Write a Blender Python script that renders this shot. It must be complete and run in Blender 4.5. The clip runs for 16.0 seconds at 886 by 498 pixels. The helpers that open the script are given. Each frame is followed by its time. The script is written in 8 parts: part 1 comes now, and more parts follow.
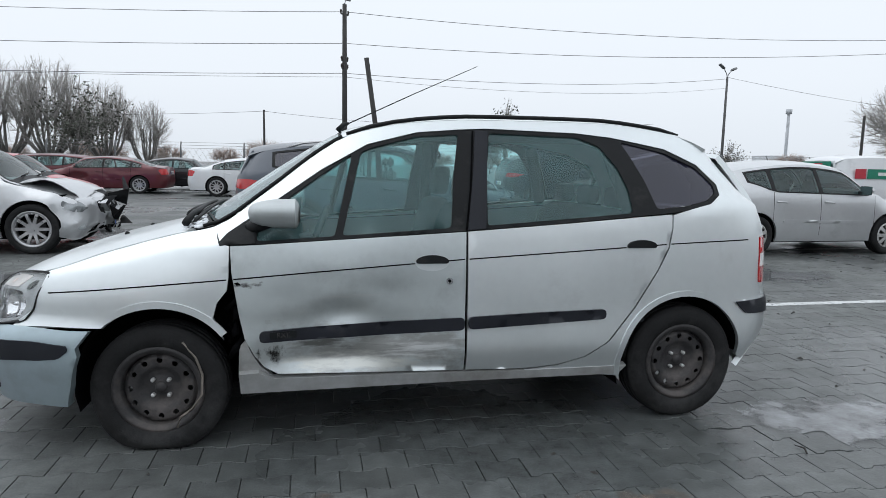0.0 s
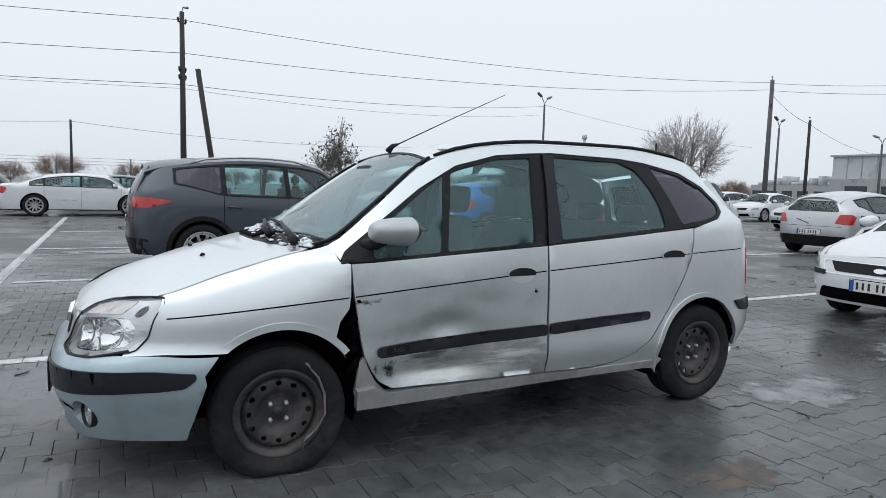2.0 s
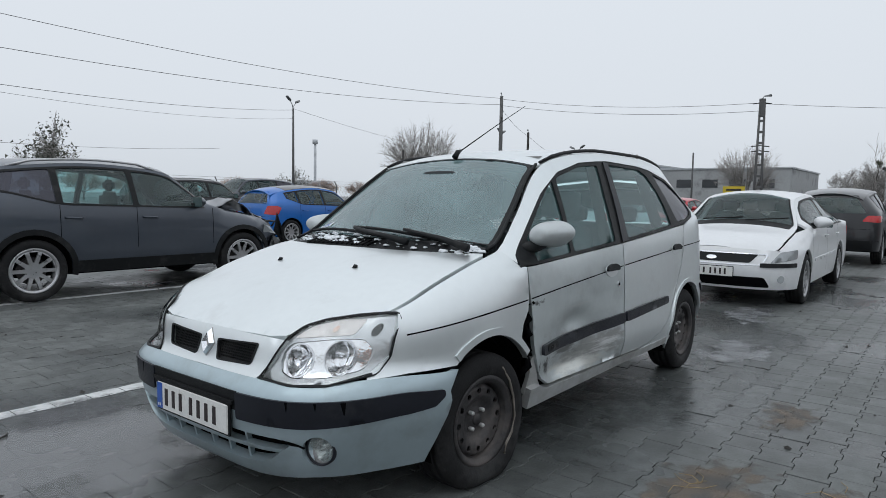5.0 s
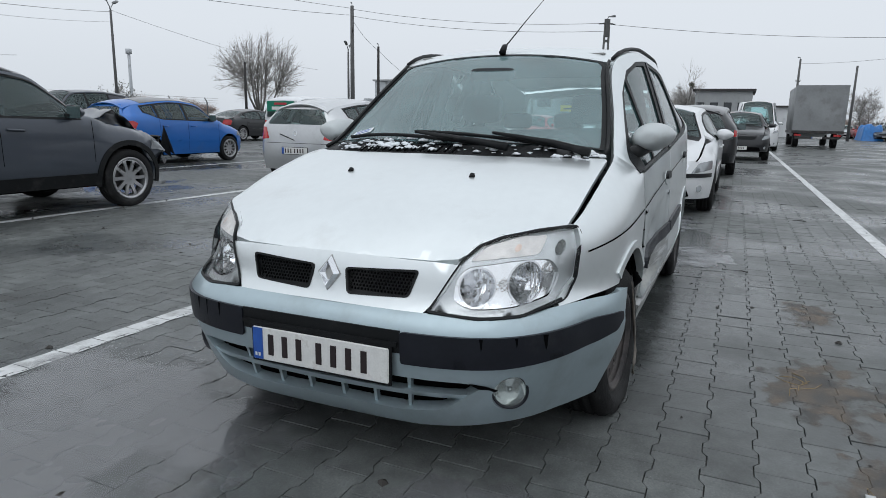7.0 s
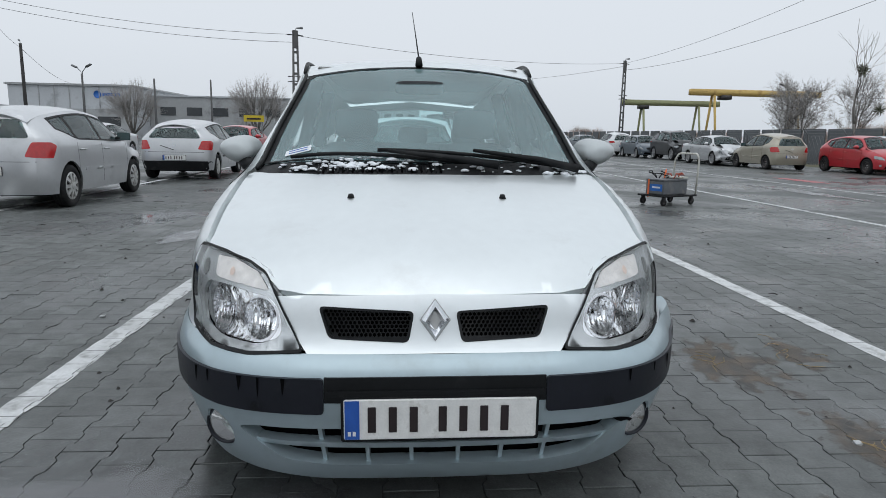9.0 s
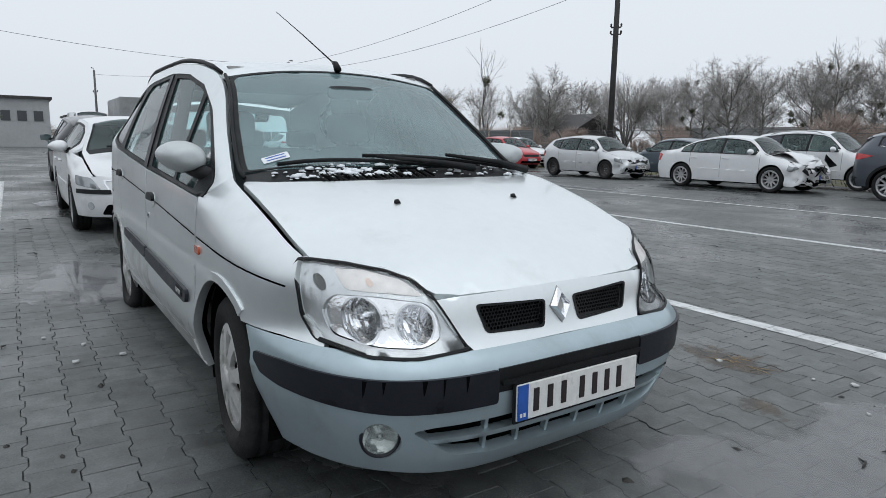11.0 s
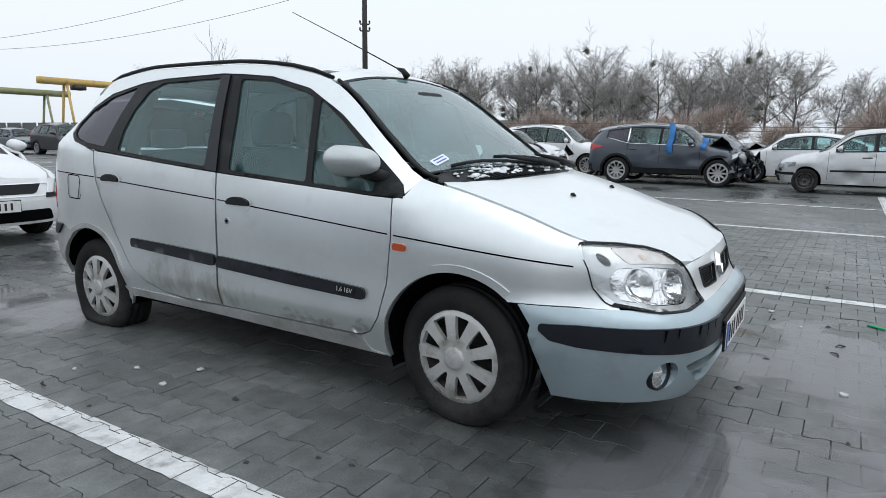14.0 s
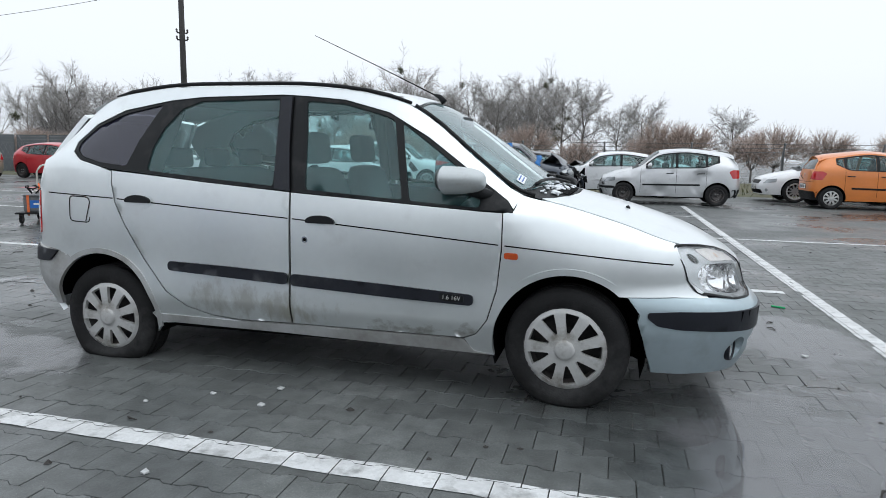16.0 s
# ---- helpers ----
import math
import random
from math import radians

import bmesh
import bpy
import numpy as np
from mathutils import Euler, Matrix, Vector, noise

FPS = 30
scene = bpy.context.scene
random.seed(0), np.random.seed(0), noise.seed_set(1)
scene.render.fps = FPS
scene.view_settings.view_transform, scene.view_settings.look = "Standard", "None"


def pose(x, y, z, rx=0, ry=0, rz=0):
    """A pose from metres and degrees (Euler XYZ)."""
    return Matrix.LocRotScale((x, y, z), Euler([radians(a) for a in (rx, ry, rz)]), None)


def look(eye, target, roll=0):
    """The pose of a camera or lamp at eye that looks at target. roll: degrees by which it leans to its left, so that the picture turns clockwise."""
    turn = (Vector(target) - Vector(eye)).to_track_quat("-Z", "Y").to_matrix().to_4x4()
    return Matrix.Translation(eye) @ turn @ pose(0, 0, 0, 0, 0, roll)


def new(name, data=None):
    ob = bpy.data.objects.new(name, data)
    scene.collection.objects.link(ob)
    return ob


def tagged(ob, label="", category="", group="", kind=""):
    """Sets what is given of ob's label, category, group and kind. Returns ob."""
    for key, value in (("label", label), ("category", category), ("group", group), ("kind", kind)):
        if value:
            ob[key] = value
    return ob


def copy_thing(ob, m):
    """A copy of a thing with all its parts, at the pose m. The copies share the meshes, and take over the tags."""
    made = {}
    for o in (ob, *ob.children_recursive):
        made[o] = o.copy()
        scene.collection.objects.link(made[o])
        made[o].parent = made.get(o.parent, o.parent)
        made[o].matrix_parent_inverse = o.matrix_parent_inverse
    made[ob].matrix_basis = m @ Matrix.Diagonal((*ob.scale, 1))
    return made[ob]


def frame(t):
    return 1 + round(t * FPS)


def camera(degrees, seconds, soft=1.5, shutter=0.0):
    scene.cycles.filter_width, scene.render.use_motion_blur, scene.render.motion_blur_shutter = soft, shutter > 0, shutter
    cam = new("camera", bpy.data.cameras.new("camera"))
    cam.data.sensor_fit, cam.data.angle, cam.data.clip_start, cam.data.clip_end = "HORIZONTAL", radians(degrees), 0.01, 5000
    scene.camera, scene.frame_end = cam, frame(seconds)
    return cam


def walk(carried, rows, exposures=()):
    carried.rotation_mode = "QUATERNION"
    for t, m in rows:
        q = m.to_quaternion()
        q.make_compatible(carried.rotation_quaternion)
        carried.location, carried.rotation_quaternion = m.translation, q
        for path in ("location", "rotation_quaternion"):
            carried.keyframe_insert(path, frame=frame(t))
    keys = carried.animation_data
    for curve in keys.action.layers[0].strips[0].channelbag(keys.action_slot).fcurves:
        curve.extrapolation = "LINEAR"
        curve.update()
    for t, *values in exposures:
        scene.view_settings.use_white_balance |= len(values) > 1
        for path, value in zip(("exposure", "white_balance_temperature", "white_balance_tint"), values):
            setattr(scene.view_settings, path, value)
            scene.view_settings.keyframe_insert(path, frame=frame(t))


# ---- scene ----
cam = camera(69.0, 16.0, 0.5)
PATH = [
    (0, (-0.6, -3.794, 1.305), (-0.207, -1.85, 1.047), 1.1),
    (0.5, (-0.974, -3.851, 1.295), (-0.458, -1.934, 1.051), 1.1),
    (1, (-1.298, -3.787, 1.293), (-0.677, -1.9, 1.062), 1.0),
    (1.5, (-1.62, -3.661, 1.299), (-0.848, -1.828, 1.09), 1.4),
    (2, (-1.938, -3.565, 1.286), (-1.021, -1.798, 1.095), 1.5),
    (2.5, (-2.2, -3.354, 1.261), (-1.144, -1.665, 1.08), 1.4),
    (3, (-2.513, -3.175, 1.25), (-1.304, -1.591, 1.077), 1.4),
    (5.5, (-3.742, -2.085, 1.243), (-2.12, -0.924, 1.097), 1.2),
    (6, (-3.846, -1.767, 1.197), (-2.153, -0.711, 1.058), 1.5),
    (6.5, (-3.822, -1.449, 1.126), (-2.057, -0.533, 0.912), 1.3),
    (7, (-3.835, -1.156, 1.135), (-2.044, -0.357, 0.741), 1.2),
    (7.5, (-3.848, -0.851, 1.162), (-1.98, -0.264, 0.755), 1.0),
    (8, (-3.779, -0.539, 1.154), (-1.85, -0.188, 0.757), 1.1),
    (8.5, (-3.83, -0.201, 1.158), (-1.867, -0.074, 0.794), 1.3),
    (9, (-3.831, 0.122, 1.139), (-1.866, -0.014, 0.794), 1.1),
    (11.5, (-3.436, 1.743, 1.136), (-1.886, 0.523, 0.806), 0.9),
    (12, (-3.298, 2.026, 1.135), (-1.815, 0.727, 0.799), 0.8),
    (12.5, (-3.157, 2.309, 1.15), (-1.76, 0.918, 0.815), 0.9),
    (13, (-3.014, 2.57, 1.158), (-1.713, 1.089, 0.821), 0.8),
    (13.5, (-2.782, 2.779, 1.163), (-1.601, 1.201, 0.826), 0.6),
    (14, (-2.559, 2.991, 1.161), (-1.513, 1.321, 0.822), 0.7),
    (14.5, (-2.322, 3.193, 1.178), (-1.438, 1.431, 0.84), 0.6),
    (15, (-2.049, 3.356, 1.193), (-1.306, 1.529, 0.86), 0.5),
    (15.5, (-1.768, 3.622, 1.189), (-1.149, 1.744, 0.888), 0.5),
    (16, (-1.47, 3.817, 1.17), (-0.963, 1.903, 0.886), 1.0),
]
walk(cam, [(t, look(eye, target, roll)) for t, eye, target, roll in PATH],
     exposures=[(0, 0.26), (1.5, 0.2), (6, -0.04), (7.5, 0.05), (9, 0.0), (11.5, 0.12), (12.5, 0.22), (14, 0.32), (16, 0.38)])

# ---- overcast daylight ----
world = bpy.data.worlds.new("overcast")
scene.world = world
world.use_nodes = True
wn = world.node_tree
wn.nodes.clear()
sky = wn.nodes.new("ShaderNodeTexSky")
sky.sky_type, sky.sun_disc, sky.sun_elevation, sky.sun_rotation = "NISHITA", False, radians(70), radians(278)
gray = wn.nodes.new("ShaderNodeHueSaturation")
gray.inputs["Saturation"].default_value, gray.inputs["Value"].default_value = 0.1, 0.08
coord, sep, ramp = (wn.nodes.new("ShaderNode" + n) for n in ("TexCoord", "SeparateXYZ", "ValToRGB"))
ramp.color_ramp.elements[0].position, ramp.color_ramp.elements[0].color = 0.0, (0.665, 0.72, 0.785, 1)
ramp.color_ramp.elements[1].position, ramp.color_ramp.elements[1].color = 1.0, (0.94, 1.01, 1.09, 1)
for where, tone in ((0.12, 0.80), (0.34, 0.86), (0.6, 0.95)):
    e = ramp.color_ramp.elements.new(where)
    e.color = (0.93 * tone, tone, 1.085 * tone, 1)
mix = wn.nodes.new("ShaderNodeMix")
mix.data_type, mix.inputs[0].default_value = "RGBA", 0.9
back, wout = wn.nodes.new("ShaderNodeBackground"), wn.nodes.new("ShaderNodeOutputWorld")
wn.links.new(sky.outputs[0], gray.inputs["Color"])
wn.links.new(coord.outputs["Generated"], sep.inputs[0])
wn.links.new(sep.outputs[2], ramp.inputs[0])
wn.links.new(gray.outputs[0], mix.inputs["A"])
wn.links.new(ramp.outputs[0], mix.inputs["B"])
wn.links.new(mix.outputs["Result"], back.inputs[0])
wn.links.new(back.outputs[0], wout.inputs[0])
back.inputs[1].default_value = 1.0
sun = new("sun", bpy.data.lights.new("sun", "SUN"))
sun.data.energy, sun.data.angle, sun.data.color = 0.5, radians(60), (0.97, 1.0, 1.02)
sun.matrix_world = look((-7, 1, 20), (0, 0, 0))


# ---- materials ----
def material(name, color, rough=0.5, metal=0.0, vary=0.15, scale=6.0, bump=0.0, bump_scale=60.0, coat=0.0, spec=0.5, dirt=None, dirt_amount=0.0, dirt_scale=3.0, per_object=0.0, rough_vary=0.1, emit=0.0):
    """Principled surface with two scales of colour noise, optional grime of its own shape and fine relief."""
    m = bpy.data.materials.new(name)
    m.use_nodes = True
    nt = m.node_tree
    b = nt.nodes["Principled BSDF"]
    b.inputs["Roughness"].default_value, b.inputs["Metallic"].default_value = rough, metal
    b.inputs["Coat Weight"].default_value, b.inputs["Coat Roughness"].default_value = coat, 0.06
    b.inputs["Specular IOR Level"].default_value = spec
    tc = nt.nodes.new("ShaderNodeTexCoord")
    n1, n2 = nt.nodes.new("ShaderNodeTexNoise"), nt.nodes.new("ShaderNodeTexNoise")
    n1.inputs["Scale"].default_value, n1.inputs["Detail"].default_value = scale, 5
    n2.inputs["Scale"].default_value, n2.inputs["Detail"].default_value = scale * 9, 3
    for n in (n1, n2):
        nt.links.new(tc.outputs["Object"], n.inputs["Vector"])
    add = nt.nodes.new("ShaderNodeMath")
    add.operation = "MULTIPLY_ADD"
    nt.links.new(n2.outputs[0], add.inputs[0])
    add.inputs[1].default_value = 0.5
    nt.links.new(n1.outputs[0], add.inputs[2])
    mr = nt.nodes.new("ShaderNodeMapRange")
    mr.inputs["From Min"].default_value, mr.inputs["From Max"].default_value = 0.45, 1.05
    mr.inputs["To Min"].default_value, mr.inputs["To Max"].default_value = 1 - vary, 1 + vary
    nt.links.new(add.outputs[0], mr.inputs["Value"])
    col = nt.nodes.new("ShaderNodeMix")
    col.data_type, col.blend_type, col.inputs[0].default_value = "RGBA", "MULTIPLY", 1.0
    col.inputs["A"].default_value = (*color, 1)
    nt.links.new(mr.outputs[0], col.inputs["B"])
    last = col.outputs["Result"]
    if per_object:
        oi, om = nt.nodes.new("ShaderNodeObjectInfo"), nt.nodes.new("ShaderNodeMapRange")
        om.inputs["To Min"].default_value, om.inputs["To Max"].default_value = 1 - per_object, 1 + per_object
        nt.links.new(oi.outputs["Random"], om.inputs["Value"])
        c2 = nt.nodes.new("ShaderNodeMix")
        c2.data_type, c2.blend_type, c2.inputs[0].default_value = "RGBA", "MULTIPLY", 1.0
        nt.links.new(last, c2.inputs["A"])
        nt.links.new(om.outputs[0], c2.inputs["B"])
        last = c2.outputs["Result"]
    if dirt:
        nd = nt.nodes.new("ShaderNodeTexNoise")
        nd.inputs["Scale"].default_value, nd.inputs["Detail"].default_value, nd.inputs["Roughness"].default_value = dirt_scale, 8, 0.65
        nt.links.new(tc.outputs["Object"], nd.inputs["Vector"])
        dr = nt.nodes.new("ShaderNodeMapRange")
        dr.inputs["From Min"].default_value, dr.inputs["From Max"].default_value = 0.62 - 0.3 * dirt_amount, 0.78 - 0.2 * dirt_amount
        nt.links.new(nd.outputs[0], dr.inputs["Value"])
        c3 = nt.nodes.new("ShaderNodeMix")
        c3.data_type = "RGBA"
        c3.inputs["B"].default_value = (*dirt, 1)
        nt.links.new(dr.outputs[0], c3.inputs[0])
        nt.links.new(last, c3.inputs["A"])
        last = c3.outputs["Result"]
    nt.links.new(last, b.inputs["Base Color"])
    rr = nt.nodes.new("ShaderNodeMapRange")
    rr.inputs["To Min"].default_value, rr.inputs["To Max"].default_value = max(0.0, rough - rough_vary), min(1.0, rough + rough_vary)
    nt.links.new(n1.outputs[0], rr.inputs["Value"])
    nt.links.new(rr.outputs[0], b.inputs["Roughness"])
    if bump:
        bn, bu = nt.nodes.new("ShaderNodeTexNoise"), nt.nodes.new("ShaderNodeBump")
        bn.inputs["Scale"].default_value, bn.inputs["Detail"].default_value = bump_scale, 4
        nt.links.new(tc.outputs["Object"], bn.inputs["Vector"])
        bu.inputs["Strength"].default_value, bu.inputs["Distance"].default_value = bump, 0.01
        nt.links.new(bn.outputs[0], bu.inputs["Height"])
        nt.links.new(bu.outputs[0], b.inputs["Normal"])
    if emit:
        b.inputs["Emission Color"].default_value, b.inputs["Emission Strength"].default_value = (*color, 1), emit
    return m


def glass(name, tint, see=0.9, rough=0.02, film=0.0, ior=1.55, damp_sheen=(0.36, 0.68, 0.66)):
    """A thin pane: tinted see-through under a diffuse film of damp that also paints in reflected sky, with a clear
    reflection that grows towards grazing.
    """
    m = bpy.data.materials.new(name)
    m.use_nodes = True
    nt = m.node_tree
    nt.nodes.clear()
    out, mixer, tr, gl, fr = (nt.nodes.new("ShaderNode" + n) for n in ("OutputMaterial", "MixShader", "BsdfTransparent", "BsdfGlossy", "Fresnel"))
    tr.inputs[0].default_value = (*[see * c for c in tint], 1)
    gl.inputs["Roughness"].default_value = rough
    fr.inputs["IOR"].default_value = ior
    tc, no, mr = (nt.nodes.new("ShaderNode" + n) for n in ("TexCoord", "TexNoise", "MapRange"))
    no.inputs["Scale"].default_value, no.inputs["Detail"].default_value = 5.0, 6
    mr.inputs["To Min"].default_value, mr.inputs["To Max"].default_value = rough, rough + 0.06
    nt.links.new(tc.outputs["Object"], no.inputs["Vector"])
    nt.links.new(no.outputs[0], mr.inputs["Value"])
    nt.links.new(mr.outputs[0], gl.inputs["Roughness"])
    nt.links.new(fr.outputs[0], mixer.inputs[0])
    di, fm, fn = (nt.nodes.new("ShaderNode" + n) for n in ("BsdfDiffuse", "MixShader", "MapRange"))
    di.inputs[0].default_value = (*damp_sheen, 1)
    fn.inputs["To Min"].default_value, fn.inputs["To Max"].default_value = 0.5 * film, 1.6 * film
    nt.links.new(no.outputs[0], fn.inputs["Value"])
    nt.links.new(fn.outputs[0], fm.inputs[0])
    nt.links.new(tr.outputs[0], fm.inputs[1])
    nt.links.new(di.outputs[0], fm.inputs[2])
    nt.links.new(fm.outputs[0], mixer.inputs[1])
    nt.links.new(gl.outputs[0], mixer.inputs[2])
    nt.links.new(mixer.outputs[0], out.inputs[0])
    return m


def paint(name, color, metal=0.35, dirt_amount=0.15):
    return material(name, color, 0.32, metal, 0.06, 2.0, coat=0.6, dirt=[0.75 * c + 0.02 for c in color], dirt_amount=dirt_amount, dirt_scale=2.2, rough_vary=0.08)


SILVER = material("silver_paint", (0.75, 0.785, 0.79), 0.36, 0.84, 0.04, 2.5, coat=0.5, dirt=(0.68, 0.705, 0.705), dirt_amount=0.15, dirt_scale=3.5)
# Bumper copy of SILVER, toned darker and bluer.
SILVER_LOW = material("silver_plastic_paint", (0.40, 0.485, 0.52), 0.36, 0.6, 0.06, 3.0, coat=0.3, dirt=(0.34, 0.40, 0.42), dirt_amount=0.2, dirt_scale=4)
GRIMY = material("grimy_silver_paint", (0.50, 0.51, 0.51), 0.45, 0.45, 0.1, 3.0, coat=0.25, dirt=(0.30, 0.295, 0.28), dirt_amount=0.7, dirt_scale=3.0)
BLACKPL = material("black_plastic", (0.008, 0.009, 0.010), 0.5, 0, 0.3, 8, bump=0.15, bump_scale=300, spec=0.22, dirt=(0.03, 0.03, 0.03), dirt_amount=0.25, dirt_scale=6)
STRIP = material("grey_black_plastic", (0.009, 0.0105, 0.016), 0.42, 0, 0.25, 8, bump=0.1, bump_scale=300, spec=0.32, dirt=(0.03, 0.032, 0.036), dirt_amount=0.2, dirt_scale=5)
WIRE = material("rusty_wire", (0.17, 0.15, 0.13), 0.6, 0.3, 0.3, 20)
# Near-black: paints in the shade of gaps, arches and undersides; also torn black parts.
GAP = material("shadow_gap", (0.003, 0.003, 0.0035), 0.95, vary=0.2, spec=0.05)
RUBBER = material("tyre_rubber", (0.016, 0.016, 0.0165), 0.78, 0, 0.3, 8, bump=0.3, bump_scale=120, spec=0.2, dirt=(0.042, 0.042, 0.042), dirt_amount=0.42, dirt_scale=5)
STEEL = material("painted_steel_rim", (0.045, 0.043, 0.044), 0.55, 0.2, 0.35, 8, bump=0.2, bump_scale=90, spec=0.35, dirt=(0.105, 0.093, 0.088), dirt_amount=0.5, dirt_scale=7)
HUBCAP = material("silver_hubcap", (0.52, 0.52, 0.51), 0.4, 0.3, 0.1, 8, dirt=(0.25, 0.235, 0.21), dirt_amount=0.4, dirt_scale=8)
ALLOY = material("alloy_rim", (0.44, 0.44, 0.45), 0.3, 0.7, 0.1, 8, dirt=(0.3, 0.29, 0.28), dirt_amount=0.3, dirt_scale=8)
CHROME = material("chrome", (0.75, 0.76, 0.78), 0.12, 1.0, 0.08, 10, dirt=(0.4, 0.4, 0.4), dirt_amount=0.1)
GLASS = glass("car_glass", (0.76, 0.98, 0.98), 0.99, 0.01, 0.12, 1.6, (0.22, 0.52, 0.53))
# SCREEN's pale teal film and TINT's purplish film colour in their reflections.
SCREEN = glass("windscreen_glass", (0.84, 0.99, 0.99), 0.98, 0.01, 0.22, 1.9, (0.46, 0.73, 0.76))
TINT = glass("tinted_glass", (0.16, 0.16, 0.21), 0.6, 0.03, 0.07, 1.7, (0.26, 0.26, 0.46))
FARGLASS = material("dark_window_glass", (0.060, 0.095, 0.098), 0.06, 0, 0.3, 3, spec=0.9, coat=0.8, rough_vary=0.03)
CARGLASS = glass("parked_car_glass", (0.62, 0.84, 0.84), 0.95, 0.02, 0.06, 1.6, (0.22, 0.42, 0.42))
LENS = glass("clear_lens", (1.0, 1.0, 1.0), 1.0, 0.02, 0.0, 1.4)
FOGLENS = glass("frosted_lens", (0.8, 0.84, 0.82), 0.85, 0.05, 0.22, 1.5, (0.42, 0.45, 0.44))
BOWL = material("bright_reflector", (0.93, 0.94, 0.95), 0.07, 1.0, 0.06, 30, bump=0.35, bump_scale=30, spec=0.8)
PEACH = material("faint_amber_bulb", (0.80, 0.66, 0.58), 0.25, 0, 0.15, 20, coat=0.6)
REFLECT = material("lamp_reflector", (0.66, 0.69, 0.70), 0.22, 0.6, 0.12, 14, bump=0.25, bump_scale=40)
HEADLAMP = material("far_headlamp_lens", (0.33, 0.35, 0.36), 0.1, 0.35, 0.25, 9, bump=0.2, bump_scale=30, coat=0.9)
AMBER = material("amber_lens", (0.46, 0.075, 0.02), 0.15, 0, 0.15, 20, coat=0.6)
REDLENS = material("red_lens", (0.48, 0.012, 0.014), 0.14, 0, 0.2, 20, coat=0.7)
WHITELENS = material("pale_lens", (0.84, 0.82, 0.80), 0.15, 0, 0.2, 30, coat=0.7)
CABIN = material("cabin_trim", (0.040, 0.043, 0.047), 0.8, 0, 0.25, 10, bump=0.2, bump_scale=200)
CABIN_PALE = material("pale_door_card", (0.30, 0.30, 0.29), 0.8, 0, 0.2, 8, bump=0.2, bump_scale=200)
FABRIC = material("seat_fabric", (0.085, 0.09, 0.095), 0.95, 0, 0.3, 18, bump=0.4, bump_scale=400)
PLATEWHITE = material("plate_white", (0.72, 0.72, 0.70), 0.35, 0, 0.12, 20, dirt=(0.5, 0.49, 0.46), dirt_amount=0.2, dirt_scale=20)
PLATEBLUE = material("plate_blue", (0.02, 0.09, 0.38), 0.35, 0, 0.15, 20)
INK = material("black_ink", (0.02, 0.012, 0.013), 0.45, 0, 0.2, 30)
SNOW = material("old_snow", (0.80, 0.83, 0.86), 0.6, 0, 0.12, 30, bump=0.6, bump_scale=80, dirt=(0.45, 0.46, 0.47), dirt_amount=0.2, dirt_scale=25)
PAINTWHITE = material("road_paint", (0.60, 0.61, 0.61), 0.55, 0, 0.2, 5, dirt=(0.26, 0.265, 0.26), dirt_amount=0.4, dirt_scale=9, bump=0.3, bump_scale=70)
STICKER = material("white_sticker", (0.75, 0.78, 0.80), 0.5, 0, 0.1, 30)
MATT = material("matt_silver_plastic", (0.50, 0.53, 0.535), 0.5, 0.25, 0.05, 6, coat=0.1, dirt=(0.42, 0.42, 0.41), dirt_amount=0.2, dirt_scale=9)


def stained(name, base, spots):
    """A copy of a paint with stains of their own place: (x, z, reach in x, reach in z, noise stretch, threshold, colour)."""
    m = base.copy()
    m.name = name
    nt = m.node_tree
    b = nt.nodes["Principled BSDF"]
    tc = nt.nodes.new("ShaderNodeTexCoord")
    for x, z, rx, rz, stretch, cut, colour in spots:
        mp, ns, mv, ln, su, rg, mx = (nt.nodes.new("ShaderNode" + k) for k in ("Mapping", "TexNoise", "Mapping", "VectorMath", "Math", "MapRange", "Mix"))
        mp.inputs["Scale"].default_value = stretch
        ns.inputs["Scale"].default_value, ns.inputs["Detail"].default_value, ns.inputs["Roughness"].default_value = 1.0, 8, 0.65
        mv.inputs["Location"].default_value, mv.inputs["Scale"].default_value = (-x / rx, 0, -z / rz), (1 / rx, 0, 1 / rz)
        ln.operation, su.operation = "LENGTH", "MULTIPLY_ADD"
        su.inputs[1].default_value = -0.30
        rg.inputs["From Min"].default_value, rg.inputs["From Max"].default_value = cut - 0.04, cut + 0.12
        mx.data_type = "RGBA"
        mx.inputs["B"].default_value = (*colour, 1)
        nt.links.new(tc.outputs["Object"], mp.inputs[0])
        nt.links.new(mp.outputs[0], ns.inputs["Vector"])
        nt.links.new(tc.outputs["Object"], mv.inputs[0])
        nt.links.new(mv.outputs[0], ln.inputs[0])
        nt.links.new(ln.outputs["Value"], su.inputs[0])
        nt.links.new(ns.outputs[0], su.inputs[2])
        nt.links.new(su.outputs[0], rg.inputs["Value"])
        nt.links.new(rg.outputs[0], mx.inputs[0])
        nt.links.new(b.inputs["Base Color"].links[0].from_socket, mx.inputs["A"])
        nt.links.new(mx.outputs["Result"], b.inputs["Base Color"])
    return m


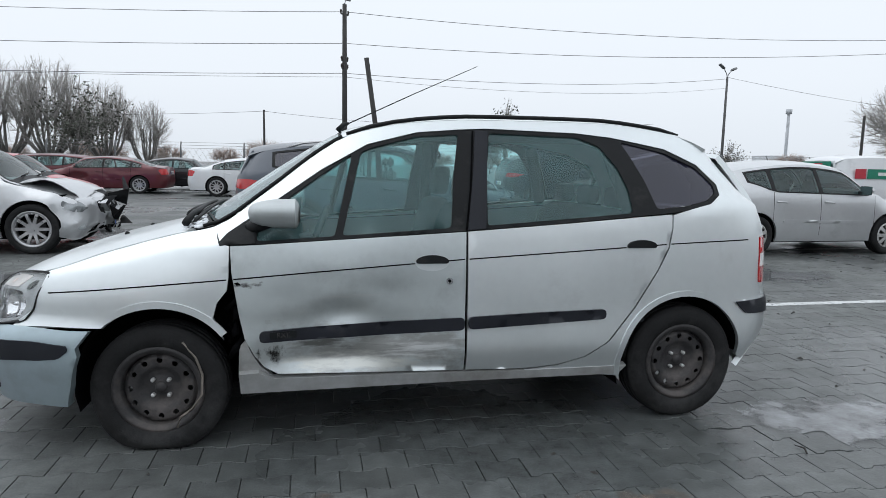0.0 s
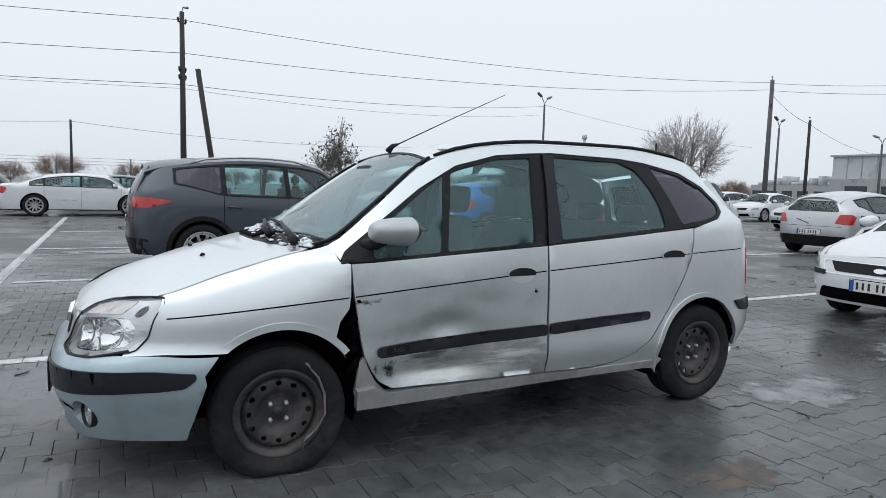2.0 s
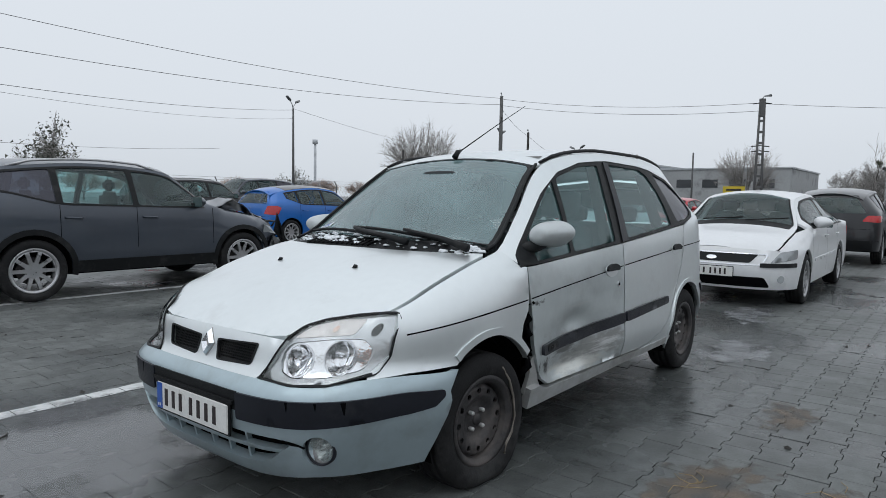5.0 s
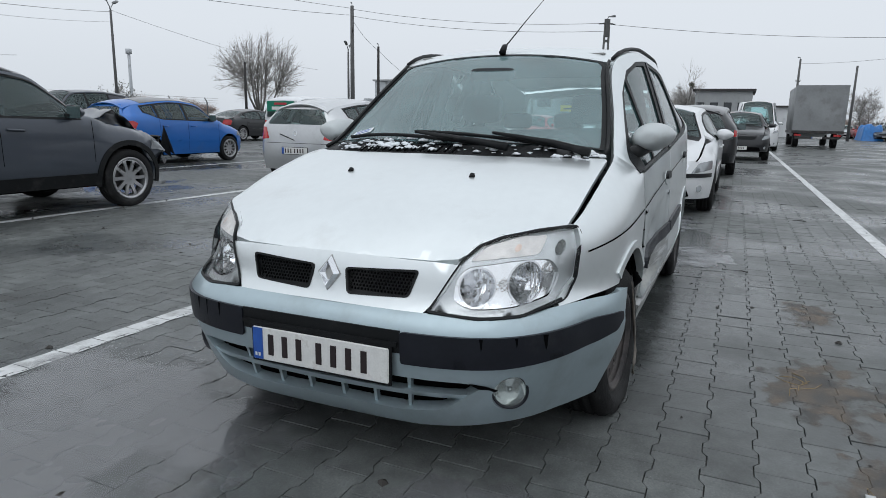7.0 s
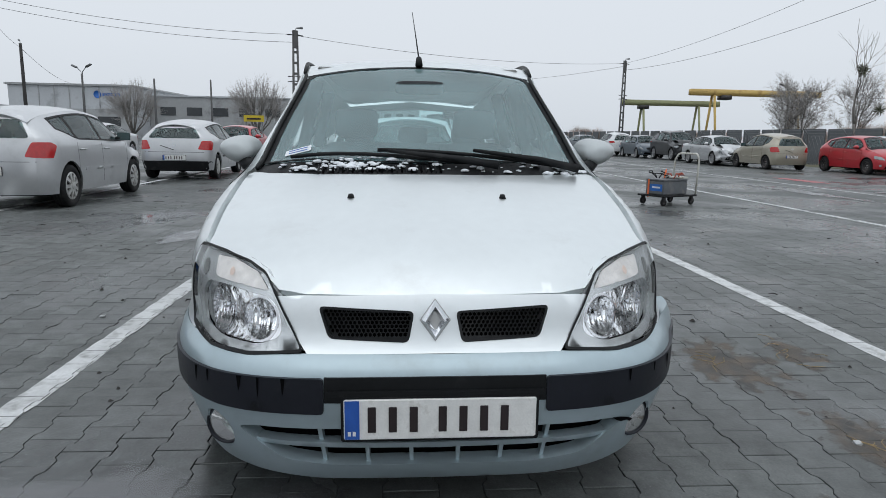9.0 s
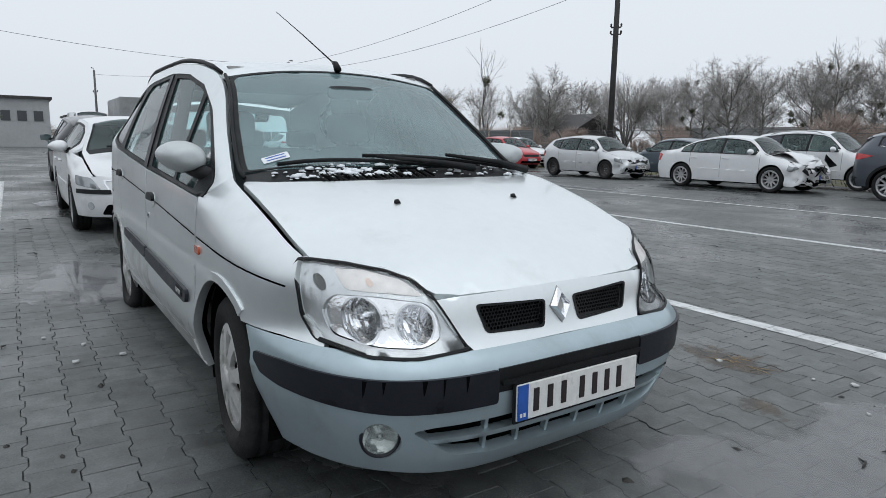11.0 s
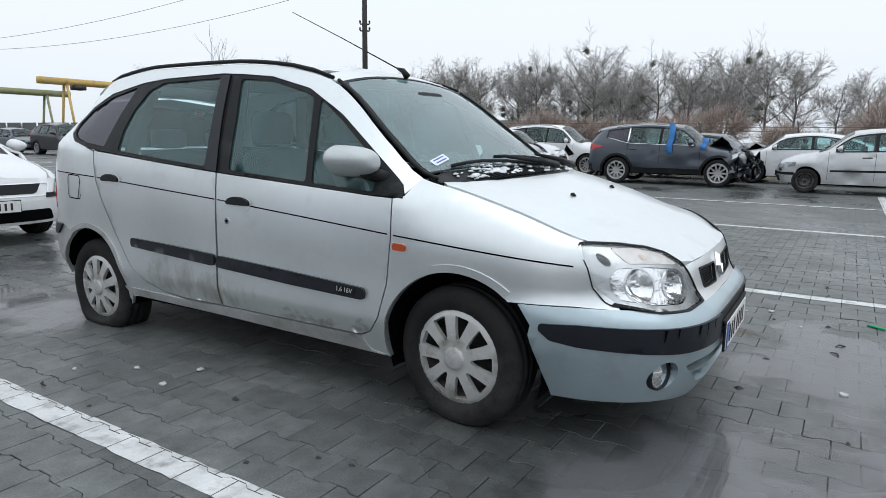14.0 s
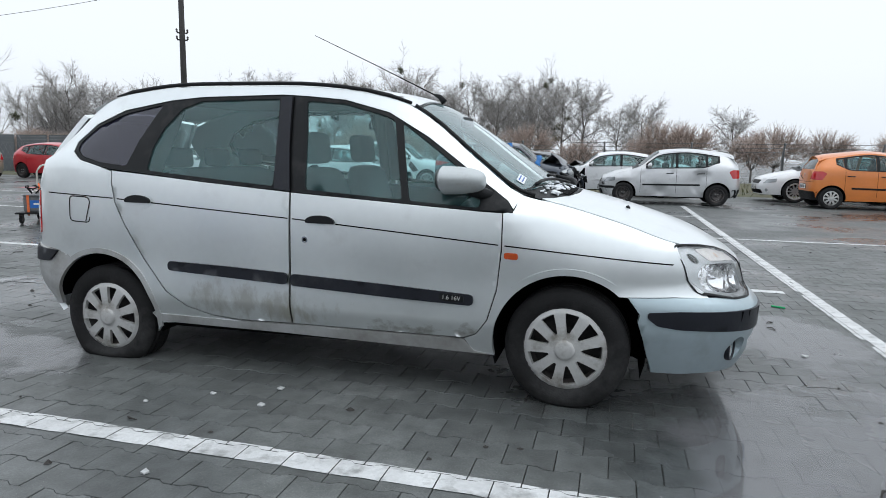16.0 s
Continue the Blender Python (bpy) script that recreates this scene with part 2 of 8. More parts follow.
def faded(m, cut=0.22, fine=5.0, most=1.0):
    """Lets a thin film on the ground break up and thin out towards its rim."""
    nt = m.node_tree
    b = nt.nodes["Principled BSDF"]
    tc, geo, ns, sb, ln, su, rg = (nt.nodes.new("ShaderNode" + k) for k in ("TexCoord", "NewGeometry", "TexNoise", "VectorMath", "VectorMath", "Math", "MapRange"))
    sb.operation, ln.operation, su.operation = "SUBTRACT", "LENGTH", "MULTIPLY_ADD"
    sb.inputs[1].default_value = (0.5, 0.5, 0.0)
    mul = nt.nodes.new("ShaderNodeVectorMath")
    mul.operation = "MULTIPLY"
    mul.inputs[1].default_value = (1, 1, 0)
    ns.inputs["Scale"].default_value, ns.inputs["Detail"].default_value, ns.inputs["Roughness"].default_value = fine, 8, 0.6
    su.inputs[1].default_value = -0.85
    rg.inputs["From Min"].default_value, rg.inputs["From Max"].default_value = cut, cut + 0.12
    rg.inputs["To Max"].default_value = most
    nt.links.new(tc.outputs["Generated"], sb.inputs[0])
    nt.links.new(sb.outputs[0], mul.inputs[0])
    nt.links.new(mul.outputs[0], ln.inputs[0])
    nt.links.new(geo.outputs["Position"], ns.inputs["Vector"])
    nt.links.new(ln.outputs["Value"], su.inputs[0])
    nt.links.new(ns.outputs[0], su.inputs[2])
    nt.links.new(su.outputs[0], rg.inputs["Value"])
    nt.links.new(rg.outputs[0], b.inputs["Alpha"])
    return m


# ---- building tools ----
from mathutils import geometry


def curve(*pts):
    """A smooth curve through (x, value) knots without overshoot."""
    xs, ys = np.array([p[0] for p in pts], float), np.array([p[1] for p in pts], float)
    h, d = np.diff(xs), np.diff(ys) / np.diff(xs)
    m = np.zeros(len(xs))
    m[0], m[-1] = d[0], d[-1]
    for i in range(1, len(xs) - 1):
        if d[i - 1] * d[i] > 0:
            w1, w2 = 2 * h[i] + h[i - 1], h[i] + 2 * h[i - 1]
            m[i] = (w1 + w2) / (w1 / d[i - 1] + w2 / d[i])

    def f(x):
        x = np.clip(np.asarray(x, float), xs[0], xs[-1])
        i = np.clip(np.searchsorted(xs, x) - 1, 0, len(h) - 1)
        t = (x - xs[i]) / h[i]
        return (1 + 2 * t) * (1 - t) ** 2 * ys[i] + t * (1 - t) ** 2 * h[i] * m[i] + t * t * (3 - 2 * t) * ys[i + 1] + t * t * (t - 1) * h[i] * m[i + 1]

    return f


def step01(x, a, b):
    t = np.clip((np.asarray(x, float) - a) / (b - a), 0, 1)
    return t * t * (3 - 2 * t)


def rounded(pts, r, n=4):
    """An outline with its corners rounded."""
    out = []
    for i, p in enumerate(pts):
        p, a, b = np.array(p, float), np.array(pts[i - 1], float), np.array(pts[(i + 1) % len(pts)], float)
        la, lb = np.linalg.norm(a - p), np.linalg.norm(b - p)
        c = min(r, la * 0.45, lb * 0.45)
        s, e = p + (a - p) / la * c, p + (b - p) / lb * c
        for k in range(n + 1):
            t = k / n
            out.append(tuple((1 - t) ** 2 * s + 2 * t * (1 - t) * p + t * t * e))
    return out


def arc(cx, cy, r, a0, a1, n=16, ry=None):
    return [(cx + r * math.cos(radians(a0 + (a1 - a0) * k / n)), cy + (ry or r) * math.sin(radians(a0 + (a1 - a0) * k / n))) for k in range(n + 1)]


def circle(cx, cy, r, n=24):
    return arc(cx, cy, r, 0, 360, n)[:-1]


def inside(q, poly):
    q, p = np.asarray(q, float), np.asarray(poly, float)
    x, y, hit = q[:, 0], q[:, 1], np.zeros(len(q), bool)
    for (x0, y0), (x1, y1) in zip(p, np.roll(p, -1, 0)):
        if y0 != y1:
            hit ^= ((y0 > y) != (y1 > y)) & (x < (x1 - x0) * (y - y0) / (y1 - y0) + x0)
    return hit


def resample(poly, step):
    out = []
    for a, b in zip(poly, list(poly[1:]) + [poly[0]]):
        n = max(1, int(math.hypot(b[0] - a[0], b[1] - a[1]) / step))
        out += [(a[0] + (b[0] - a[0]) * k / n, a[1] + (b[1] - a[1]) * k / n) for k in range(n)]
    return out


def fill(outline, holes, step):
    """Triangles over an outline with holes, with an even grid inside."""
    loops = [resample(list(l), step) for l in (outline, *holes)]
    pts, edges = [], []
    for l in loops:
        n = len(pts)
        pts += l
        edges += [(n + i, n + (i + 1) % len(l)) for i in range(len(l))]
    p = np.array(loops[0])
    lo, hi = p.min(0), p.max(0)
    gx, gy = np.meshgrid(np.arange(lo[0] + step / 2, hi[0], step), np.arange(lo[1] + step / 2, hi[1], step))
    g = np.stack([gx.ravel(), gy.ravel()], 1)
    if len(g):
        keep = inside(g, loops[0])
        for l in loops[1:]:
            keep &= ~inside(g, l)
        g = g[keep]
        if len(g):
            b = np.array(pts)
            far = np.concatenate([((c[:, None, :] - b[None]) ** 2).sum(2).min(1) for c in np.array_split(g, len(g) // 400 + 1)])
            g = g[far > (0.45 * step) ** 2]
    allp = [Vector(q) for q in pts] + [Vector(q) for q in g]
    v, _, f, *_ = geometry.delaunay_2d_cdt(allp, edges, [], 0, 1e-6)
    v = np.array([tuple(q) for q in v])
    f = np.array([t for t in f if len(t) == 3])
    c = v[f].mean(1)
    keep = inside(c, loops[0])
    for l in loops[1:]:
        keep &= ~inside(c, l)
    return v, f[keep]


def mesh_object(name, verts, faces, mat, parent=None, label="", smooth=True):
    me = bpy.data.meshes.new(name)
    me.from_pydata(np.asarray(verts, float).tolist(), [], [tuple(map(int, f)) for f in faces])
    if smooth:
        me.polygons.foreach_set("use_smooth", [True] * len(me.polygons))
    me.materials.append(mat)
    me.update()
    ob = new(name, me)
    if parent:
        ob.parent = parent
    if label:
        ob["label"] = label
    return ob


def sheet(name, outline, shape, mat, parent, holes=(), step=0.05, depth=0.015, middle=(0, 0, 0.6), label="", lift=0.0, smooth=True):
    """A curved panel as an object."""
    return mesh_object(name, *sheet_data(outline, shape, holes, step, depth, middle, lift), mat, parent, label, smooth)


def joined(*pieces):
    verts, faces = [], []
    for v, f in pieces:
        k = len(verts)
        verts += list(v)
        faces += [tuple(i + k for i in t) for t in f]
    return verts, faces


def sheet_data(outline, shape, holes=(), step=0.05, depth=0.015, middle=(0, 0, 0.6), lift=0.0):
    """A curved panel: a flat outline bent onto a shape, with a returned edge all round that gives it thickness."""
    uv, f = fill(outline, holes, step)
    v = np.stack(shape(uv[:, 0], uv[:, 1]), 1).astype(float)
    n = np.zeros_like(v)
    fn = np.cross(v[f[:, 1]] - v[f[:, 0]], v[f[:, 2]] - v[f[:, 0]])
    if (fn * (v[f].mean(1) - np.array(middle))).sum() < 0:
        f, fn = f[:, ::-1], -fn
    for k in range(3):
        np.add.at(n, f[:, k], fn)
    n /= np.linalg.norm(n, axis=1, keepdims=True) + 1e-12
    v = v + lift * n
    verts, faces = list(v), [tuple(t) for t in f]
    if depth:
        count = {}
        for a, b, c in f:
            for e in ((a, b), (b, c), (c, a)):
                count[e] = 1
        for a, b in [e for e in count if (e[1], e[0]) not in count]:
            k = len(verts)
            verts += [v[a], v[b], v[b] - depth * n[b], v[a] - depth * n[a]]
            faces.append((k + 1, k, k + 3, k + 2))
    return verts, faces


def lathe(name, profile, mat, parent=None, n=36, label="", axis="y"):
    """A body turned from (radius, depth) points about the y axis (or z)."""
    verts, faces = [], []
    m = len(profile)
    for k in range(n):
        c, s = math.cos(2 * math.pi * k / n), math.sin(2 * math.pi * k / n)
        verts += [(r * c, d, r * s) if axis == "y" else (r * c, r * s, d) for r, d in profile]
    for k in range(n):
        for i in range(m - 1):
            a, b = k * m + i, ((k + 1) % n) * m + i
            q = (a, a + 1, b + 1, b)
            faces.append(q if axis == "y" else q[::-1])
    return mesh_object(name, verts, faces, mat, parent, label)


def tube_data(path, radius, n=8, closed=False):
    pts = [Vector(p) for p in path]
    rad = radius if isinstance(radius, (list, tuple)) else [radius] * len(pts)
    verts, faces = [], []
    for i, p in enumerate(pts):
        d = (pts[min(i + 1, len(pts) - 1)] - pts[max(i - 1, 0)]).normalized()
        u = d.cross(Vector((0, 0, 1)) if abs(d.z) < 0.9 else Vector((1, 0, 0))).normalized()
        w = d.cross(u)
        verts += [tuple(p + rad[i] * (math.cos(2 * math.pi * k / n) * u + math.sin(2 * math.pi * k / n) * w)) for k in range(n)]
    for i in range(len(pts) - 1):
        for k in range(n):
            a, b = i * n + k, i * n + (k + 1) % n
            faces.append((a, b, b + n, a + n))
    faces += [tuple(range(n))[::-1], tuple(range((len(pts) - 1) * n, len(pts) * n))]
    return verts, faces


def tube(name, path, radius, mat, parent=None, n=8, label=""):
    return mesh_object(name, *tube_data(path, radius, n), mat, parent, label)


def box(name, lo, hi, mat, parent=None, bevel=0.0, label="", taper=0.0):
    """A bevelled block; taper draws the top in."""
    bm = bmesh.new()
    bmesh.ops.create_cube(bm, size=1)
    for v in bm.verts:
        t = 1 - taper if v.co.z > 0 else 1
        v.co = Vector([(lo[i] + hi[i]) / 2 + v.co[i] * (hi[i] - lo[i]) * (t if i < 2 else 1) for i in range(3)])
    if bevel:
        bmesh.ops.bevel(bm, geom=bm.edges[:], offset=bevel, segments=3, affect="EDGES", clamp_overlap=True)
    me = bpy.data.meshes.new(name)
    bm.to_mesh(me)
    bm.free()
    for p in me.polygons:
        p.use_smooth = bevel > 0.02
    me.materials.append(mat)
    ob = new(name, me)
    if parent:
        ob.parent = parent
    if label:
        ob["label"] = label
    return ob


def empty(name, label="", category="", group="", m=None, kind=""):
    ob = new(name)
    tagged(ob, label, category, group, kind)
    if m is not None:
        ob.matrix_world = m
    return ob


# ---- wheels ----
def tyre_mesh(name, R, w, rim, mat, parent, flat=0.0):
    """A tyre about the y axis with grooved tread; flat lowers the hub and bulges the foot."""
    prof = [(rim - 0.012, -w * 0.36), (rim + 0.012, -w * 0.47), (rim + 0.4 * (R - rim), -w * 0.52), (R - 0.022, -w * 0.47), (R - 0.004, -w * 0.38)]
    for g in (-0.22, 0.0, 0.22):
        prof += [(R, w * (g - 0.035)), (R - 0.008, w * (g - 0.03)), (R - 0.008, w * (g + 0.03)), (R, w * (g + 0.035))]
    prof += [(r, -d) for r, d in prof[4::-1]]
    ob = lathe(name, prof, mat, parent, 48)
    if flat:
        for v in ob.data.vertices:
            limit = -(R - flat)
            if v.co.z < limit:
                v.co.z = limit
            low = max(0.0, 1 - (v.co.z + R) / (R * 0.6))
            v.co.y *= 1 + 0.28 * low * min(1.0, flat / 0.04)
            v.co.x *= 1 + 0.05 * low
    return ob


def wheel(parent, x, y, z, R=0.305, w=0.185, kind="steel", face=1, flat=0.0, rim=None, name="wheel", turn=0.0):
    """face: +1 shows its outside towards +y, -1 towards -y."""
    rim = rim or 0.65 * R
    hub = empty(name)
    hub.parent = parent
    hub.matrix_local = pose(x, y, z, 0, 0, (0 if face > 0 else 180) + turn)
    tyre_mesh("tyre", R, w, rim, RUBBER, hub, flat)
    barrel = [(rim - 0.012, -w * 0.36), (rim - 0.03, -w * 0.2), (rim - 0.035, w * 0.15), (rim - 0.02, w * 0.36), (rim + 0.004, w * 0.43), (rim + 0.006, w * 0.46), (rim - 0.012, w * 0.46), (rim - 0.028, w * 0.38)]
    if kind == "steel":
        dish = curve((0, 0.0), (0.035, 0.0), (0.045, -0.012), (0.085, -0.006), (0.10, 0.012), (rim - 0.045, 0.014), (rim - 0.03, -0.02), (rim - 0.014, -0.005))
        base = w * 0.22
        shape = lambda a, b: (a, base + dish(np.hypot(a, b)), b)
        holes = [circle(0.79 * (rim - 0.03) * math.cos(radians(t)), 0.79 * (rim - 0.03) * math.sin(radians(t)), 0.0135, 10) for t in range(0, 360, 30)]
        sheet("rim", circle(0, 0, rim - 0.012, 48), shape, STEEL, hub, holes, 0.014, 0.01, (0, -1, 0))
        lathe("rim_lip", barrel, STEEL, hub, 48)
        for t in range(45, 405, 90):
            b = lathe("wheel_bolt", [(0.0, 0.014), (0.008, 0.013), (0.0095, 0.008), (0.0095, -0.01)][::-1], HUBCAP, hub, 8)
            b.location = (0.05 * math.cos(radians(t)), base, 0.05 * math.sin(radians(t)))
        lathe("hub_cap", [(0.0, base + 0.012), (0.022, base + 0.01), (0.028, base), (0.03, base - 0.015)][::-1], STEEL, hub, 20)
    elif kind == "cap":
        dome = curve((0, 0.030), (0.05, 0.027), (0.056, 0.020), (0.07, 0.022), (rim - 0.03, 0.014), (rim, 0.004), (rim + 0.012, -0.012))
        base = w * 0.40
        shape = lambda a, b: (a, base + dome(np.hypot(a, b)), b)
        holes = []
        r0, r1 = 0.40 * rim, 0.90 * rim
        for k in range(9):
            c = 360 / 9 * (k + 0.5)
            s = lambda r, da: (r * math.cos(radians(c + da)), r * math.sin(radians(c + da)))
            holes.append(rounded([s(r0, -4), s(0.7 * r1, -9.5), s(r1, -11), s(r1, 11), s(0.7 * r1, 9.5), s(r0, 4)], 0.008, 3))
        sheet("wheel_cover", circle(0, 0, rim + 0.012, 54), shape, HUBCAP, hub, holes, 0.016, 0.02, (0, -1, 0))
        lathe("rim", [(0.0, 0.0)] + [(rim - 0.03, -0.01)] + barrel[2:5], STEEL, hub, 36)
        lathe("cover_boss", [(0.0, base + 0.036), (0.035, base + 0.034), (0.047, base + 0.03), (0.052, base + 0.018)][::-1], HUBCAP, hub, 24)
    else:
        n = 5
        dish = curve((0, 0.01), (0.05, 0.005), (rim - 0.05, 0.02), (rim - 0.01, 0.012))
        base = w * 0.28
        shape = lambda a, b: (a, base + dish(np.hypot(a, b)), b)
        holes = []
        for k in range(n):
            for off in (0, 1):
                c = 360 / n * k + (36 if off else 0) + 18
                da = 12.5
                s = lambda r, d: (r * math.cos(radians(c + d)), r * math.sin(radians(c + d)))
                holes.append([s(0.36 * rim, -4), s(0.60 * rim, -da + 2), s(0.86 * rim, -da), s(0.86 * rim, da), s(0.60 * rim, da - 2), s(0.36 * rim, 4)])
        sheet("rim", circle(0, 0, rim - 0.005, 40), shape, ALLOY, hub, holes, 0.03, 0.025, (0, -1, 0))
        lathe("rim_lip", barrel, ALLOY, hub, 36)
        lathe("brake_disc", [(0.0, 0.0), (0.6 * rim, 0.0), (0.62 * rim, -0.02)][::-1], STEEL, hub, 24)
    return hub


# ---- car bodies ----
class Shape:
    """A car body about the x axis, front towards -x: side(x, z), top(x, y), front(u, z) and rear(y, z) all lie on one skin.
    zc: height of the middle line; yt, zt: half width and height of the upper edge; b: half width by height; a, r: reach of nose and tail by height."""

    def __init__(s, zc, yt, zt, b, a, r, x0, x1, belt, zm=0.62, nose=-1.2, cabin=-0.95, n=lambda z: 4.0, m=lambda z: 2.0, tail=3):
        s.n, s.m, s.tail = n, m, tail
        s.zc, s.yt, s.zt, s.b, s.a, s.r, s.x0, s.x1, s.belt, s.zm, s.nose, s.cabin = zc, yt, zt, b, a, r, x0, x1, belt, zm, nose, cabin

    def half(s, x, z):
        """Half width at x, z."""
        x, z = np.asarray(x, float), np.asarray(z, float)
        yt, zt, zb = s.yt(x), s.zt(x), s.belt(x)

        def round_off(y, zz):
            y = y * np.clip(1 - (np.clip(s.x0 - x, 0, None) / s.a(zz)) ** s.m(zz), 0, 1) ** (1 / s.n(zz))
            return y

        low = round_off(s.b(np.minimum(z, s.zm)), np.minimum(z, s.zm))
        tau = np.clip((z - s.zm) / np.maximum(zt - s.zm, 0.05), 0, 1)
        front = yt + (low - yt) * np.sqrt(np.clip(1 - tau**2.4, 0, 1))
        t2 = np.clip((z - zb) / np.maximum(zt - zb, 0.05), 0, 1.05)
        waist = low - 0.022 * np.clip((z - s.zm) / np.maximum(zb - s.zm, 0.05), 0, 1) ** 2
        back = waist + (yt - waist) * (0.82 * t2 + 0.18 * t2**2)
        k = step01(x, s.nose, s.cabin)
        y = np.where(z <= s.zm, low, front * (1 - k) + back * k)
        return y * np.clip(1 - (np.clip(x - s.x1, 0, None) / s.r(z)) ** s.tail, 0.0, 1) ** 0.2

    def side(s, sign, lift=0.0):
        return lambda x, z: (x, sign * (s.half(x, z) + lift), z)

    def top(s, lift=0.0):
        def f(x, y):
            q = np.clip(np.abs(y) / s.yt(x), 0, 1.2)
            return x, y, s.zc(x) - (s.zc(x) - s.zt(x)) * q**2.2 + lift

        return f

    def front(s, lift=0.0):
        """u runs along the plan curve from the middle, in metres."""
        eta = np.linspace(0, 0.9995, 500)
        xi = np.sqrt(1 - eta**4)
        a, b = float(s.a(0.45)), float(s.b(0.45))
        u = np.r_[0, np.cumsum(np.hypot(np.diff(a * xi), np.diff(b * eta)))]

        def f(q, z):
            e = np.interp(np.abs(q), u, eta)
            return s.x0 - (s.a(z) + lift) * (1 - e ** s.n(z)) ** (1 / s.m(z)), np.sign(q) * (s.b(z) + lift) * e, z

        return f

    def along(s, y):
        """The way along the nose from its middle to half width y."""
        f = s.front()
        q = np.linspace(0, 1.5, 600)
        _, yy, _ = f(q, 0.45 + 0 * q)
        return float(np.interp(y, np.maximum.accumulate(yy), q))

    def back(s, lift=0.0):
        def f(y, z):
            w = s.half(s.x1 + 0 * np.asarray(y, float), z)
            return s.x1 + (s.r(z) + lift) * np.clip(1 - np.clip(np.abs(y) / w, 0, 0.999) ** 5, 0, 1) ** (1 / s.tail), y, z

        return f


# ---- parked cars ----
def band(x0, x1, low, high, n=14):
    """An outline between two height curves over x0..x1."""
    xs = np.linspace(x0, x1, n)
    return [(x, float(low(x))) for x in xs] + [(x, float(high(x))) for x in xs[::-1] if high(x) > low(x) + 0.01]


def groove(pts, w=0.007):
    """A thin strip outline along a line."""
    p = np.array(pts, float)
    d = np.gradient(p, axis=0)
    n = np.stack([-d[:, 1], d[:, 0]], 1) / (np.linalg.norm(d, axis=1, keepdims=True) + 1e-9) * w / 2
    return [tuple(q) for q in p + n] + [tuple(q) for q in (p - n)[::-1]]


def number_plate(parent, place, face, width=0.52, height=0.114, name="number_plate"):
    """A white plate with a blue end and a row of plain dark bars. face: the way it looks, -1 towards -x."""
    x, y, z = place
    pl = empty(name)
    pl.parent = parent
    pl.matrix_local = pose(x, y, z, 0, 0, 0 if face < 0 else 180)
    box("plate_sheet", (-0.004, -width / 2, -height / 2), (0.006, width / 2, height / 2), PLATEWHITE, pl, 0.003)
    box("plate_holder", (0.0, -width / 2 - 0.008, -height / 2 - 0.008), (0.010, width / 2 + 0.008, height / 2 + 0.008), BLACKPL, pl, 0.003)
    box("blue_end", (-0.0065, width / 2 - 0.042, -height / 2 + 0.003), (0.0, width / 2 - 0.003, height / 2 - 0.003), PLATEBLUE, pl)
    for k in range(7):
        yy = width / 2 - 0.075 - k * 0.056 - (0.022 if k > 2 else 0)
        box("plain_bar", (-0.0065, yy - 0.011, -0.036), (0.0, yy + 0.011, 0.036), INK, pl, 0.001)
    return pl


def mirror(parent, x, y, z, sign, mat, size=1.0):
    b = sheet("mirror", circle(0, 0, 1, 20), lambda p, q: (x + 0.0 * p - 0.10 * size * np.sqrt(np.clip(1 - p * p - q * q, 0, 1)), sign * (y + 0.10 * size + 0.115 * size * p), z + 0.075 * size * q * (1 - 0.25 * p)), mat, parent, (), 0.18, 0.0, (x + 0.3, sign * y, z))
    box("mirror_glass", (x + 0.001, sign * (y + 0.10 * size) - 0.108 * size, z - 0.066 * size), (x + 0.014, sign * (y + 0.10 * size) + 0.108 * size, z + 0.066 * size), FARGLASS, parent, 0.005)
    box("mirror_foot", (x - 0.03, sign * y - 0.05, z - 0.06 * size), (x + 0.02, sign * y + 0.05, z - 0.01), BLACKPL, parent, 0.01)
    return b


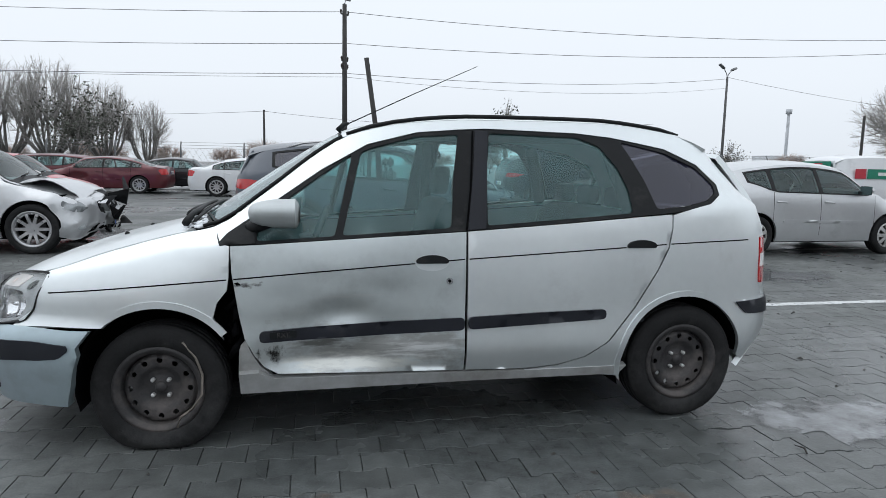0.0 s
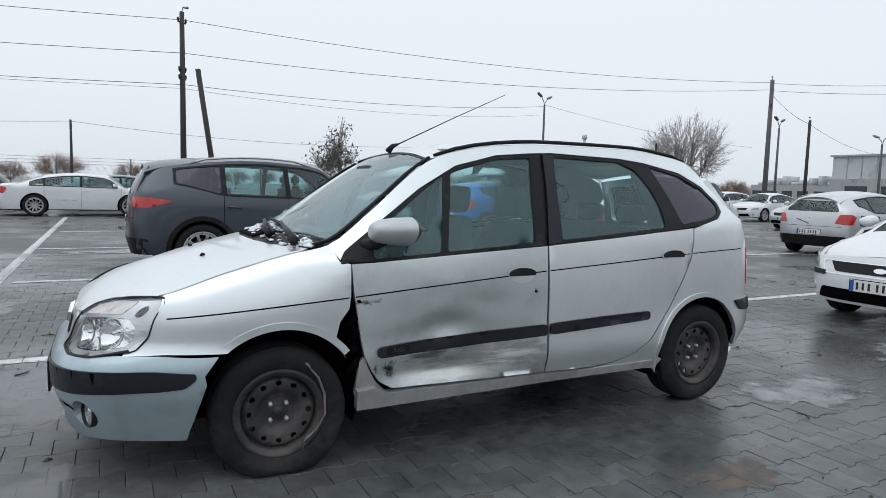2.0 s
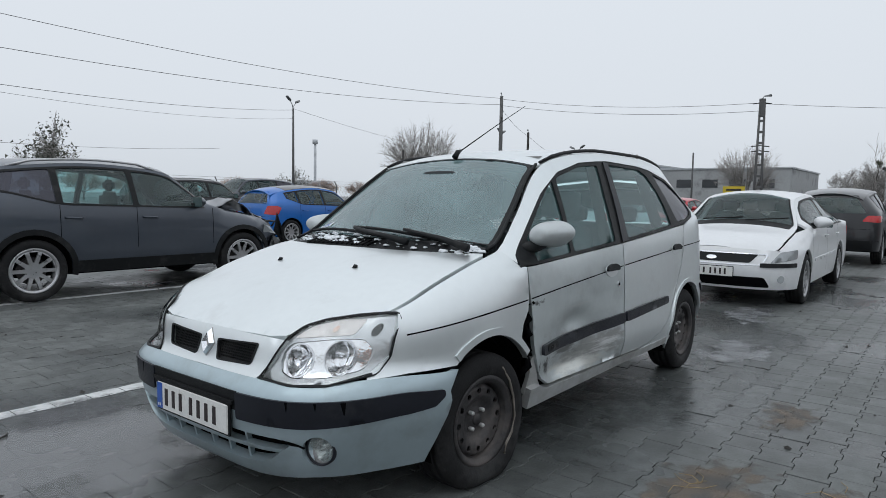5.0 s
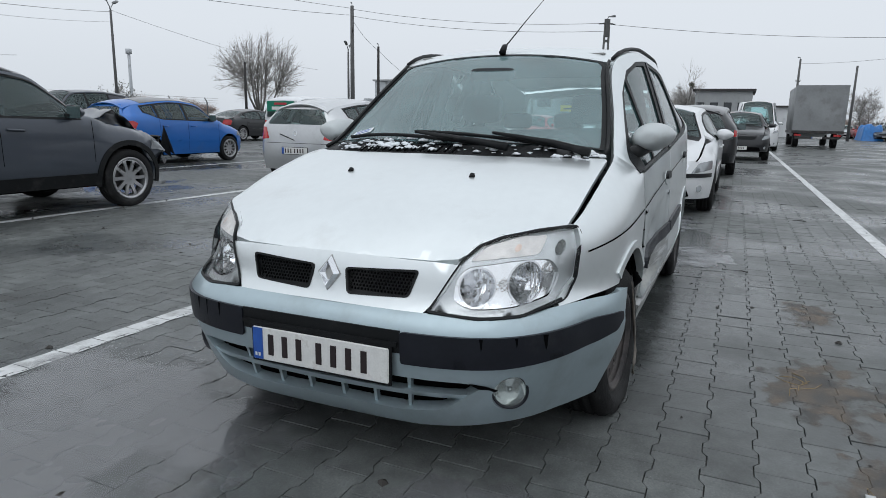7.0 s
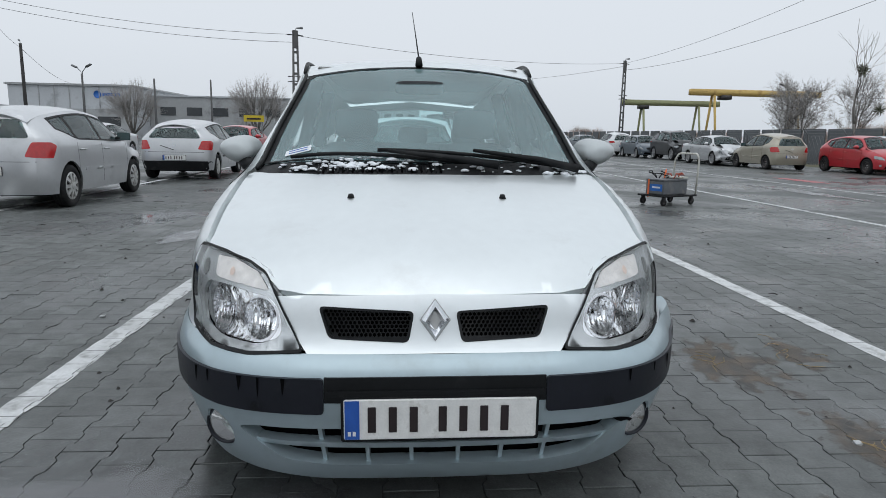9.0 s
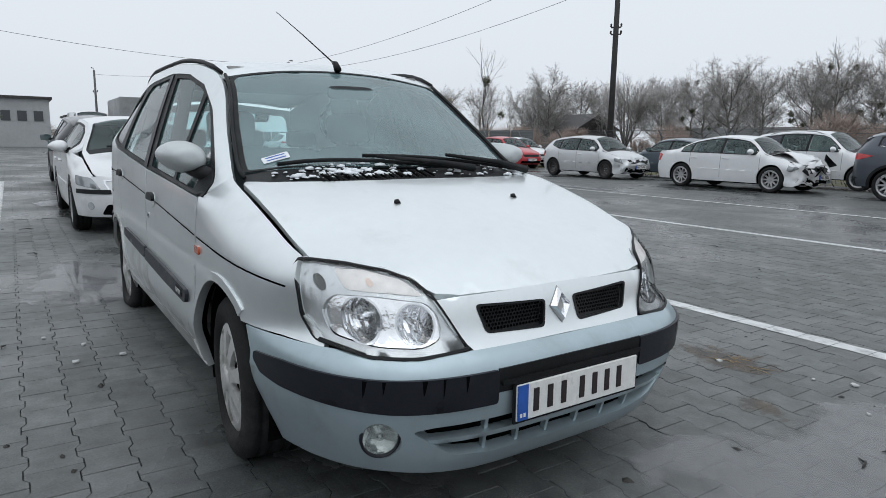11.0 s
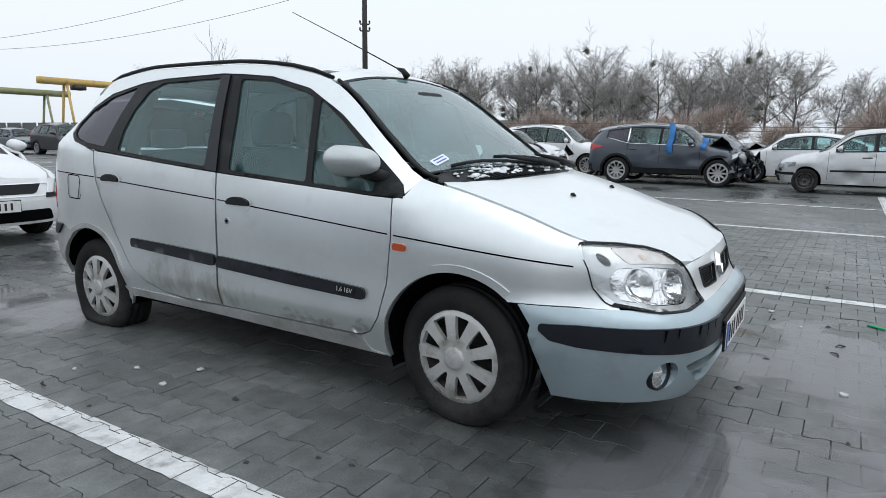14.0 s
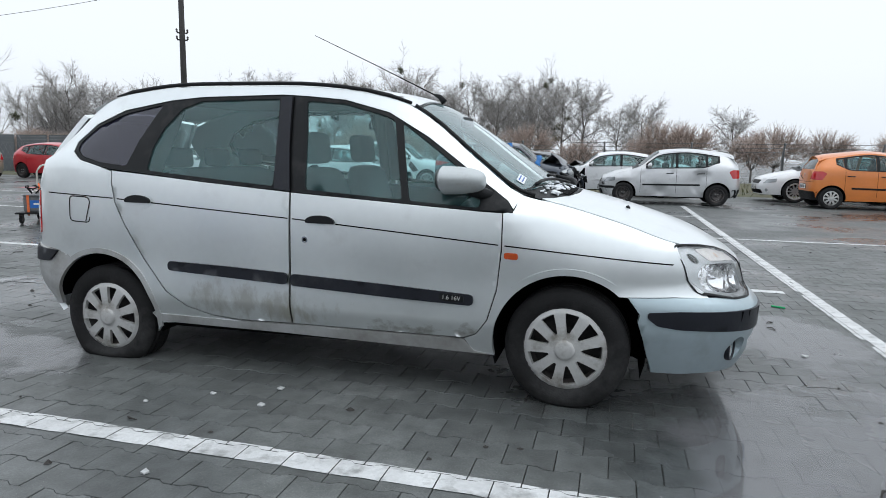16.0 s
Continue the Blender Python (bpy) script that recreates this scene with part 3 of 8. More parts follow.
def parked_car(label, m, skin, style="hatch", L=4.0, W=1.72, H=1.48, wb=2.5, fo=0.82, belt=0.93, rim="cap", R=0.31, category="car", group="", name="parked_car",
               roof=None, cladding=False, crumple=0.0, plate_front=True, plate_rear=True, rails=False, doors=2, lamp=REDLENS, glassmat=CARGLASS, lowgrille=True, dark_lower=False, seed=0, battered=0.0, chrome_line=False, chrome_grille=False):
    """A parked car with a pressed body, panes, lamps, wheels and trim; front towards -x, on the ground at its middle."""
    car = empty(name, label, category, group)
    xn, xt = -wb / 2 - fo, L - wb / 2 - fo
    hb = W / 2
    suv = style == "suv"
    van = style == "van"
    cowl = xn + (1.25 if suv else 1.12 if style == "sedan" else 1.0)
    if van:
        cowl = xn + 0.75
    if style == "pickup":
        cowl = xn + 1.2
    hood0, hood1 = belt - 0.22, belt + 0.07
    xr0 = cowl + (H - hood1) * (1.25 if not van else 0.8)
    if style == "sedan":
        xr1, deck = xt - 1.38, xt - 0.52
        zc = curve((xn, hood0 - 0.16), (xn + 0.06, hood0 - 0.02), (xn + 0.35, hood0 + 0.10), (cowl, hood1), (xr0, H - 0.05), ((xr0 + xr1) / 2, H), (xr1, H - 0.08), (deck, belt + 0.13), (xt - 0.08, belt + 0.08), (xt, belt - 0.05))
        zt = curve((xn, hood0 - 0.2), (xn + 0.35, hood0 + 0.03), (cowl + 0.05, belt + 0.02), (xr0 + 0.05, H - 0.13), ((xr0 + xr1) / 2, H - 0.06), (xr1 + 0.05, H - 0.16), (deck - 0.02, belt + 0.07), (xt, belt + 0.0))
        yt = curve((xn, hb * 0.55), (xn + 0.35, hb * 0.78), (cowl, hb * 0.80), (xr0, hb * 0.64), ((xr0 + xr1) / 2, hb * 0.68), (xr1, hb * 0.64), (deck, hb * 0.76), (xt, hb * 0.7))
        reach = curve((0.2, 0.42), (0.5, 0.5), (belt, 0.46), (belt + 0.2, 0.40), (H, 0.35))
    else:
        xr1 = xt - (0.30 if van else 0.75)
        zc = curve((xn, hood0 - 0.16), (xn + 0.06, hood0 - 0.02), (xn + 0.35, hood0 + 0.11), (cowl, hood1), (xr0, H - 0.05), ((xr0 + xr1) / 2, H), (xr1, H - 0.05), (xt - 0.14, H - (0.14 if van else 0.17)), (xt, H - 0.34))
        zt = curve((xn, hood0 - 0.2), (xn + 0.35, hood0 + 0.03), (cowl + 0.05, belt + 0.02), (xr0 + 0.05, H - 0.13), ((xr0 + xr1) / 2, H - 0.07), (xr1, H - 0.14), (xt - 0.1, H - (0.25 if van else 0.33)), (xt, H - 0.5))
        yt = curve((xn, hb * 0.55), (xn + 0.35, hb * 0.78), (cowl, hb * 0.80), (xr0, hb * 0.66), ((xr0 + xr1) / 2, hb * (0.84 if van else 0.70)), (xr1, hb * (0.82 if van else 0.66)), (xt, hb * 0.6))
        reach = curve((0.2, 0.42), (0.5, 0.5), (belt - 0.05, 0.47), (belt + 0.1, 0.43 if not van else 0.48), (H - 0.2, 0.27 if not van else 0.46), (H, 0.12 if not van else 0.44))
    sill = 0.30 if suv else 0.22
    b = curve((0.15, hb - 0.05), (sill + 0.05, hb - 0.02), (0.5, hb), (0.75, hb - 0.005), (belt, hb - 0.02))
    a = curve((0.15, 0.60), (0.3, 0.68), (0.48, 0.70), (hood0 - 0.12, 0.66), (hood0, 0.60), (hood0 + 0.1, 0.45), (belt, 0.3))
    S = Shape(zc, yt, zt, b, a, reach, xn + 0.70, xt - 0.5, lambda x: belt + 0.05 * step01(x, cowl, xt) + 0 * np.asarray(x, float), zm=hood0 - 0.10, nose=cowl - 0.2, cabin=cowl + 0.1)
    rng = random.Random(seed + 3)

    def dent(data):
        if not crumple and not battered:
            return data
        v, f = data
        out = []
        for p in v:
            p = Vector(p)
            k = float(1 - step01(p.x, xn + 0.05, xn + 0.95)) * crumple
            n, n2 = noise.noise_vector(p * 3.4 + Vector((seed, 0, 0))), noise.noise_vector(p * 9.0 + Vector((seed, 5, 0)))
            out.append(tuple(p + Vector((abs(n.x) * 0.6 + 0.16 + 0.12 * n2.x, 0.40 * n.y + 0.1 * n2.y, 0.34 * n.z + 0.10 * n2.z)) * k))
            if battered and p.z < belt:
                hit = max(0.0, noise.noise(Vector((p.x * 1.9 + seed, 2.0, p.z * 2.6))) - 0.05) * float(1 - step01(abs(p.x), 1.0, 1.6))
                out[-1] = (out[-1][0], out[-1][1] - math.copysign(battered * hit + 0.12 * battered * noise.noise(p * 7.0) * (hit > 0.02), p.y), out[-1][2])
        return out, f

    def fsheet(nm, o, shape, mat, parent, holes=(), step=0.05, depth=0.015):
        return mesh_object(nm, *dent(sheet_data(o, shape, holes, step, depth)), mat, parent)

    ra = R + 0.055
    hubs = (-wb / 2, wb / 2)
    nose_x = xn + 0.70 - 0.62 * 0.80
    tail_x = xt - 0.5 + 0.36
    out = [(nose_x, sill)]
    for h in hubs:
        d = math.degrees(math.asin((R - sill) / ra)) if R > sill else 0
        out += arc(h, R, ra, 180 + d, -d, 18)
    x1 = xt - 0.5
    xs = np.linspace(nose_x, tail_x, 80)
    xs = [x for x in xs if x < x1 or x - x1 < 0.88 * float(reach(S.zt(x)))]
    tail_z = np.linspace(sill, float(S.zt(xs[-1])) - 0.02, 9)
    out += [(x1 + 0.88 * float(reach(z)), float(z)) for z in tail_z] + [(x, float(S.zt(x)) - 0.002) for x in xs[::-2]]
    # openings for the panes
    xA, xC = cowl + 0.30, wb / 2 - (0.30 if not van else 0.0)
    xB = xA + (0.50 if not van else 1.0) * (xC - xA)
    xD = xt - (0.98 if style == "sedan" else 0.60)
    kick = 0.0 if style == "sedan" or van else 0.14
    low, high = lambda x: S.belt(x) + 0.02 + kick * step01(x, xC - 0.1, xD + 0.1), lambda x: S.zt(x) - 0.06
    cuts = [(xA, xB - 0.035), (xB + 0.035, xC - 0.02), (xC + 0.05, xD)]
    if van:
        cuts = [(xA, cowl + 1.2)]
        xB, xC = cowl + 1.25, cowl + 2.0
    panes = [rounded(band(c0, c1, low, high, 9), 0.03, 2) for c0, c1 in cuts if c1 - c0 > 0.12]
    body = [sheet_data(out, S.side(s), panes, 0.07, 0.03) for s in (1, -1)]
    e = [(x, float(S.yt(x)) - 0.045) for x in np.linspace(cowl + 0.02, xr0 - 0.03, 8)]
    screen = rounded(e + [(x, -y) for x, y in e[::-1]], 0.05, 3)
    tops = [screen]
    if style == "sedan":
        e = [(x, float(S.yt(x)) - 0.06) for x in np.linspace(xr1 + 0.05, deck - 0.03, 6)]
        tops.append(rounded(e + [(x, -y) for x, y in e[::-1]], 0.05, 3))
    xs = np.linspace(xn + 0.10, xt - 0.13 if style == "sedan" else xs[-1] + 0.03, 40)
    edge = [(x, float(S.yt(x))) for x in xs]
    body.append(sheet_data(edge + [(x, -y) for x, y in edge[::-1]], S.top(), tops, 0.08, 0.02))
    um = S.along(hb * 0.965)
    body.append(sheet_data([(-um, sill), (um, sill), (um, hood0 - 0.06), (um * 0.6, hood0 - 0.02), (0, hood0 + 0.0), (-um * 0.6, hood0 - 0.02), (-um, hood0 - 0.06)], S.front(), (), 0.08, 0.02))
    top = (belt + 0.07) if style == "sedan" else H - 0.18
    z0, z1 = belt + 0.05, H - 0.23
    wa, wc = 0.74 * float(S.half(x1, z0)), 0.74 * float(S.half(x1, z1))
    hatch_pane = rounded([(-wa, z0), (wa, z0), (wc, z1), (-wc, z1)], 0.07, 4)
    rear_z = np.linspace(sill, top, 8)
    rear_o = [(0.80 * float(S.half(x1, z)), float(z)) for z in rear_z]
    body.append(sheet_data(rear_o + [(-y, z) for y, z in rear_o[::-1]], S.back(), () if style == "sedan" else [hatch_pane], 0.08, 0.02))
    mesh_object("body", *dent(joined(*body)), skin, car)
    # Near-black block puts shade under the car, in its arches and below the seats.
    box("underbody_shade", (xn + 0.45, -hb + 0.12, sill - 0.03), (xt - 0.25, hb - 0.12, belt - 0.15), GAP, car, 0.05)
    # panes
    seats = [(xB - 0.30, -0.36), (xB - 0.30, 0.36)] + ([] if van else [(xC - 0.12, -0.36), (xC - 0.12, 0.36)])
    for x, y in seats:
        box("seat_back", (x, y - 0.24, belt - 0.20), (x + 0.13, y + 0.24, min(belt + 0.20, H - 0.32)), FABRIC, car, 0.06)
        box("headrest", (x + 0.03, y - 0.12, min(belt + 0.205, H - 0.315)), (x + 0.12, y + 0.12, min(belt + 0.36, H - 0.16)), FABRIC, car, 0.035)
    box("dashboard", (cowl + 0.10, -hb + 0.16, belt - 0.18), (cowl + 0.55, hb - 0.16, belt - 0.01), CABIN, car, 0.05)
    for s in (1, -1):
        ring = band(xA - 0.06, cuts[-1][1] + 0.04, lambda x: low(x) - 0.02, lambda x: high(x) + 0.025)
        sheet("window_surround", ring, S.side(s, 0.004), BLACKPL, car, panes, 0.08, 0.006)
        for p in panes:
            sheet("side_window", p, S.side(s, -0.006), TINT if suv and p is panes[-1] else glassmat, car, (), 0.12, 0.0).visible_shadow = False
        for x in (cowl + 0.12, xB, xC + 0.02)[: 3 if not van else 2]:
            x = min(x, wb / 2 - 0.1)
            sheet("door_gap", groove([(x, sill + 0.1), (x, 0.6), (x, S.belt(x))]), S.side(s, 0.002), GAP, car, (), 0.1, 0.0)
        for x in (xB - 0.16, xC - 0.12)[: 2 if not van else 1]:
            y = float(S.half(x, belt - 0.12))
            tube("door_handle", [(x - 0.09, s * (y + 0.004), belt - 0.12), (x - 0.06, s * (y + 0.028), belt - 0.115), (x + 0.06, s * (y + 0.028), belt - 0.11), (x + 0.09, s * (y + 0.004), belt - 0.11)], 0.013, skin if not dark_lower else BLACKPL, car, 6)
        mirror(car, cowl + 0.38, float(S.half(cowl + 0.38, belt)) - 0.02, belt + 0.08, s, skin if roof is None else roof)
        fsheet("headlight", rounded([(s * um * 0.60, hood0 - 0.17), (s * um * 0.97, hood0 - 0.12), (s * um * 0.97, hood0 - 0.01), (s * um * 0.70, hood0 - 0.04)], 0.03, 3), S.front(0.006), HEADLAMP if crumple < 0.5 or s > 0 else GAP, car, (), 0.05, 0.01)
        z0, z1 = (0.6, 1.0) if van else (belt - 0.13, belt + 0.01) if suv else (belt - 0.22, belt)
        sheet("tail_light", rounded([(s * hb * 0.64, z0 + 0.02), (s * hb * 0.89, z0), (s * hb * 0.87, z1), (s * hb * 0.74, z1)], 0.03, 3), S.back(0.008), lamp, car, (), 0.03, 0.012)
        tl = xt - 0.5 + float(reach(belt))
        sheet("tail_light_side", rounded([(tl - (0.52 if suv else 0.30), z1 - 0.05), (tl - 0.20, z0), (tl - 0.055, z0), (tl - 0.055, z1), (tl - 0.2, z1)], 0.02, 3), S.side(s, 0.006), lamp, car, (), 0.03, 0.01)
        if cladding:
            o2 = []
            for h in hubs:
                d = 10
                o2 = arc(h, R, ra - 0.004, 180 + d, -d, 16) + arc(h, R, ra + 0.06, -d, 180 + d, 16)
                sheet("wheel_arch_trim", o2, S.side(s, 0.008), BLACKPL, car, (), 0.06, 0.015)
            sheet("sill_trim", [(-wb / 2 + ra + 0.04, sill), (wb / 2 - ra - 0.04, sill), (wb / 2 - ra - 0.06, sill + 0.14), (-wb / 2 + ra + 0.06, sill + 0.14)], S.side(s, 0.008), BLACKPL, car, (), 0.1, 0.015)
        else:
            sheet("rubbing_strip", rounded([(-wb / 2 + ra + 0.15, 0.50), (wb / 2 - ra - 0.1, 0.52), (wb / 2 - ra - 0.1, 0.565), (-wb / 2 + ra + 0.15, 0.545)], 0.02, 2), S.side(s, 0.008), skin if not dark_lower else BLACKPL, car, (), 0.1, 0.01)
        if chrome_line:
            e = [(x, float(low(x)) - 0.012) for x in np.linspace(xA - 0.02, cuts[-1][1] - 0.02, 12)]
            tube("chrome_line", [(x, s * (float(S.half(x, z)) + 0.012), z) for x, z in e], 0.011, CHROME, car, 6)
            x1c = cuts[-1][0] - 0.04
            tube("chrome_line", [(x1c, s * (float(S.half(x1c, z)) + 0.012), z) for z in np.linspace(float(low(x1c)), float(high(x1c)), 5)], 0.028, CHROME, car, 6)
        if rails:
            xs = np.linspace(xr0 + 0.1, xr1, 8)
            tube("roof_rail", [(x, s * (float(S.yt(x)) - 0.02), float(S.zt(x)) + (0.045 if 0 < k < 7 else 0.0)) for k, x in enumerate(xs)], 0.016, ALLOY, car, 6)
    sheet("windscreen", screen, S.top(-0.003), glassmat, car, (), 0.12, 0.0).visible_shadow = False
    sheet("screen_frame", screen, S.top(0.004), BLACKPL, car, [[((x - cowl - 0.3) * 0.95 + cowl + 0.31, y * 0.955) for x, y in screen]], 0.08, 0.0)
    sheet("cowl_panel", [(cowl - 0.10, -hb * 0.72), (cowl + 0.03, -hb * 0.74), (cowl + 0.03, hb * 0.74), (cowl - 0.10, hb * 0.72)], S.top(0.003), BLACKPL, car, (), 0.1, 0.004)
    for y in (-0.1, 0.45):
        tube("wiper", [(cowl + 0.0, y, float(S.zc(cowl)) + 0.02), (cowl + 0.10, y - 0.5, float(S.zc(cowl + 0.1)) + 0.0)], 0.009, BLACKPL, car, 5)
    if roof is not None:
        xs = np.linspace(xr0 + 0.04, xr1 + 0.1, 14)
        e = [(x, float(S.yt(x)) - 0.0) for x in xs]
        sheet("roof_skin", e + [(x, -y) for x, y in e[::-1]], S.top(0.006), roof, car, (), 0.09, 0.01)
    if style == "sedan":
        sheet("rear_window", tops[1], S.top(-0.003), glassmat, car, (), 0.12, 0.0).visible_shadow = False
    else:
        sheet("rear_window", hatch_pane, S.back(-0.004), glassmat, car, (), 0.12, 0.0).visible_shadow = False
        tube("rear_wiper", [(float(S.back(0.02)(np.array([0.0]), np.array([z0]))[0][0]), 0, z0), (float(S.back(0.02)(np.array([-0.3]), np.array([z0 + 0.1]))[0][0]), -0.3, z0 + 0.10)], 0.008, BLACKPL, car, 5)
    if chrome_grille:
        go = [(-um * 0.52, hood0 - 0.20), (um * 0.52, hood0 - 0.20), (um * 0.58, hood0 - 0.06), (-um * 0.58, hood0 - 0.06)]
        fsheet("chrome_surround", rounded(go, 0.04, 3), S.front(0.006), CHROME, car, [rounded([(u * 0.965, (z - hood0 + 0.13) * 0.84 + hood0 - 0.13) for u, z in go], 0.04, 3)], 0.05, 0.012)
        fsheet("oval_emblem", [(0.06 * math.cos(q), hood0 - 0.125 + 0.024 * math.sin(q)) for q in np.linspace(0, 6.283, 20, endpoint=False)], S.front(0.014), CHROME, car, (), 0.03, 0.006)
        for s in (1, -1):
            fsheet("bumper_strip", rounded([(s * um * 0.50, sill + 0.27), (s * um * 0.97, sill + 0.27), (s * um * 0.97, sill + 0.32), (s * um * 0.50, sill + 0.32)], 0.01, 2), S.front(0.008), BLACKPL, car, (), 0.06, 0.01)
    if lowgrille:
        fsheet("grille", rounded([(-um * 0.40, hood0 - 0.17), (um * 0.40, hood0 - 0.17), (um * 0.48, hood0 - 0.06), (-um * 0.48, hood0 - 0.06)], 0.03, 3), S.front(0.004), BLACKPL, car, (), 0.06, 0.008)
    fsheet("lower_intake", rounded([(-um * 0.62, sill + 0.03), (um * 0.62, sill + 0.03), (um * 0.55, sill + 0.15), (-um * 0.55, sill + 0.15)], 0.03, 3), S.front(0.004), GAP if not dark_lower else BLACKPL, car, (), 0.08, 0.008)
    for s in (1, -1):
        fsheet("fog_lamp", circle(s * um * 0.74, sill + 0.13, 0.045, 14), S.front(0.006), REFLECT, car, (), 0.03, 0.008)
    if dark_lower or cladding:
        sheet("rear_bumper_trim", rounded([(-hb * 0.97, sill), (hb * 0.97, sill), (hb * 0.97, sill + 0.22), (-hb * 0.97, sill + 0.22)], 0.03, 2), S.back(0.008), BLACKPL, car, (), 0.1, 0.012)
        fsheet("front_bumper_trim", rounded([(-um * 0.98, sill + 0.19), (um * 0.98, sill + 0.19), (um * 0.98, sill + 0.25), (-um * 0.98, sill + 0.25)], 0.02, 2), S.front(0.008), BLACKPL, car, (), 0.1, 0.012)
    for z in (belt - 0.27, ):
        sheet("tailgate_gap", groove([(-hb * 0.8, z), (0, z), (hb * 0.8, z)]), S.back(0.002), GAP, car, (), 0.1, 0.0)
    if plate_front and crumple < 0.5:
        number_plate(car, (xn + 0.70 - float(a(0.42)) - 0.008, 0, 0.42), -1)
    if plate_rear:
        zp = belt - 0.15 if style == "sedan" else belt - 0.40 if style == "hatch" else belt - 0.32
        if style == "hatch":
            sheet("tail_emblem", circle(0, belt - 0.10, 0.045, 18), S.back(0.008), CHROME, car, [circle(0, belt - 0.10, 0.034, 18)], 0.03, 0.006)
            sheet("tailgate_grip", rounded([(-0.11, belt - 0.235), (0.11, belt - 0.235), (0.10, belt - 0.205), (-0.10, belt - 0.205)], 0.01, 2), S.back(0.010), skin, car, (), 0.04, 0.012)
        number_plate(car, (xt - 0.5 + float(reach(zp)) + 0.008, 0, zp), 1)
    if crumple:
        for k in range(6 if crumple < 0.3 else 14):
            y, z = rng.uniform(-0.6, 0.6), rng.uniform(sill + 0.1, hood0)
            p = [Vector((xn + rng.uniform(0.1, 0.5), y, z))]
            for _ in range(3):
                p.append(p[-1] + Vector((rng.uniform(-0.07, 0.05), rng.uniform(-0.13, 0.13), rng.uniform(-0.11, 0.06))))
            tube("torn_pipe", p, rng.uniform(0.008, 0.03), BLACKPL if k % 3 else STEEL, car, 5)
        if crumple >= 0.3:
            # Plain near-black box added as the shade inside the torn nose.
            box("engine_shade_box", (xn + 0.18, -hb * 0.62, sill + 0.12), (xn + 0.75, hb * 0.62, hood0 - 0.02), GAP, car, 0.08)
            for k in range(9):
                c = Vector((xn + rng.uniform(0.0, 0.35), rng.uniform(-0.8, 0.8) * hb, rng.uniform(sill + 0.05, hood0 + 0.02)))
                e = [Vector([rng.gauss(0, 0.11) for _ in range(3)]) for _ in range(5)]
                vs = [c + q for q in e] + [c + q * 0.85 + Vector((0.012, 0.0, 0.012)) for q in e]
                mesh_object("torn_panel", vs, [(0, 1, 2), (0, 2, 3), (0, 3, 4), (7, 6, 5), (8, 7, 5), (9, 8, 5)] + [(q, 5 + q, 5 + (q + 1) % 5, (q + 1) % 5) for q in range(5)], (BLACKPL, skin, BLACKPL, GAP)[k % 4], car, smooth=False)
            gx, gy = 9, 11
            vs, fs = [], []
            for i in range(gx):
                for j in range(gy):
                    u, w = i / (gx - 1), 2 * j / (gy - 1) - 1
                    px, py = cowl - 0.06 - u * 0.85, w * hb * (0.74 - 0.10 * u)
                    fold = 0.26 * crumple * math.sin(2.6 * u + 0.8 * w) * (1 + 0.5 * w) + 0.10 * crumple * noise.noise(Vector((5 * u, 4 * w, seed)))
                    vs.append((px + 0.25 * crumple * u * u, py, float(S.top()(np.array([px]), np.array([py]))[2][0]) + 0.012 + fold * min(1.0, 2.5 * u)))
            fs = [(i * gy + j, i * gy + j + 1, (i + 1) * gy + j + 1, (i + 1) * gy + j) for i in range(gx - 1) for j in range(gy - 1)]
            n0 = len(vs)
            vs += [(a, b2, c - 0.012) for a, b2, c in vs]
            fs = [t[::-1] for t in fs] + [tuple(q + n0 for q in t) for t in fs]
            mesh_object("folded_bonnet", vs, fs, skin, car)
    for h in hubs:
        for s in (1, -1):
            wheel(car, h, s * (hb - 0.10), R, R, 0.2, rim, s, rim=(0.72 if rim == "alloy" else 0.66) * R)
    car.matrix_world = m
    return car


# ---- the silver compact van in the middle ----
H_ZC = curve((-2.10, 0.69), (-2.0, 0.757), (-1.9, 0.808), (-1.75, 0.865), (-1.54, 0.928), (-1.3, 0.985), (-1.2, 1.01), (-1.05, 1.105), (-0.75, 1.305), (-0.46, 1.475), (-0.38, 1.505), (-0.1, 1.55), (0.3, 1.575), (0.8, 1.572), (1.2, 1.545), (1.5, 1.485), (1.7, 1.40))
H_ZT = curve((-2.10, 0.675), (-2.07, 0.70), (-2.0, 0.735), (-1.95, 0.762), (-1.87, 0.785), (-1.77, 0.800), (-1.5, 0.888), (-1.2, 0.970), (-1.05, 1.0), (-0.83, 1.15), (-0.56, 1.36), (-0.44, 1.432), (-0.34, 1.465), (-0.1, 1.508), (0.2, 1.527), (0.8, 1.530), (1.2, 1.50), (1.4, 1.458), (1.6, 1.37), (1.75, 1.22))
H_YT = curve((-2.10, 0.40), (-2.07, 0.43), (-2.0, 0.475), (-1.95, 0.525), (-1.87, 0.615), (-1.77, 0.700), (-1.5, 0.712), (-1.2, 0.712), (-1.05, 0.705), (-0.83, 0.665), (-0.46, 0.585), (-0.2, 0.605), (0.2, 0.63), (0.8, 0.63), (1.25, 0.61), (1.7, 0.55))
H_B = curve((0.15, 0.80), (0.22, 0.815), (0.30, 0.834), (0.42, 0.862), (0.6, 0.852), (0.75, 0.85))
H_A = curve((0.15, 0.845), (0.2, 0.882), (0.3, 0.918), (0.40, 0.933), (0.50, 0.936), (0.53, 0.92), (0.553, 0.885), (0.70, 0.835), (0.78, 0.735), (0.85, 0.6))
H_R = curve((0.2, 0.66), (0.3, 0.72), (0.5, 0.81), (0.58, 0.81), (0.66, 0.785), (0.95, 0.77), (1.1, 0.72), (1.3, 0.60), (1.5, 0.44))
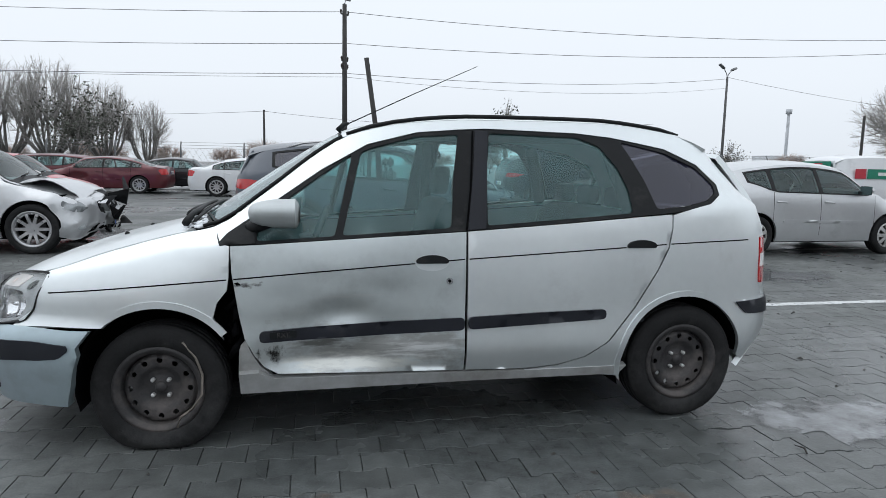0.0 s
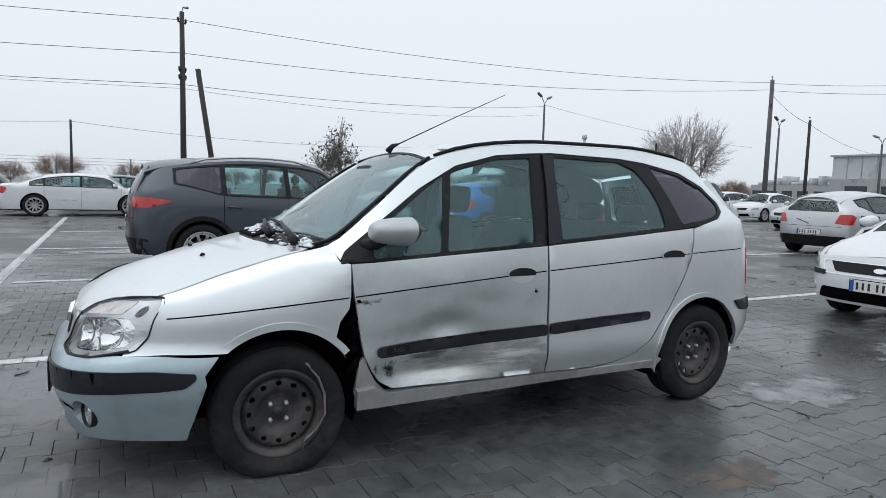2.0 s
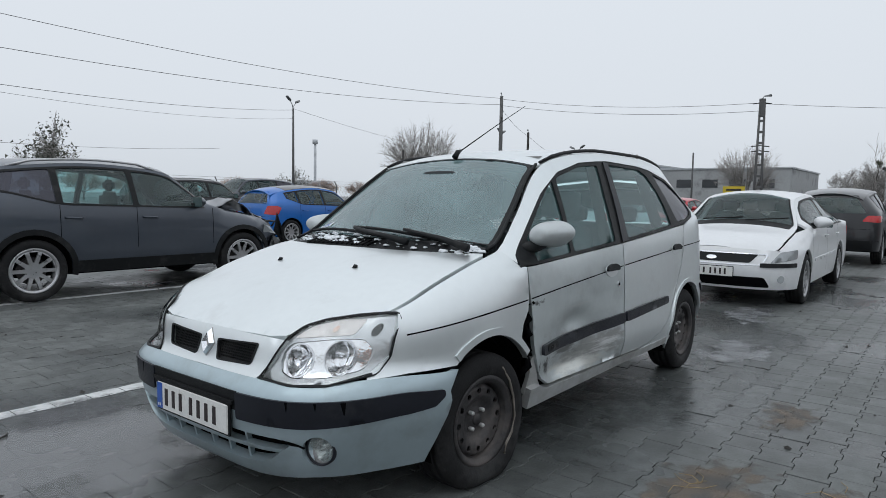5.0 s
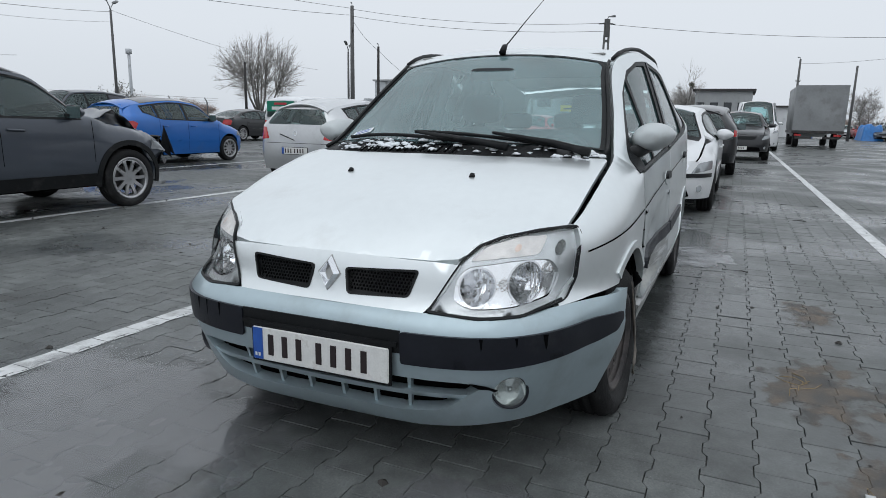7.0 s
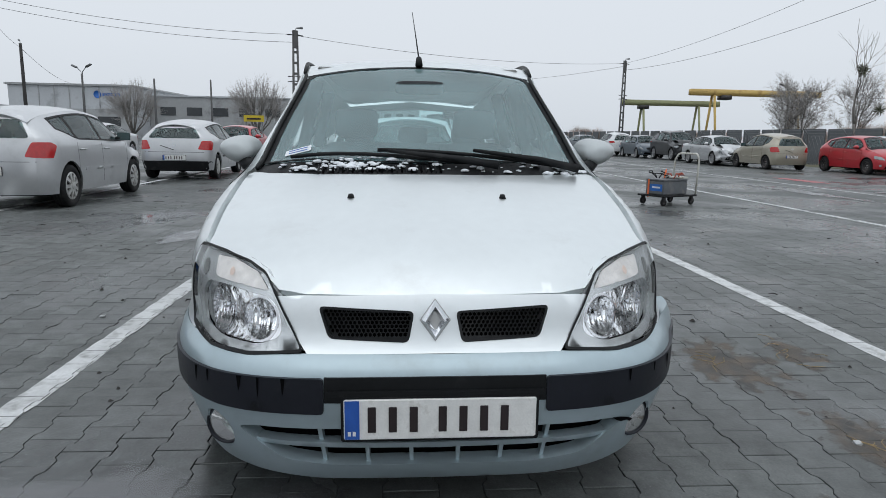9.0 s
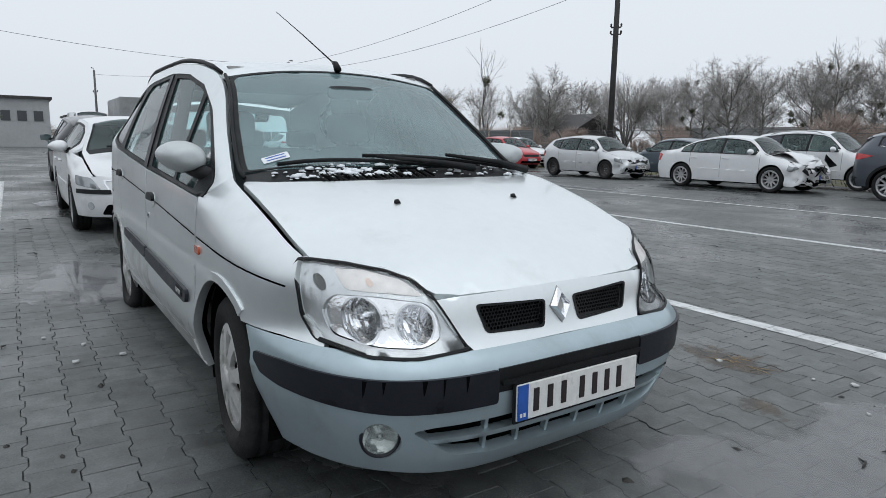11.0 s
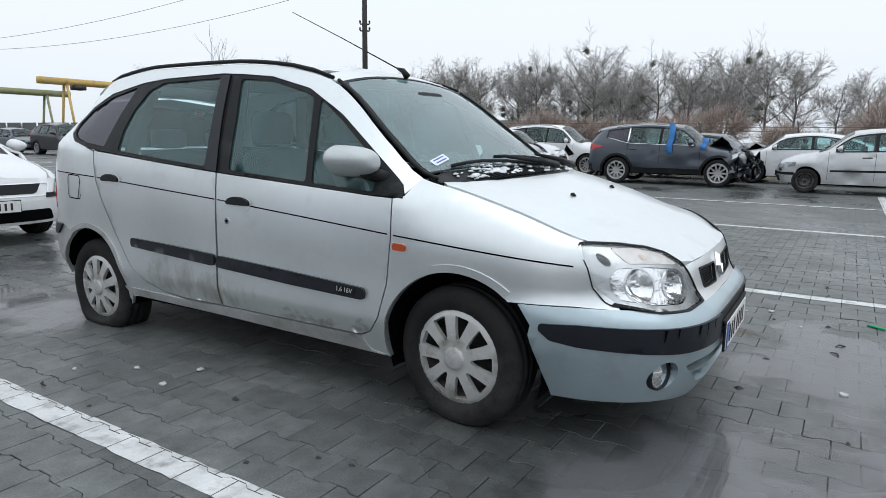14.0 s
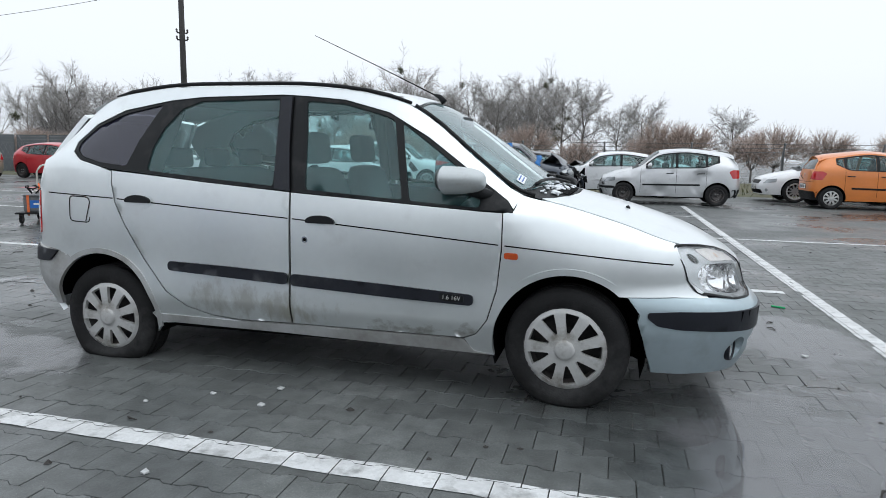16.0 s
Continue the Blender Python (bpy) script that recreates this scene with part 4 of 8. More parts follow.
H_BELT = curve((-1.1, 0.918), (-0.84, 0.925), (0.12, 0.985), (1.2, 1.07), (1.5, 1.12))
V = Shape(H_ZC, H_YT, H_ZT, H_B, H_A, H_R, -1.25, 1.15, H_BELT, 0.62, -1.25, -0.95, curve((0.2, 4.2), (0.3, 4.3), (0.4, 4.5), (0.52, 4.6), (0.60, 4.0), (0.9, 4.0)), curve((0.2, 2.1), (0.3, 2.25), (0.4, 2.3), (0.52, 2.4), (0.60, 2.0), (0.9, 2.0)), 4)
van = empty("compact_van", "silver compact van with a smashed front door and flat tyres", "car")
WELL_F, WELL_R, WELL = (-1.285, 0.30), (1.29, 0.30), 0.348

# Silver toned darker than the other panels, for the buckled door.
DENTED = material("scraped_silver_paint", (0.62, 0.665, 0.67), 0.38, 0.8, 0.06, 2.5, coat=0.4, dirt=(0.52, 0.555, 0.56), dirt_amount=0.35, dirt_scale=4)
nt = DENTED.node_tree
tc = nt.nodes.new("ShaderNodeTexCoord")
mp, sn, sr, sm = (nt.nodes.new("ShaderNode" + k) for k in ("Mapping", "TexNoise", "MapRange", "Mix"))
mp.inputs["Scale"].default_value = (2.2, 8, 26)
sn.inputs["Scale"].default_value, sn.inputs["Detail"].default_value = 1.0, 7
sr.inputs["From Min"].default_value, sr.inputs["From Max"].default_value = 0.64, 0.76
sm.data_type = "RGBA"
sm.inputs["B"].default_value = (0.62, 0.655, 0.66, 1)
old = nt.nodes["Principled BSDF"].inputs["Base Color"].links[0].from_socket
nt.links.new(tc.outputs["Object"], mp.inputs[0])
nt.links.new(mp.outputs[0], sn.inputs["Vector"])
nt.links.new(sn.outputs[0], sr.inputs["Value"])
nt.links.new(sr.outputs[0], sm.inputs[0])
nt.links.new(old, sm.inputs["A"])
nt.links.new(sm.outputs["Result"], nt.nodes["Principled BSDF"].inputs["Base Color"])
# Pale scuffs, black scratches, and grey patches low down and under the strip.
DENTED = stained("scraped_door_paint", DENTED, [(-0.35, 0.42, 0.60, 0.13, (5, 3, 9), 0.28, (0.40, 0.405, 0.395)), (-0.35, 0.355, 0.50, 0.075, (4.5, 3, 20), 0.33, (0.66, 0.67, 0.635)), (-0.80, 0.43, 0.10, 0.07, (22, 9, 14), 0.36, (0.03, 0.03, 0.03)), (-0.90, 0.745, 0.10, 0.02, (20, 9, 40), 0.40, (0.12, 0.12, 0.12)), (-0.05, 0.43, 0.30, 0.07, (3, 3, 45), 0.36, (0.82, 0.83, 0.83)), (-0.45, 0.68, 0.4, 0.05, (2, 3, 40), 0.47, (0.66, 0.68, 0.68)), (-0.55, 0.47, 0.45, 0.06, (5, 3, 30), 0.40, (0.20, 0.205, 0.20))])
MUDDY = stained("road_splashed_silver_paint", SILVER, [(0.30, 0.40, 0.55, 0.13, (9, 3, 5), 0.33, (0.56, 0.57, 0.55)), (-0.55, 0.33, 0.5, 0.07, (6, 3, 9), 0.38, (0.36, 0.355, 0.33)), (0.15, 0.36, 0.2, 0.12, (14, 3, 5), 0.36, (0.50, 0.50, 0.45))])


def knocked(sign):
    """The side skin; the left front door is pushed in and rippled."""
    def f(x, z):
        y = V.half(x, z)
        if sign < 0:
            x1, z1 = np.asarray(x, float), np.asarray(z, float)
            main = 0.040 * np.exp(-(((x1 + 0.46) / 0.40) ** 2) - ((z1 - 0.575 - 0.08 * x1) / np.where(z1 - 0.575 - 0.08 * x1 > 0, 0.15, 0.48)) ** 2)
            low = 0.016 * np.exp(-(((x1 + 0.62) / 0.30) ** 2) - ((z1 - 0.38) / 0.08) ** 2)
            rip = np.array([noise.noise(Vector((a * 4.2, 3.0, b * 9.0))) for a, b in zip(np.ravel(x1), np.ravel(z1))]).reshape(x1.shape)
            mask = np.exp(-(((x1 + 0.48) / 0.42) ** 2) - ((z1 - 0.52) / 0.24) ** 4) * step01(0.16 - x1, 0, 0.1)
            main = main * step01(z1, 0.30, 0.42)
            y = y - main * step01(0.14 - x1, 0, 0.12) - low * step01(z1, 0.31, 0.38) - 0.020 * rip * mask
        return x, sign * y, z

    return f


def hood_line(x0, x1, n, off=0.0):
    return [(x, float(H_ZT(x)) + off) for x in np.linspace(x0, x1, n)]


DLO = [(1.30, 1.095), (1.42, 1.125), (1.485, 1.17), (1.49, 1.225), (1.40, 1.325), (1.22, 1.405), (0.92, 1.457), (0.72, 1.475), (0.25, 1.485), (0.10, 1.476), (-0.10, 1.458), (-0.34, 1.395), (-0.56, 1.27), (-0.86, 1.06), (-0.985, 0.975), (-1.015, 0.94)]
DOOR_REAR = [(0.42, 0.293), (0.60, 0.312), (0.74, 0.352), (0.86, 0.43), (1.0, 0.60), (1.12, 0.79), (1.175, 0.90), (1.195, 1.0), (1.195, 1.07)]
DOOR_FRONT = [(-0.972, 0.92), (-0.974, 0.75), (-0.957, 0.56), (-0.915, 0.41), (-0.86, 0.335), (-0.80, 0.312)]
for s, where in ((-1, "left"), (1, "right")):
    side = V.side(s)
    well = (1.29, 0.30, 0.348) if s < 0 else (1.29, 0.275, 0.335)
    # front wing
    tail = [(-0.80, 0.306), (-0.845, 0.24), (-0.93, 0.235)] if s > 0 else [(-0.985, 0.72), (-1.028, 0.665), (-1.045, 0.60), (-1.02, 0.535), (-1.002, 0.50)]
    edge = DOOR_FRONT[:-1] if s > 0 else [(-0.972, 0.92), (-0.976, 0.78)]
    wing = [(-1.545, 0.563), (-1.75, 0.568), (-1.905, 0.562), (-1.892, 0.579), (-1.806, 0.64), (-1.780, 0.72), (-1.752, 0.787)] + hood_line(-1.748, -1.04, 16, -0.003) + [(-1.02, 0.932)] + edge + tail
    wing += arc(*WELL_F, WELL, -12 if s > 0 else 35, 131, 22)
    sheet("front_wing", wing, side, SILVER, van, (), 0.035, 0.025)
    lip = arc(*WELL_F, WELL + 0.001, -8 if s > 0 else 38, 128, 20) + arc(*WELL_F, WELL + 0.032, 128, -8 if s > 0 else 38, 20)
    sheet("wing_lip", lip, V.side(s, 0.007), SILVER, van, (), 0.035, 0.012)
    # roof side, pillars and rear quarter in one pressing
    quarter = hood_line(-1.045, 1.60, 44, -0.002) + [(1.69, 1.25), (1.77, 1.05), (1.805, 0.955), (1.75, 0.95), (1.755, 0.70), (1.79, 0.635), (1.60, 0.615)]
    quarter += arc(*well[:2], well[2], 58, 197, 24) + [(0.93, 0.235), (0.42, 0.288)] + [(x + 0.006, z - 0.004) for x, z in DOOR_REAR[1:]] + DLO
    sheet("body_side", quarter, side, SILVER, van, (), 0.035, 0.02, label="")
    lip = arc(*well[:2], well[2] + 0.001, 55, 190, 20) + arc(*well[:2], well[2] + 0.03, 190, 55, 20)
    sheet("rear_arch_lip", lip, V.side(s, 0.006), SILVER if s < 0 else GRIMY, van, (), 0.035, 0.012)
    # doors
    front_edge = DOOR_FRONT if s > 0 else [(-0.974, 0.92), (-0.968, 0.80), (-0.953, 0.70), (-0.938, 0.60), (-0.917, 0.50), (-0.875, 0.415), (-0.835, 0.362), (-0.77, 0.325)]
    door = [(x + 0.006, z) for x, z in front_edge] + [(0.115, 0.305), (0.113, 0.60), (0.117, 0.983), (-0.40, 0.952), (-0.86, 0.924)]
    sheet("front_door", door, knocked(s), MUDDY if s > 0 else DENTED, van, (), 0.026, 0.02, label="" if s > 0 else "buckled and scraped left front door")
    rear = [(0.125, 0.305), (0.42, 0.299)] + DOOR_REAR[1:] + [(0.6, 1.02), (0.127, 0.984)]
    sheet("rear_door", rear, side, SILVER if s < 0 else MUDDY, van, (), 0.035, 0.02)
    sheet("sill", [(-0.935, 0.232), (0.2, 0.245), (0.94, 0.245), (0.98, 0.29), (0.42, 0.288), (-0.05, 0.298), (-0.79, 0.302), (-0.85, 0.335) if s < 0 else (-0.80, 0.30), (-0.94, 0.33) if s < 0 else (-0.845, 0.243)], V.side(s, 0.004), GRIMY, van, (), 0.035, 0.04)
    if s < 0:
        sheet("door_post", rounded([(-0.945, 0.30), (-0.785, 0.303), (-0.845, 0.36), (-0.885, 0.43), (-0.905, 0.49), (-0.935, 0.46)], 0.01, 2), V.side(s, -0.028), GRIMY, van, (), 0.03, 0.02, label="bared and scraped door post")
    # near-black sheet behind the gaps, standing in for their shade
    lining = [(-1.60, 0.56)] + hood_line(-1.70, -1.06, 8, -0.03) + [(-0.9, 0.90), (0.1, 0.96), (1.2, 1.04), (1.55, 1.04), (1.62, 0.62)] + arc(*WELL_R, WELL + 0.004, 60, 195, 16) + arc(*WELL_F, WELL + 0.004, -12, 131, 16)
    sheet("door_gap_shade", lining, V.side(s, -0.045 if s > 0 else -0.15), GAP, van, (), 0.06, 0.0)
    # window surround with its panes
    fw = [(-0.505, 0.962), (-0.855, 0.94), (-0.845, 1.04), (-0.56, 1.245), (-0.415, 1.345)]
    fw2 = [(-0.47, 0.965), (0.045, 1.0), (0.07, 1.25), (0.105, 1.452), (-0.10, 1.437), (-0.32, 1.378), (-0.375, 1.355)]
    rw = [(0.225, 1.012), (0.60, 1.042), (0.985, 1.075), (0.975, 1.19), (0.93, 1.30), (0.84, 1.41), (0.73, 1.452), (0.262, 1.463), (0.235, 1.25)]
    qw = [(1.12, 1.095), (1.30, 1.115), (1.41, 1.142), (1.465, 1.18), (1.465, 1.225), (1.385, 1.31), (1.21, 1.385), (0.965, 1.435), (1.01, 1.36), (1.07, 1.24)]
    panes = [rounded(p, 0.02, 3) for p in (fw, fw2, rw, qw)]
    ring = DLO[::-1] + [(1.20, 1.078), (0.6, 1.024), (0.12, 0.988), (-0.40, 0.955), (-0.86, 0.928)]
    ring = [(-1.015, 0.94)] + ring[1:]
    sheet("window_surround", ring, V.side(s, -0.004), BLACKPL, van, panes, 0.03, 0.02)
    for p, nm, g in zip(panes, ("quarter_light", "front_window", "rear_window", "rear_quarter_window"), (GLASS, GLASS, GLASS, TINT)):
        pane = sheet(nm, p, V.side(s, -0.012), g, van, (), 0.05, 0.0)
        pane.visible_shadow = False
    sheet("mirror_sail", rounded([(-1.02, 0.925), (-0.86, 0.932), (-0.845, 1.05), (-0.90, 1.03), (-0.985, 0.975)], 0.01, 2), V.side(s, 0.004), BLACKPL, van, (), 0.04, 0.012)
    pillar = [(0.125, 0.992), (0.215, 1.0), (0.235, 1.25), (0.255, 1.472), (0.19, 1.476), (0.165, 1.25)]
    sheet("pillar_cover", pillar, V.side(s, 0.002), STRIP, van, (), 0.05, 0.006)
    sheet("window_gap", groove([(0.118, 0.99), (0.15, 1.2), (0.178, 1.472)], 0.008), V.side(s, 0.003), GAP, van, (), 0.08, 0.0)
    # seams, strips, handles
    shape = knocked(s)
    lifted = (lambda f0, q: (lambda x, z: (f0(x, z)[0], f0(x, z)[1] + q * s, z)))(shape, 0.0015)
    # Pressed creases are drawn as thin near-black strips, their shade painted on.
    for part_line in ([(-1.74, 0.712), (-1.38, 0.742), (-0.985, 0.770)], [(-0.955, 0.772), (-0.43, 0.812), (0.108, 0.852)], [(0.132, 0.853), (0.70, 0.888), (1.165, 0.918)], [(1.19, 0.92), (1.45, 0.932), (1.655, 0.938)]):
        sheet("crease_shade", groove(part_line, 0.006), lifted, GAP, van, (), 0.05, 0.0)
    bulge = (lambda f0: (lambda x, z: (x, f0(x, z)[1] + s * 0.016, z)))(shape)
    sheet("side_strip", rounded([(-0.845, 0.478), (-0.40, 0.490), (0.110, 0.512), (0.110, 0.572), (-0.40, 0.552), (-0.845, 0.530)], 0.024, 4), bulge, STRIP, van, (), 0.035, 0.02)
    sheet("side_strip", rounded([(0.130, 0.514), (0.50, 0.530), (0.84, 0.546), (0.84, 0.595), (0.50, 0.588), (0.130, 0.574)], 0.024, 4), bulge, STRIP, van, (), 0.035, 0.02)
    badge = sheet("strip_badge", rounded([(-0.80, 0.492), (-0.68, 0.496), (-0.68, 0.530), (-0.80, 0.526)], 0.01, 3), (lambda f0: (lambda x, z: (x, f0(x, z)[1] + s * 0.0185, z)))(shape), BLACKPL, van, (), 0.03, 0.004)
    letters = bpy.data.curves.new("badge_text", "FONT")
    letters.body, letters.size, letters.extrude, letters.align_x, letters.align_y = ("1.6 16V" if s > 0 else "RXT"), 0.030, 0.001, "CENTER", "CENTER"
    stamp = new("badge_letters", letters)
    stamp.parent = van
    by = float(np.ravel(shape(np.array([-0.74]), np.array([0.511]))[1])[0])
    stamp.matrix_local = pose(-0.74, by + s * 0.0225, 0.511, 90, 0, 180 if s > 0 else 0) @ Matrix.Rotation(radians(-2 if s > 0 else 2), 4, "Z")
    letters.materials.append(HUBCAP if s > 0 else STEEL)
    for hx, hz in ((-0.05, 0.838), (1.025, 0.905)):
        y = float(np.ravel(shape(np.array([hx]), np.array([hz]))[1])[0])
        sheet("handle_recess", [(hx + 0.082 * math.cos(a), hz + 0.04 * math.sin(a)) for a in np.linspace(0, 2 * math.pi, 24, endpoint=False)], V.side(s, 0.002), SILVER, van, (), 0.03, 0.004)
        grip = [(hx + 0.078 * math.cos(a), hz + 0.008 + 0.03 * max(math.sin(a), -0.35)) for a in np.linspace(0, 2 * math.pi, 24, endpoint=False)]
        sheet("door_handle", grip, V.side(s, 0.018), BLACKPL, van, (), 0.02, 0.018)
    sheet("door_lock", circle(0.035, 0.75, 0.016, 16), V.side(s, 0.004), CHROME, van, (), 0.02, 0.006)
    sheet("lock_slot", circle(0.035, 0.75, 0.008, 10), V.side(s, 0.0055), GAP, van, (), 0.02, 0.002)
    # mirror
    my, mz, mx = float(V.half(-0.80, 1.02)) - 0.055, 1.068, -0.68
    shell = lambda p, q: (mx - 0.205 * np.clip(1 - (p * p + q * q) ** 1.7, 0, 1) ** 0.42, s * (my + 0.115 + 0.092 * p), mz + 0.066 * q * (1 - 0.2 * p) + 0.01 * p)
    sheet("mirror", circle(0, 0, 1, 32), shell, MATT, van, (), 0.10, 0.0, (mx + 0.5, s * my, mz))
    sheet("mirror_rim", circle(0, 0, 1, 32), lambda p, q: (mx + 0.020 - 0.020 * (p * p + q * q) ** 2, s * (my + 0.115 + 0.092 * p), mz + 0.066 * q * (1 - 0.2 * p) + 0.01 * p), MATT, van, (), 0.3, 0.014, (mx - 0.5, s * my, mz))
    sheet("mirror_glass", circle(0, 0, 0.80, 28), lambda p, q: (mx + 0.0215 + 0 * p, s * (my + 0.115 + 0.092 * p), mz + 0.066 * q * (1 - 0.2 * p) + 0.01 * p), CHROME, van, (), 0.4, 0.0, (mx - 0.5, s * my, mz))
    tube("mirror_arm", [(-0.90, s * (my + 0.02), 0.99), (-0.86, s * (my + 0.06), 1.005), (-0.80, s * (my + 0.10), 1.03)], [0.03, 0.032, 0.03], BLACKPL, van, 10)
    # rear lamps and bumper ends
    sheet("tail_lamp", rounded([(1.758, 0.70), (1.762, 0.945), (1.845, 0.94), (1.90, 0.70)], 0.01, 2), V.side(s, 0.006), REDLENS, van, (), 0.02, 0.02)
    sheet("tail_lamp_clear", [(1.762, 0.79), (1.763, 0.86), (1.86, 0.86), (1.875, 0.79)], V.side(s, 0.009), WHITELENS, van, (), 0.02, 0.004)
    sheet("rear_bumper_end", arc(*well[:2], well[2], 62, 2, 10) + [(1.70, 0.275), (1.80, 0.31), (1.93, 0.54), (1.93, 0.60), (1.79, 0.635), (1.60, 0.615)], side, SILVER if s < 0 else GRIMY, van, (), 0.03, 0.02)
    sheet("rear_bumper_strip", rounded([(1.585, 0.612), (1.66, 0.545), (1.94, 0.532), (1.94, 0.62)], 0.015, 3), V.side(s, 0.012), STRIP, van, (), 0.03, 0.016)
    # roof rail
    xs = np.linspace(-0.44, 1.34, 16)
    tube("roof_rail", [(x, s * (float(H_YT(x)) - 0.012), float(H_ZT(x)) + 0.012 + 0.006 * math.sin(math.pi * k / 15)) for k, x in enumerate(xs)], [0.008] + [0.0105] * 14 + [0.005], BLACKPL, van, 8)
    tube("windscreen_trim", [(x, s * (float(H_YT(x)) - 0.022), float(V.top()(np.array([x]), np.array([float(H_YT(x)) - 0.022]))[2][0]) + 0.006) for x in np.linspace(-1.10, -0.46, 10)], 0.009, BLACKPL, van, 6)
    # wheel housings, near-black to put shade into the arches
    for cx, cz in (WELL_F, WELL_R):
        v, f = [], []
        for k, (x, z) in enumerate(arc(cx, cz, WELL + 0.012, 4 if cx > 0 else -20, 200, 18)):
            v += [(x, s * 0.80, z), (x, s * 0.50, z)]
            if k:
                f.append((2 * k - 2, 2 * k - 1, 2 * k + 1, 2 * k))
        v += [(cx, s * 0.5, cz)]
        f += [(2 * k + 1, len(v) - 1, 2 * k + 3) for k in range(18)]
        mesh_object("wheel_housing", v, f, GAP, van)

# right-hand details
sheet("fuel_flap", groove(rounded([(1.345, 0.78), (1.485, 0.785), (1.485, 0.925), (1.345, 0.92)], 0.03, 5) + [(1.375, 0.781)], 0.006), V.side(1, 0.002), GAP, van, (), 0.04, 0.0)
sheet("side_indicator", rounded([(-1.05, 0.708), (-0.985, 0.71), (-0.985, 0.74), (-1.05, 0.738)], 0.012, 4), V.side(1, 0.008), AMBER, van, (), 0.02, 0.01)
# bare top
hood = [(-2.083, 0.0), (-2.08, 0.20), (-2.07, 0.36), (-2.05, 0.435), (-2.0, 0.472), (-1.95, 0.522), (-1.87, 0.610), (-1.80, 0.678), (-1.77, 0.700)]
hood += [(x, float(H_YT(x)) - 0.004) for x in np.linspace(-1.72, -1.16, 9)] + [(-1.135, 0.69), (-1.185, 0.62), (-1.25, 0.40), (-1.28, 0.2), (-1.285, 0.0)]
hood = hood + [(x, -y) for x, y in hood[-2:0:-1]]
sheet("bonnet", hood, V.top(), SILVER, van, (), 0.035, 0.02)
# Near-black sheet that colours in the shade of the bonnet gaps.
sheet("bonnet_gap_shade", [(-2.0, -0.4), (-1.75, -0.66), (-1.1, -0.66), (-1.1, 0.66), (-1.75, 0.66), (-2.0, 0.4)], V.top(-0.04), GAP, van, (), 0.1, 0.0)
cowl = [(-1.276, 0.0), (-1.27, 0.2), (-1.24, 0.40), (-1.176, 0.62), (-1.12, 0.692), (-1.055, 0.685), (-1.075, 0.60), (-1.125, 0.40), (-1.155, 0.2), (-1.165, 0)]
cowl = cowl + [(x, -y) for x, y in cowl[-2:0:-1]]
sheet("cowl_panel", cowl, V.top(-0.004), BLACKPL, van, (), 0.035, 0.02)
screen = [(-1.16, 0.0), (-1.15, 0.2), (-1.12, 0.40), (-1.068, 0.60), (-1.04, 0.672)] + [(x, float(H_YT(x)) - 0.03) for x in np.linspace(-1.0, -0.5, 8)] + [(-0.475, 0.53), (-0.462, 0.3), (-0.458, 0)]
screen = screen + [(x, -y) for x, y in screen[-2:0:-1]]
rim = [(x * 0.985 - 0.012, y * 0.965) for x, y in screen]
sheet("windscreen", screen, V.top(-0.003), SCREEN, van, (), 0.05, 0.0).visible_shadow = False
sheet("screen_frame", screen, V.top(0.0), BLACKPL, van, [rim], 0.035, 0.004)
roof = [(-0.445, 0.0), (-0.45, 0.3), (-0.465, 0.555)] + [(x, float(H_YT(x)) - 0.002) for x in np.linspace(-0.44, 1.52, 24)] + [(1.60, 0.45), (1.63, 0.0)]
roof = roof + [(x, -y) for x, y in roof[-2:0:-1]]
sheet("roof", roof, V.top(), SILVER, van, (), 0.05, 0.02)
hatch = [(-0.71, 0.62), (0.71, 0.62), (0.70, 0.95), (0.65, 1.10), (0.52, 1.385), (0, 1.43), (-0.52, 1.385), (-0.65, 1.10), (-0.70, 0.95)]
hole = rounded([(-0.60, 1.06), (0.60, 1.06), (0.50, 1.34), (0, 1.37), (-0.50, 1.34)], 0.05, 4)
sheet("tailgate", hatch, V.back(), SILVER, van, [hole], 0.05, 0.03)
sheet("tailgate_window", hole, V.back(-0.006), GLASS, van, (), 0.06, 0.0).visible_shadow = False
sheet("rear_bumper", [(-0.72, 0.22), (0.72, 0.22), (0.73, 0.62), (-0.73, 0.62)], V.back(), SILVER, van, (), 0.06, 0.03)
# Near-black blocks put shade under the floor and inside the nose.
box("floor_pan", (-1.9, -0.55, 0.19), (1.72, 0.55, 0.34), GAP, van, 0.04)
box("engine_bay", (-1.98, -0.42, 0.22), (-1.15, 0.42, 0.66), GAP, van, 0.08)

# nose: bumper, strip, grille, lamps
FR = V.front()
def nose(pts):
    return [(math.copysign(V.along(abs(y)), y) if y else 0.0, z) for y, z in pts]
def both(pts):
    """A half outline from the middle up round to the middle again, mirrored."""
    return pts + [(-y, z) for y, z in pts[::-1] if y > 1e-6]
def at_x(x, z):
    """The way along the nose to where it is x far back."""
    q = np.linspace(0.3, 1.6, 2000)
    return float(np.interp(x, FR(q, z + 0 * q)[0], q))
half_b = [(0, 0.165), (0.35, 0.168), (0.62, 0.190), (at_x(-1.80, 0.195), 0.195), (at_x(-1.672, 0.203), 0.203), (at_x(-1.645, 0.3), 0.30), (at_x(-1.60, 0.45), 0.45), (at_x(-1.552, 0.560), 0.560), (at_x(-1.75, 0.564), 0.564), (V.along(0.70), 0.562), (V.along(0.64), 0.5495), (V.along(0.5), 0.5455), (V.along(0.36), 0.551), (0, 0.549)]
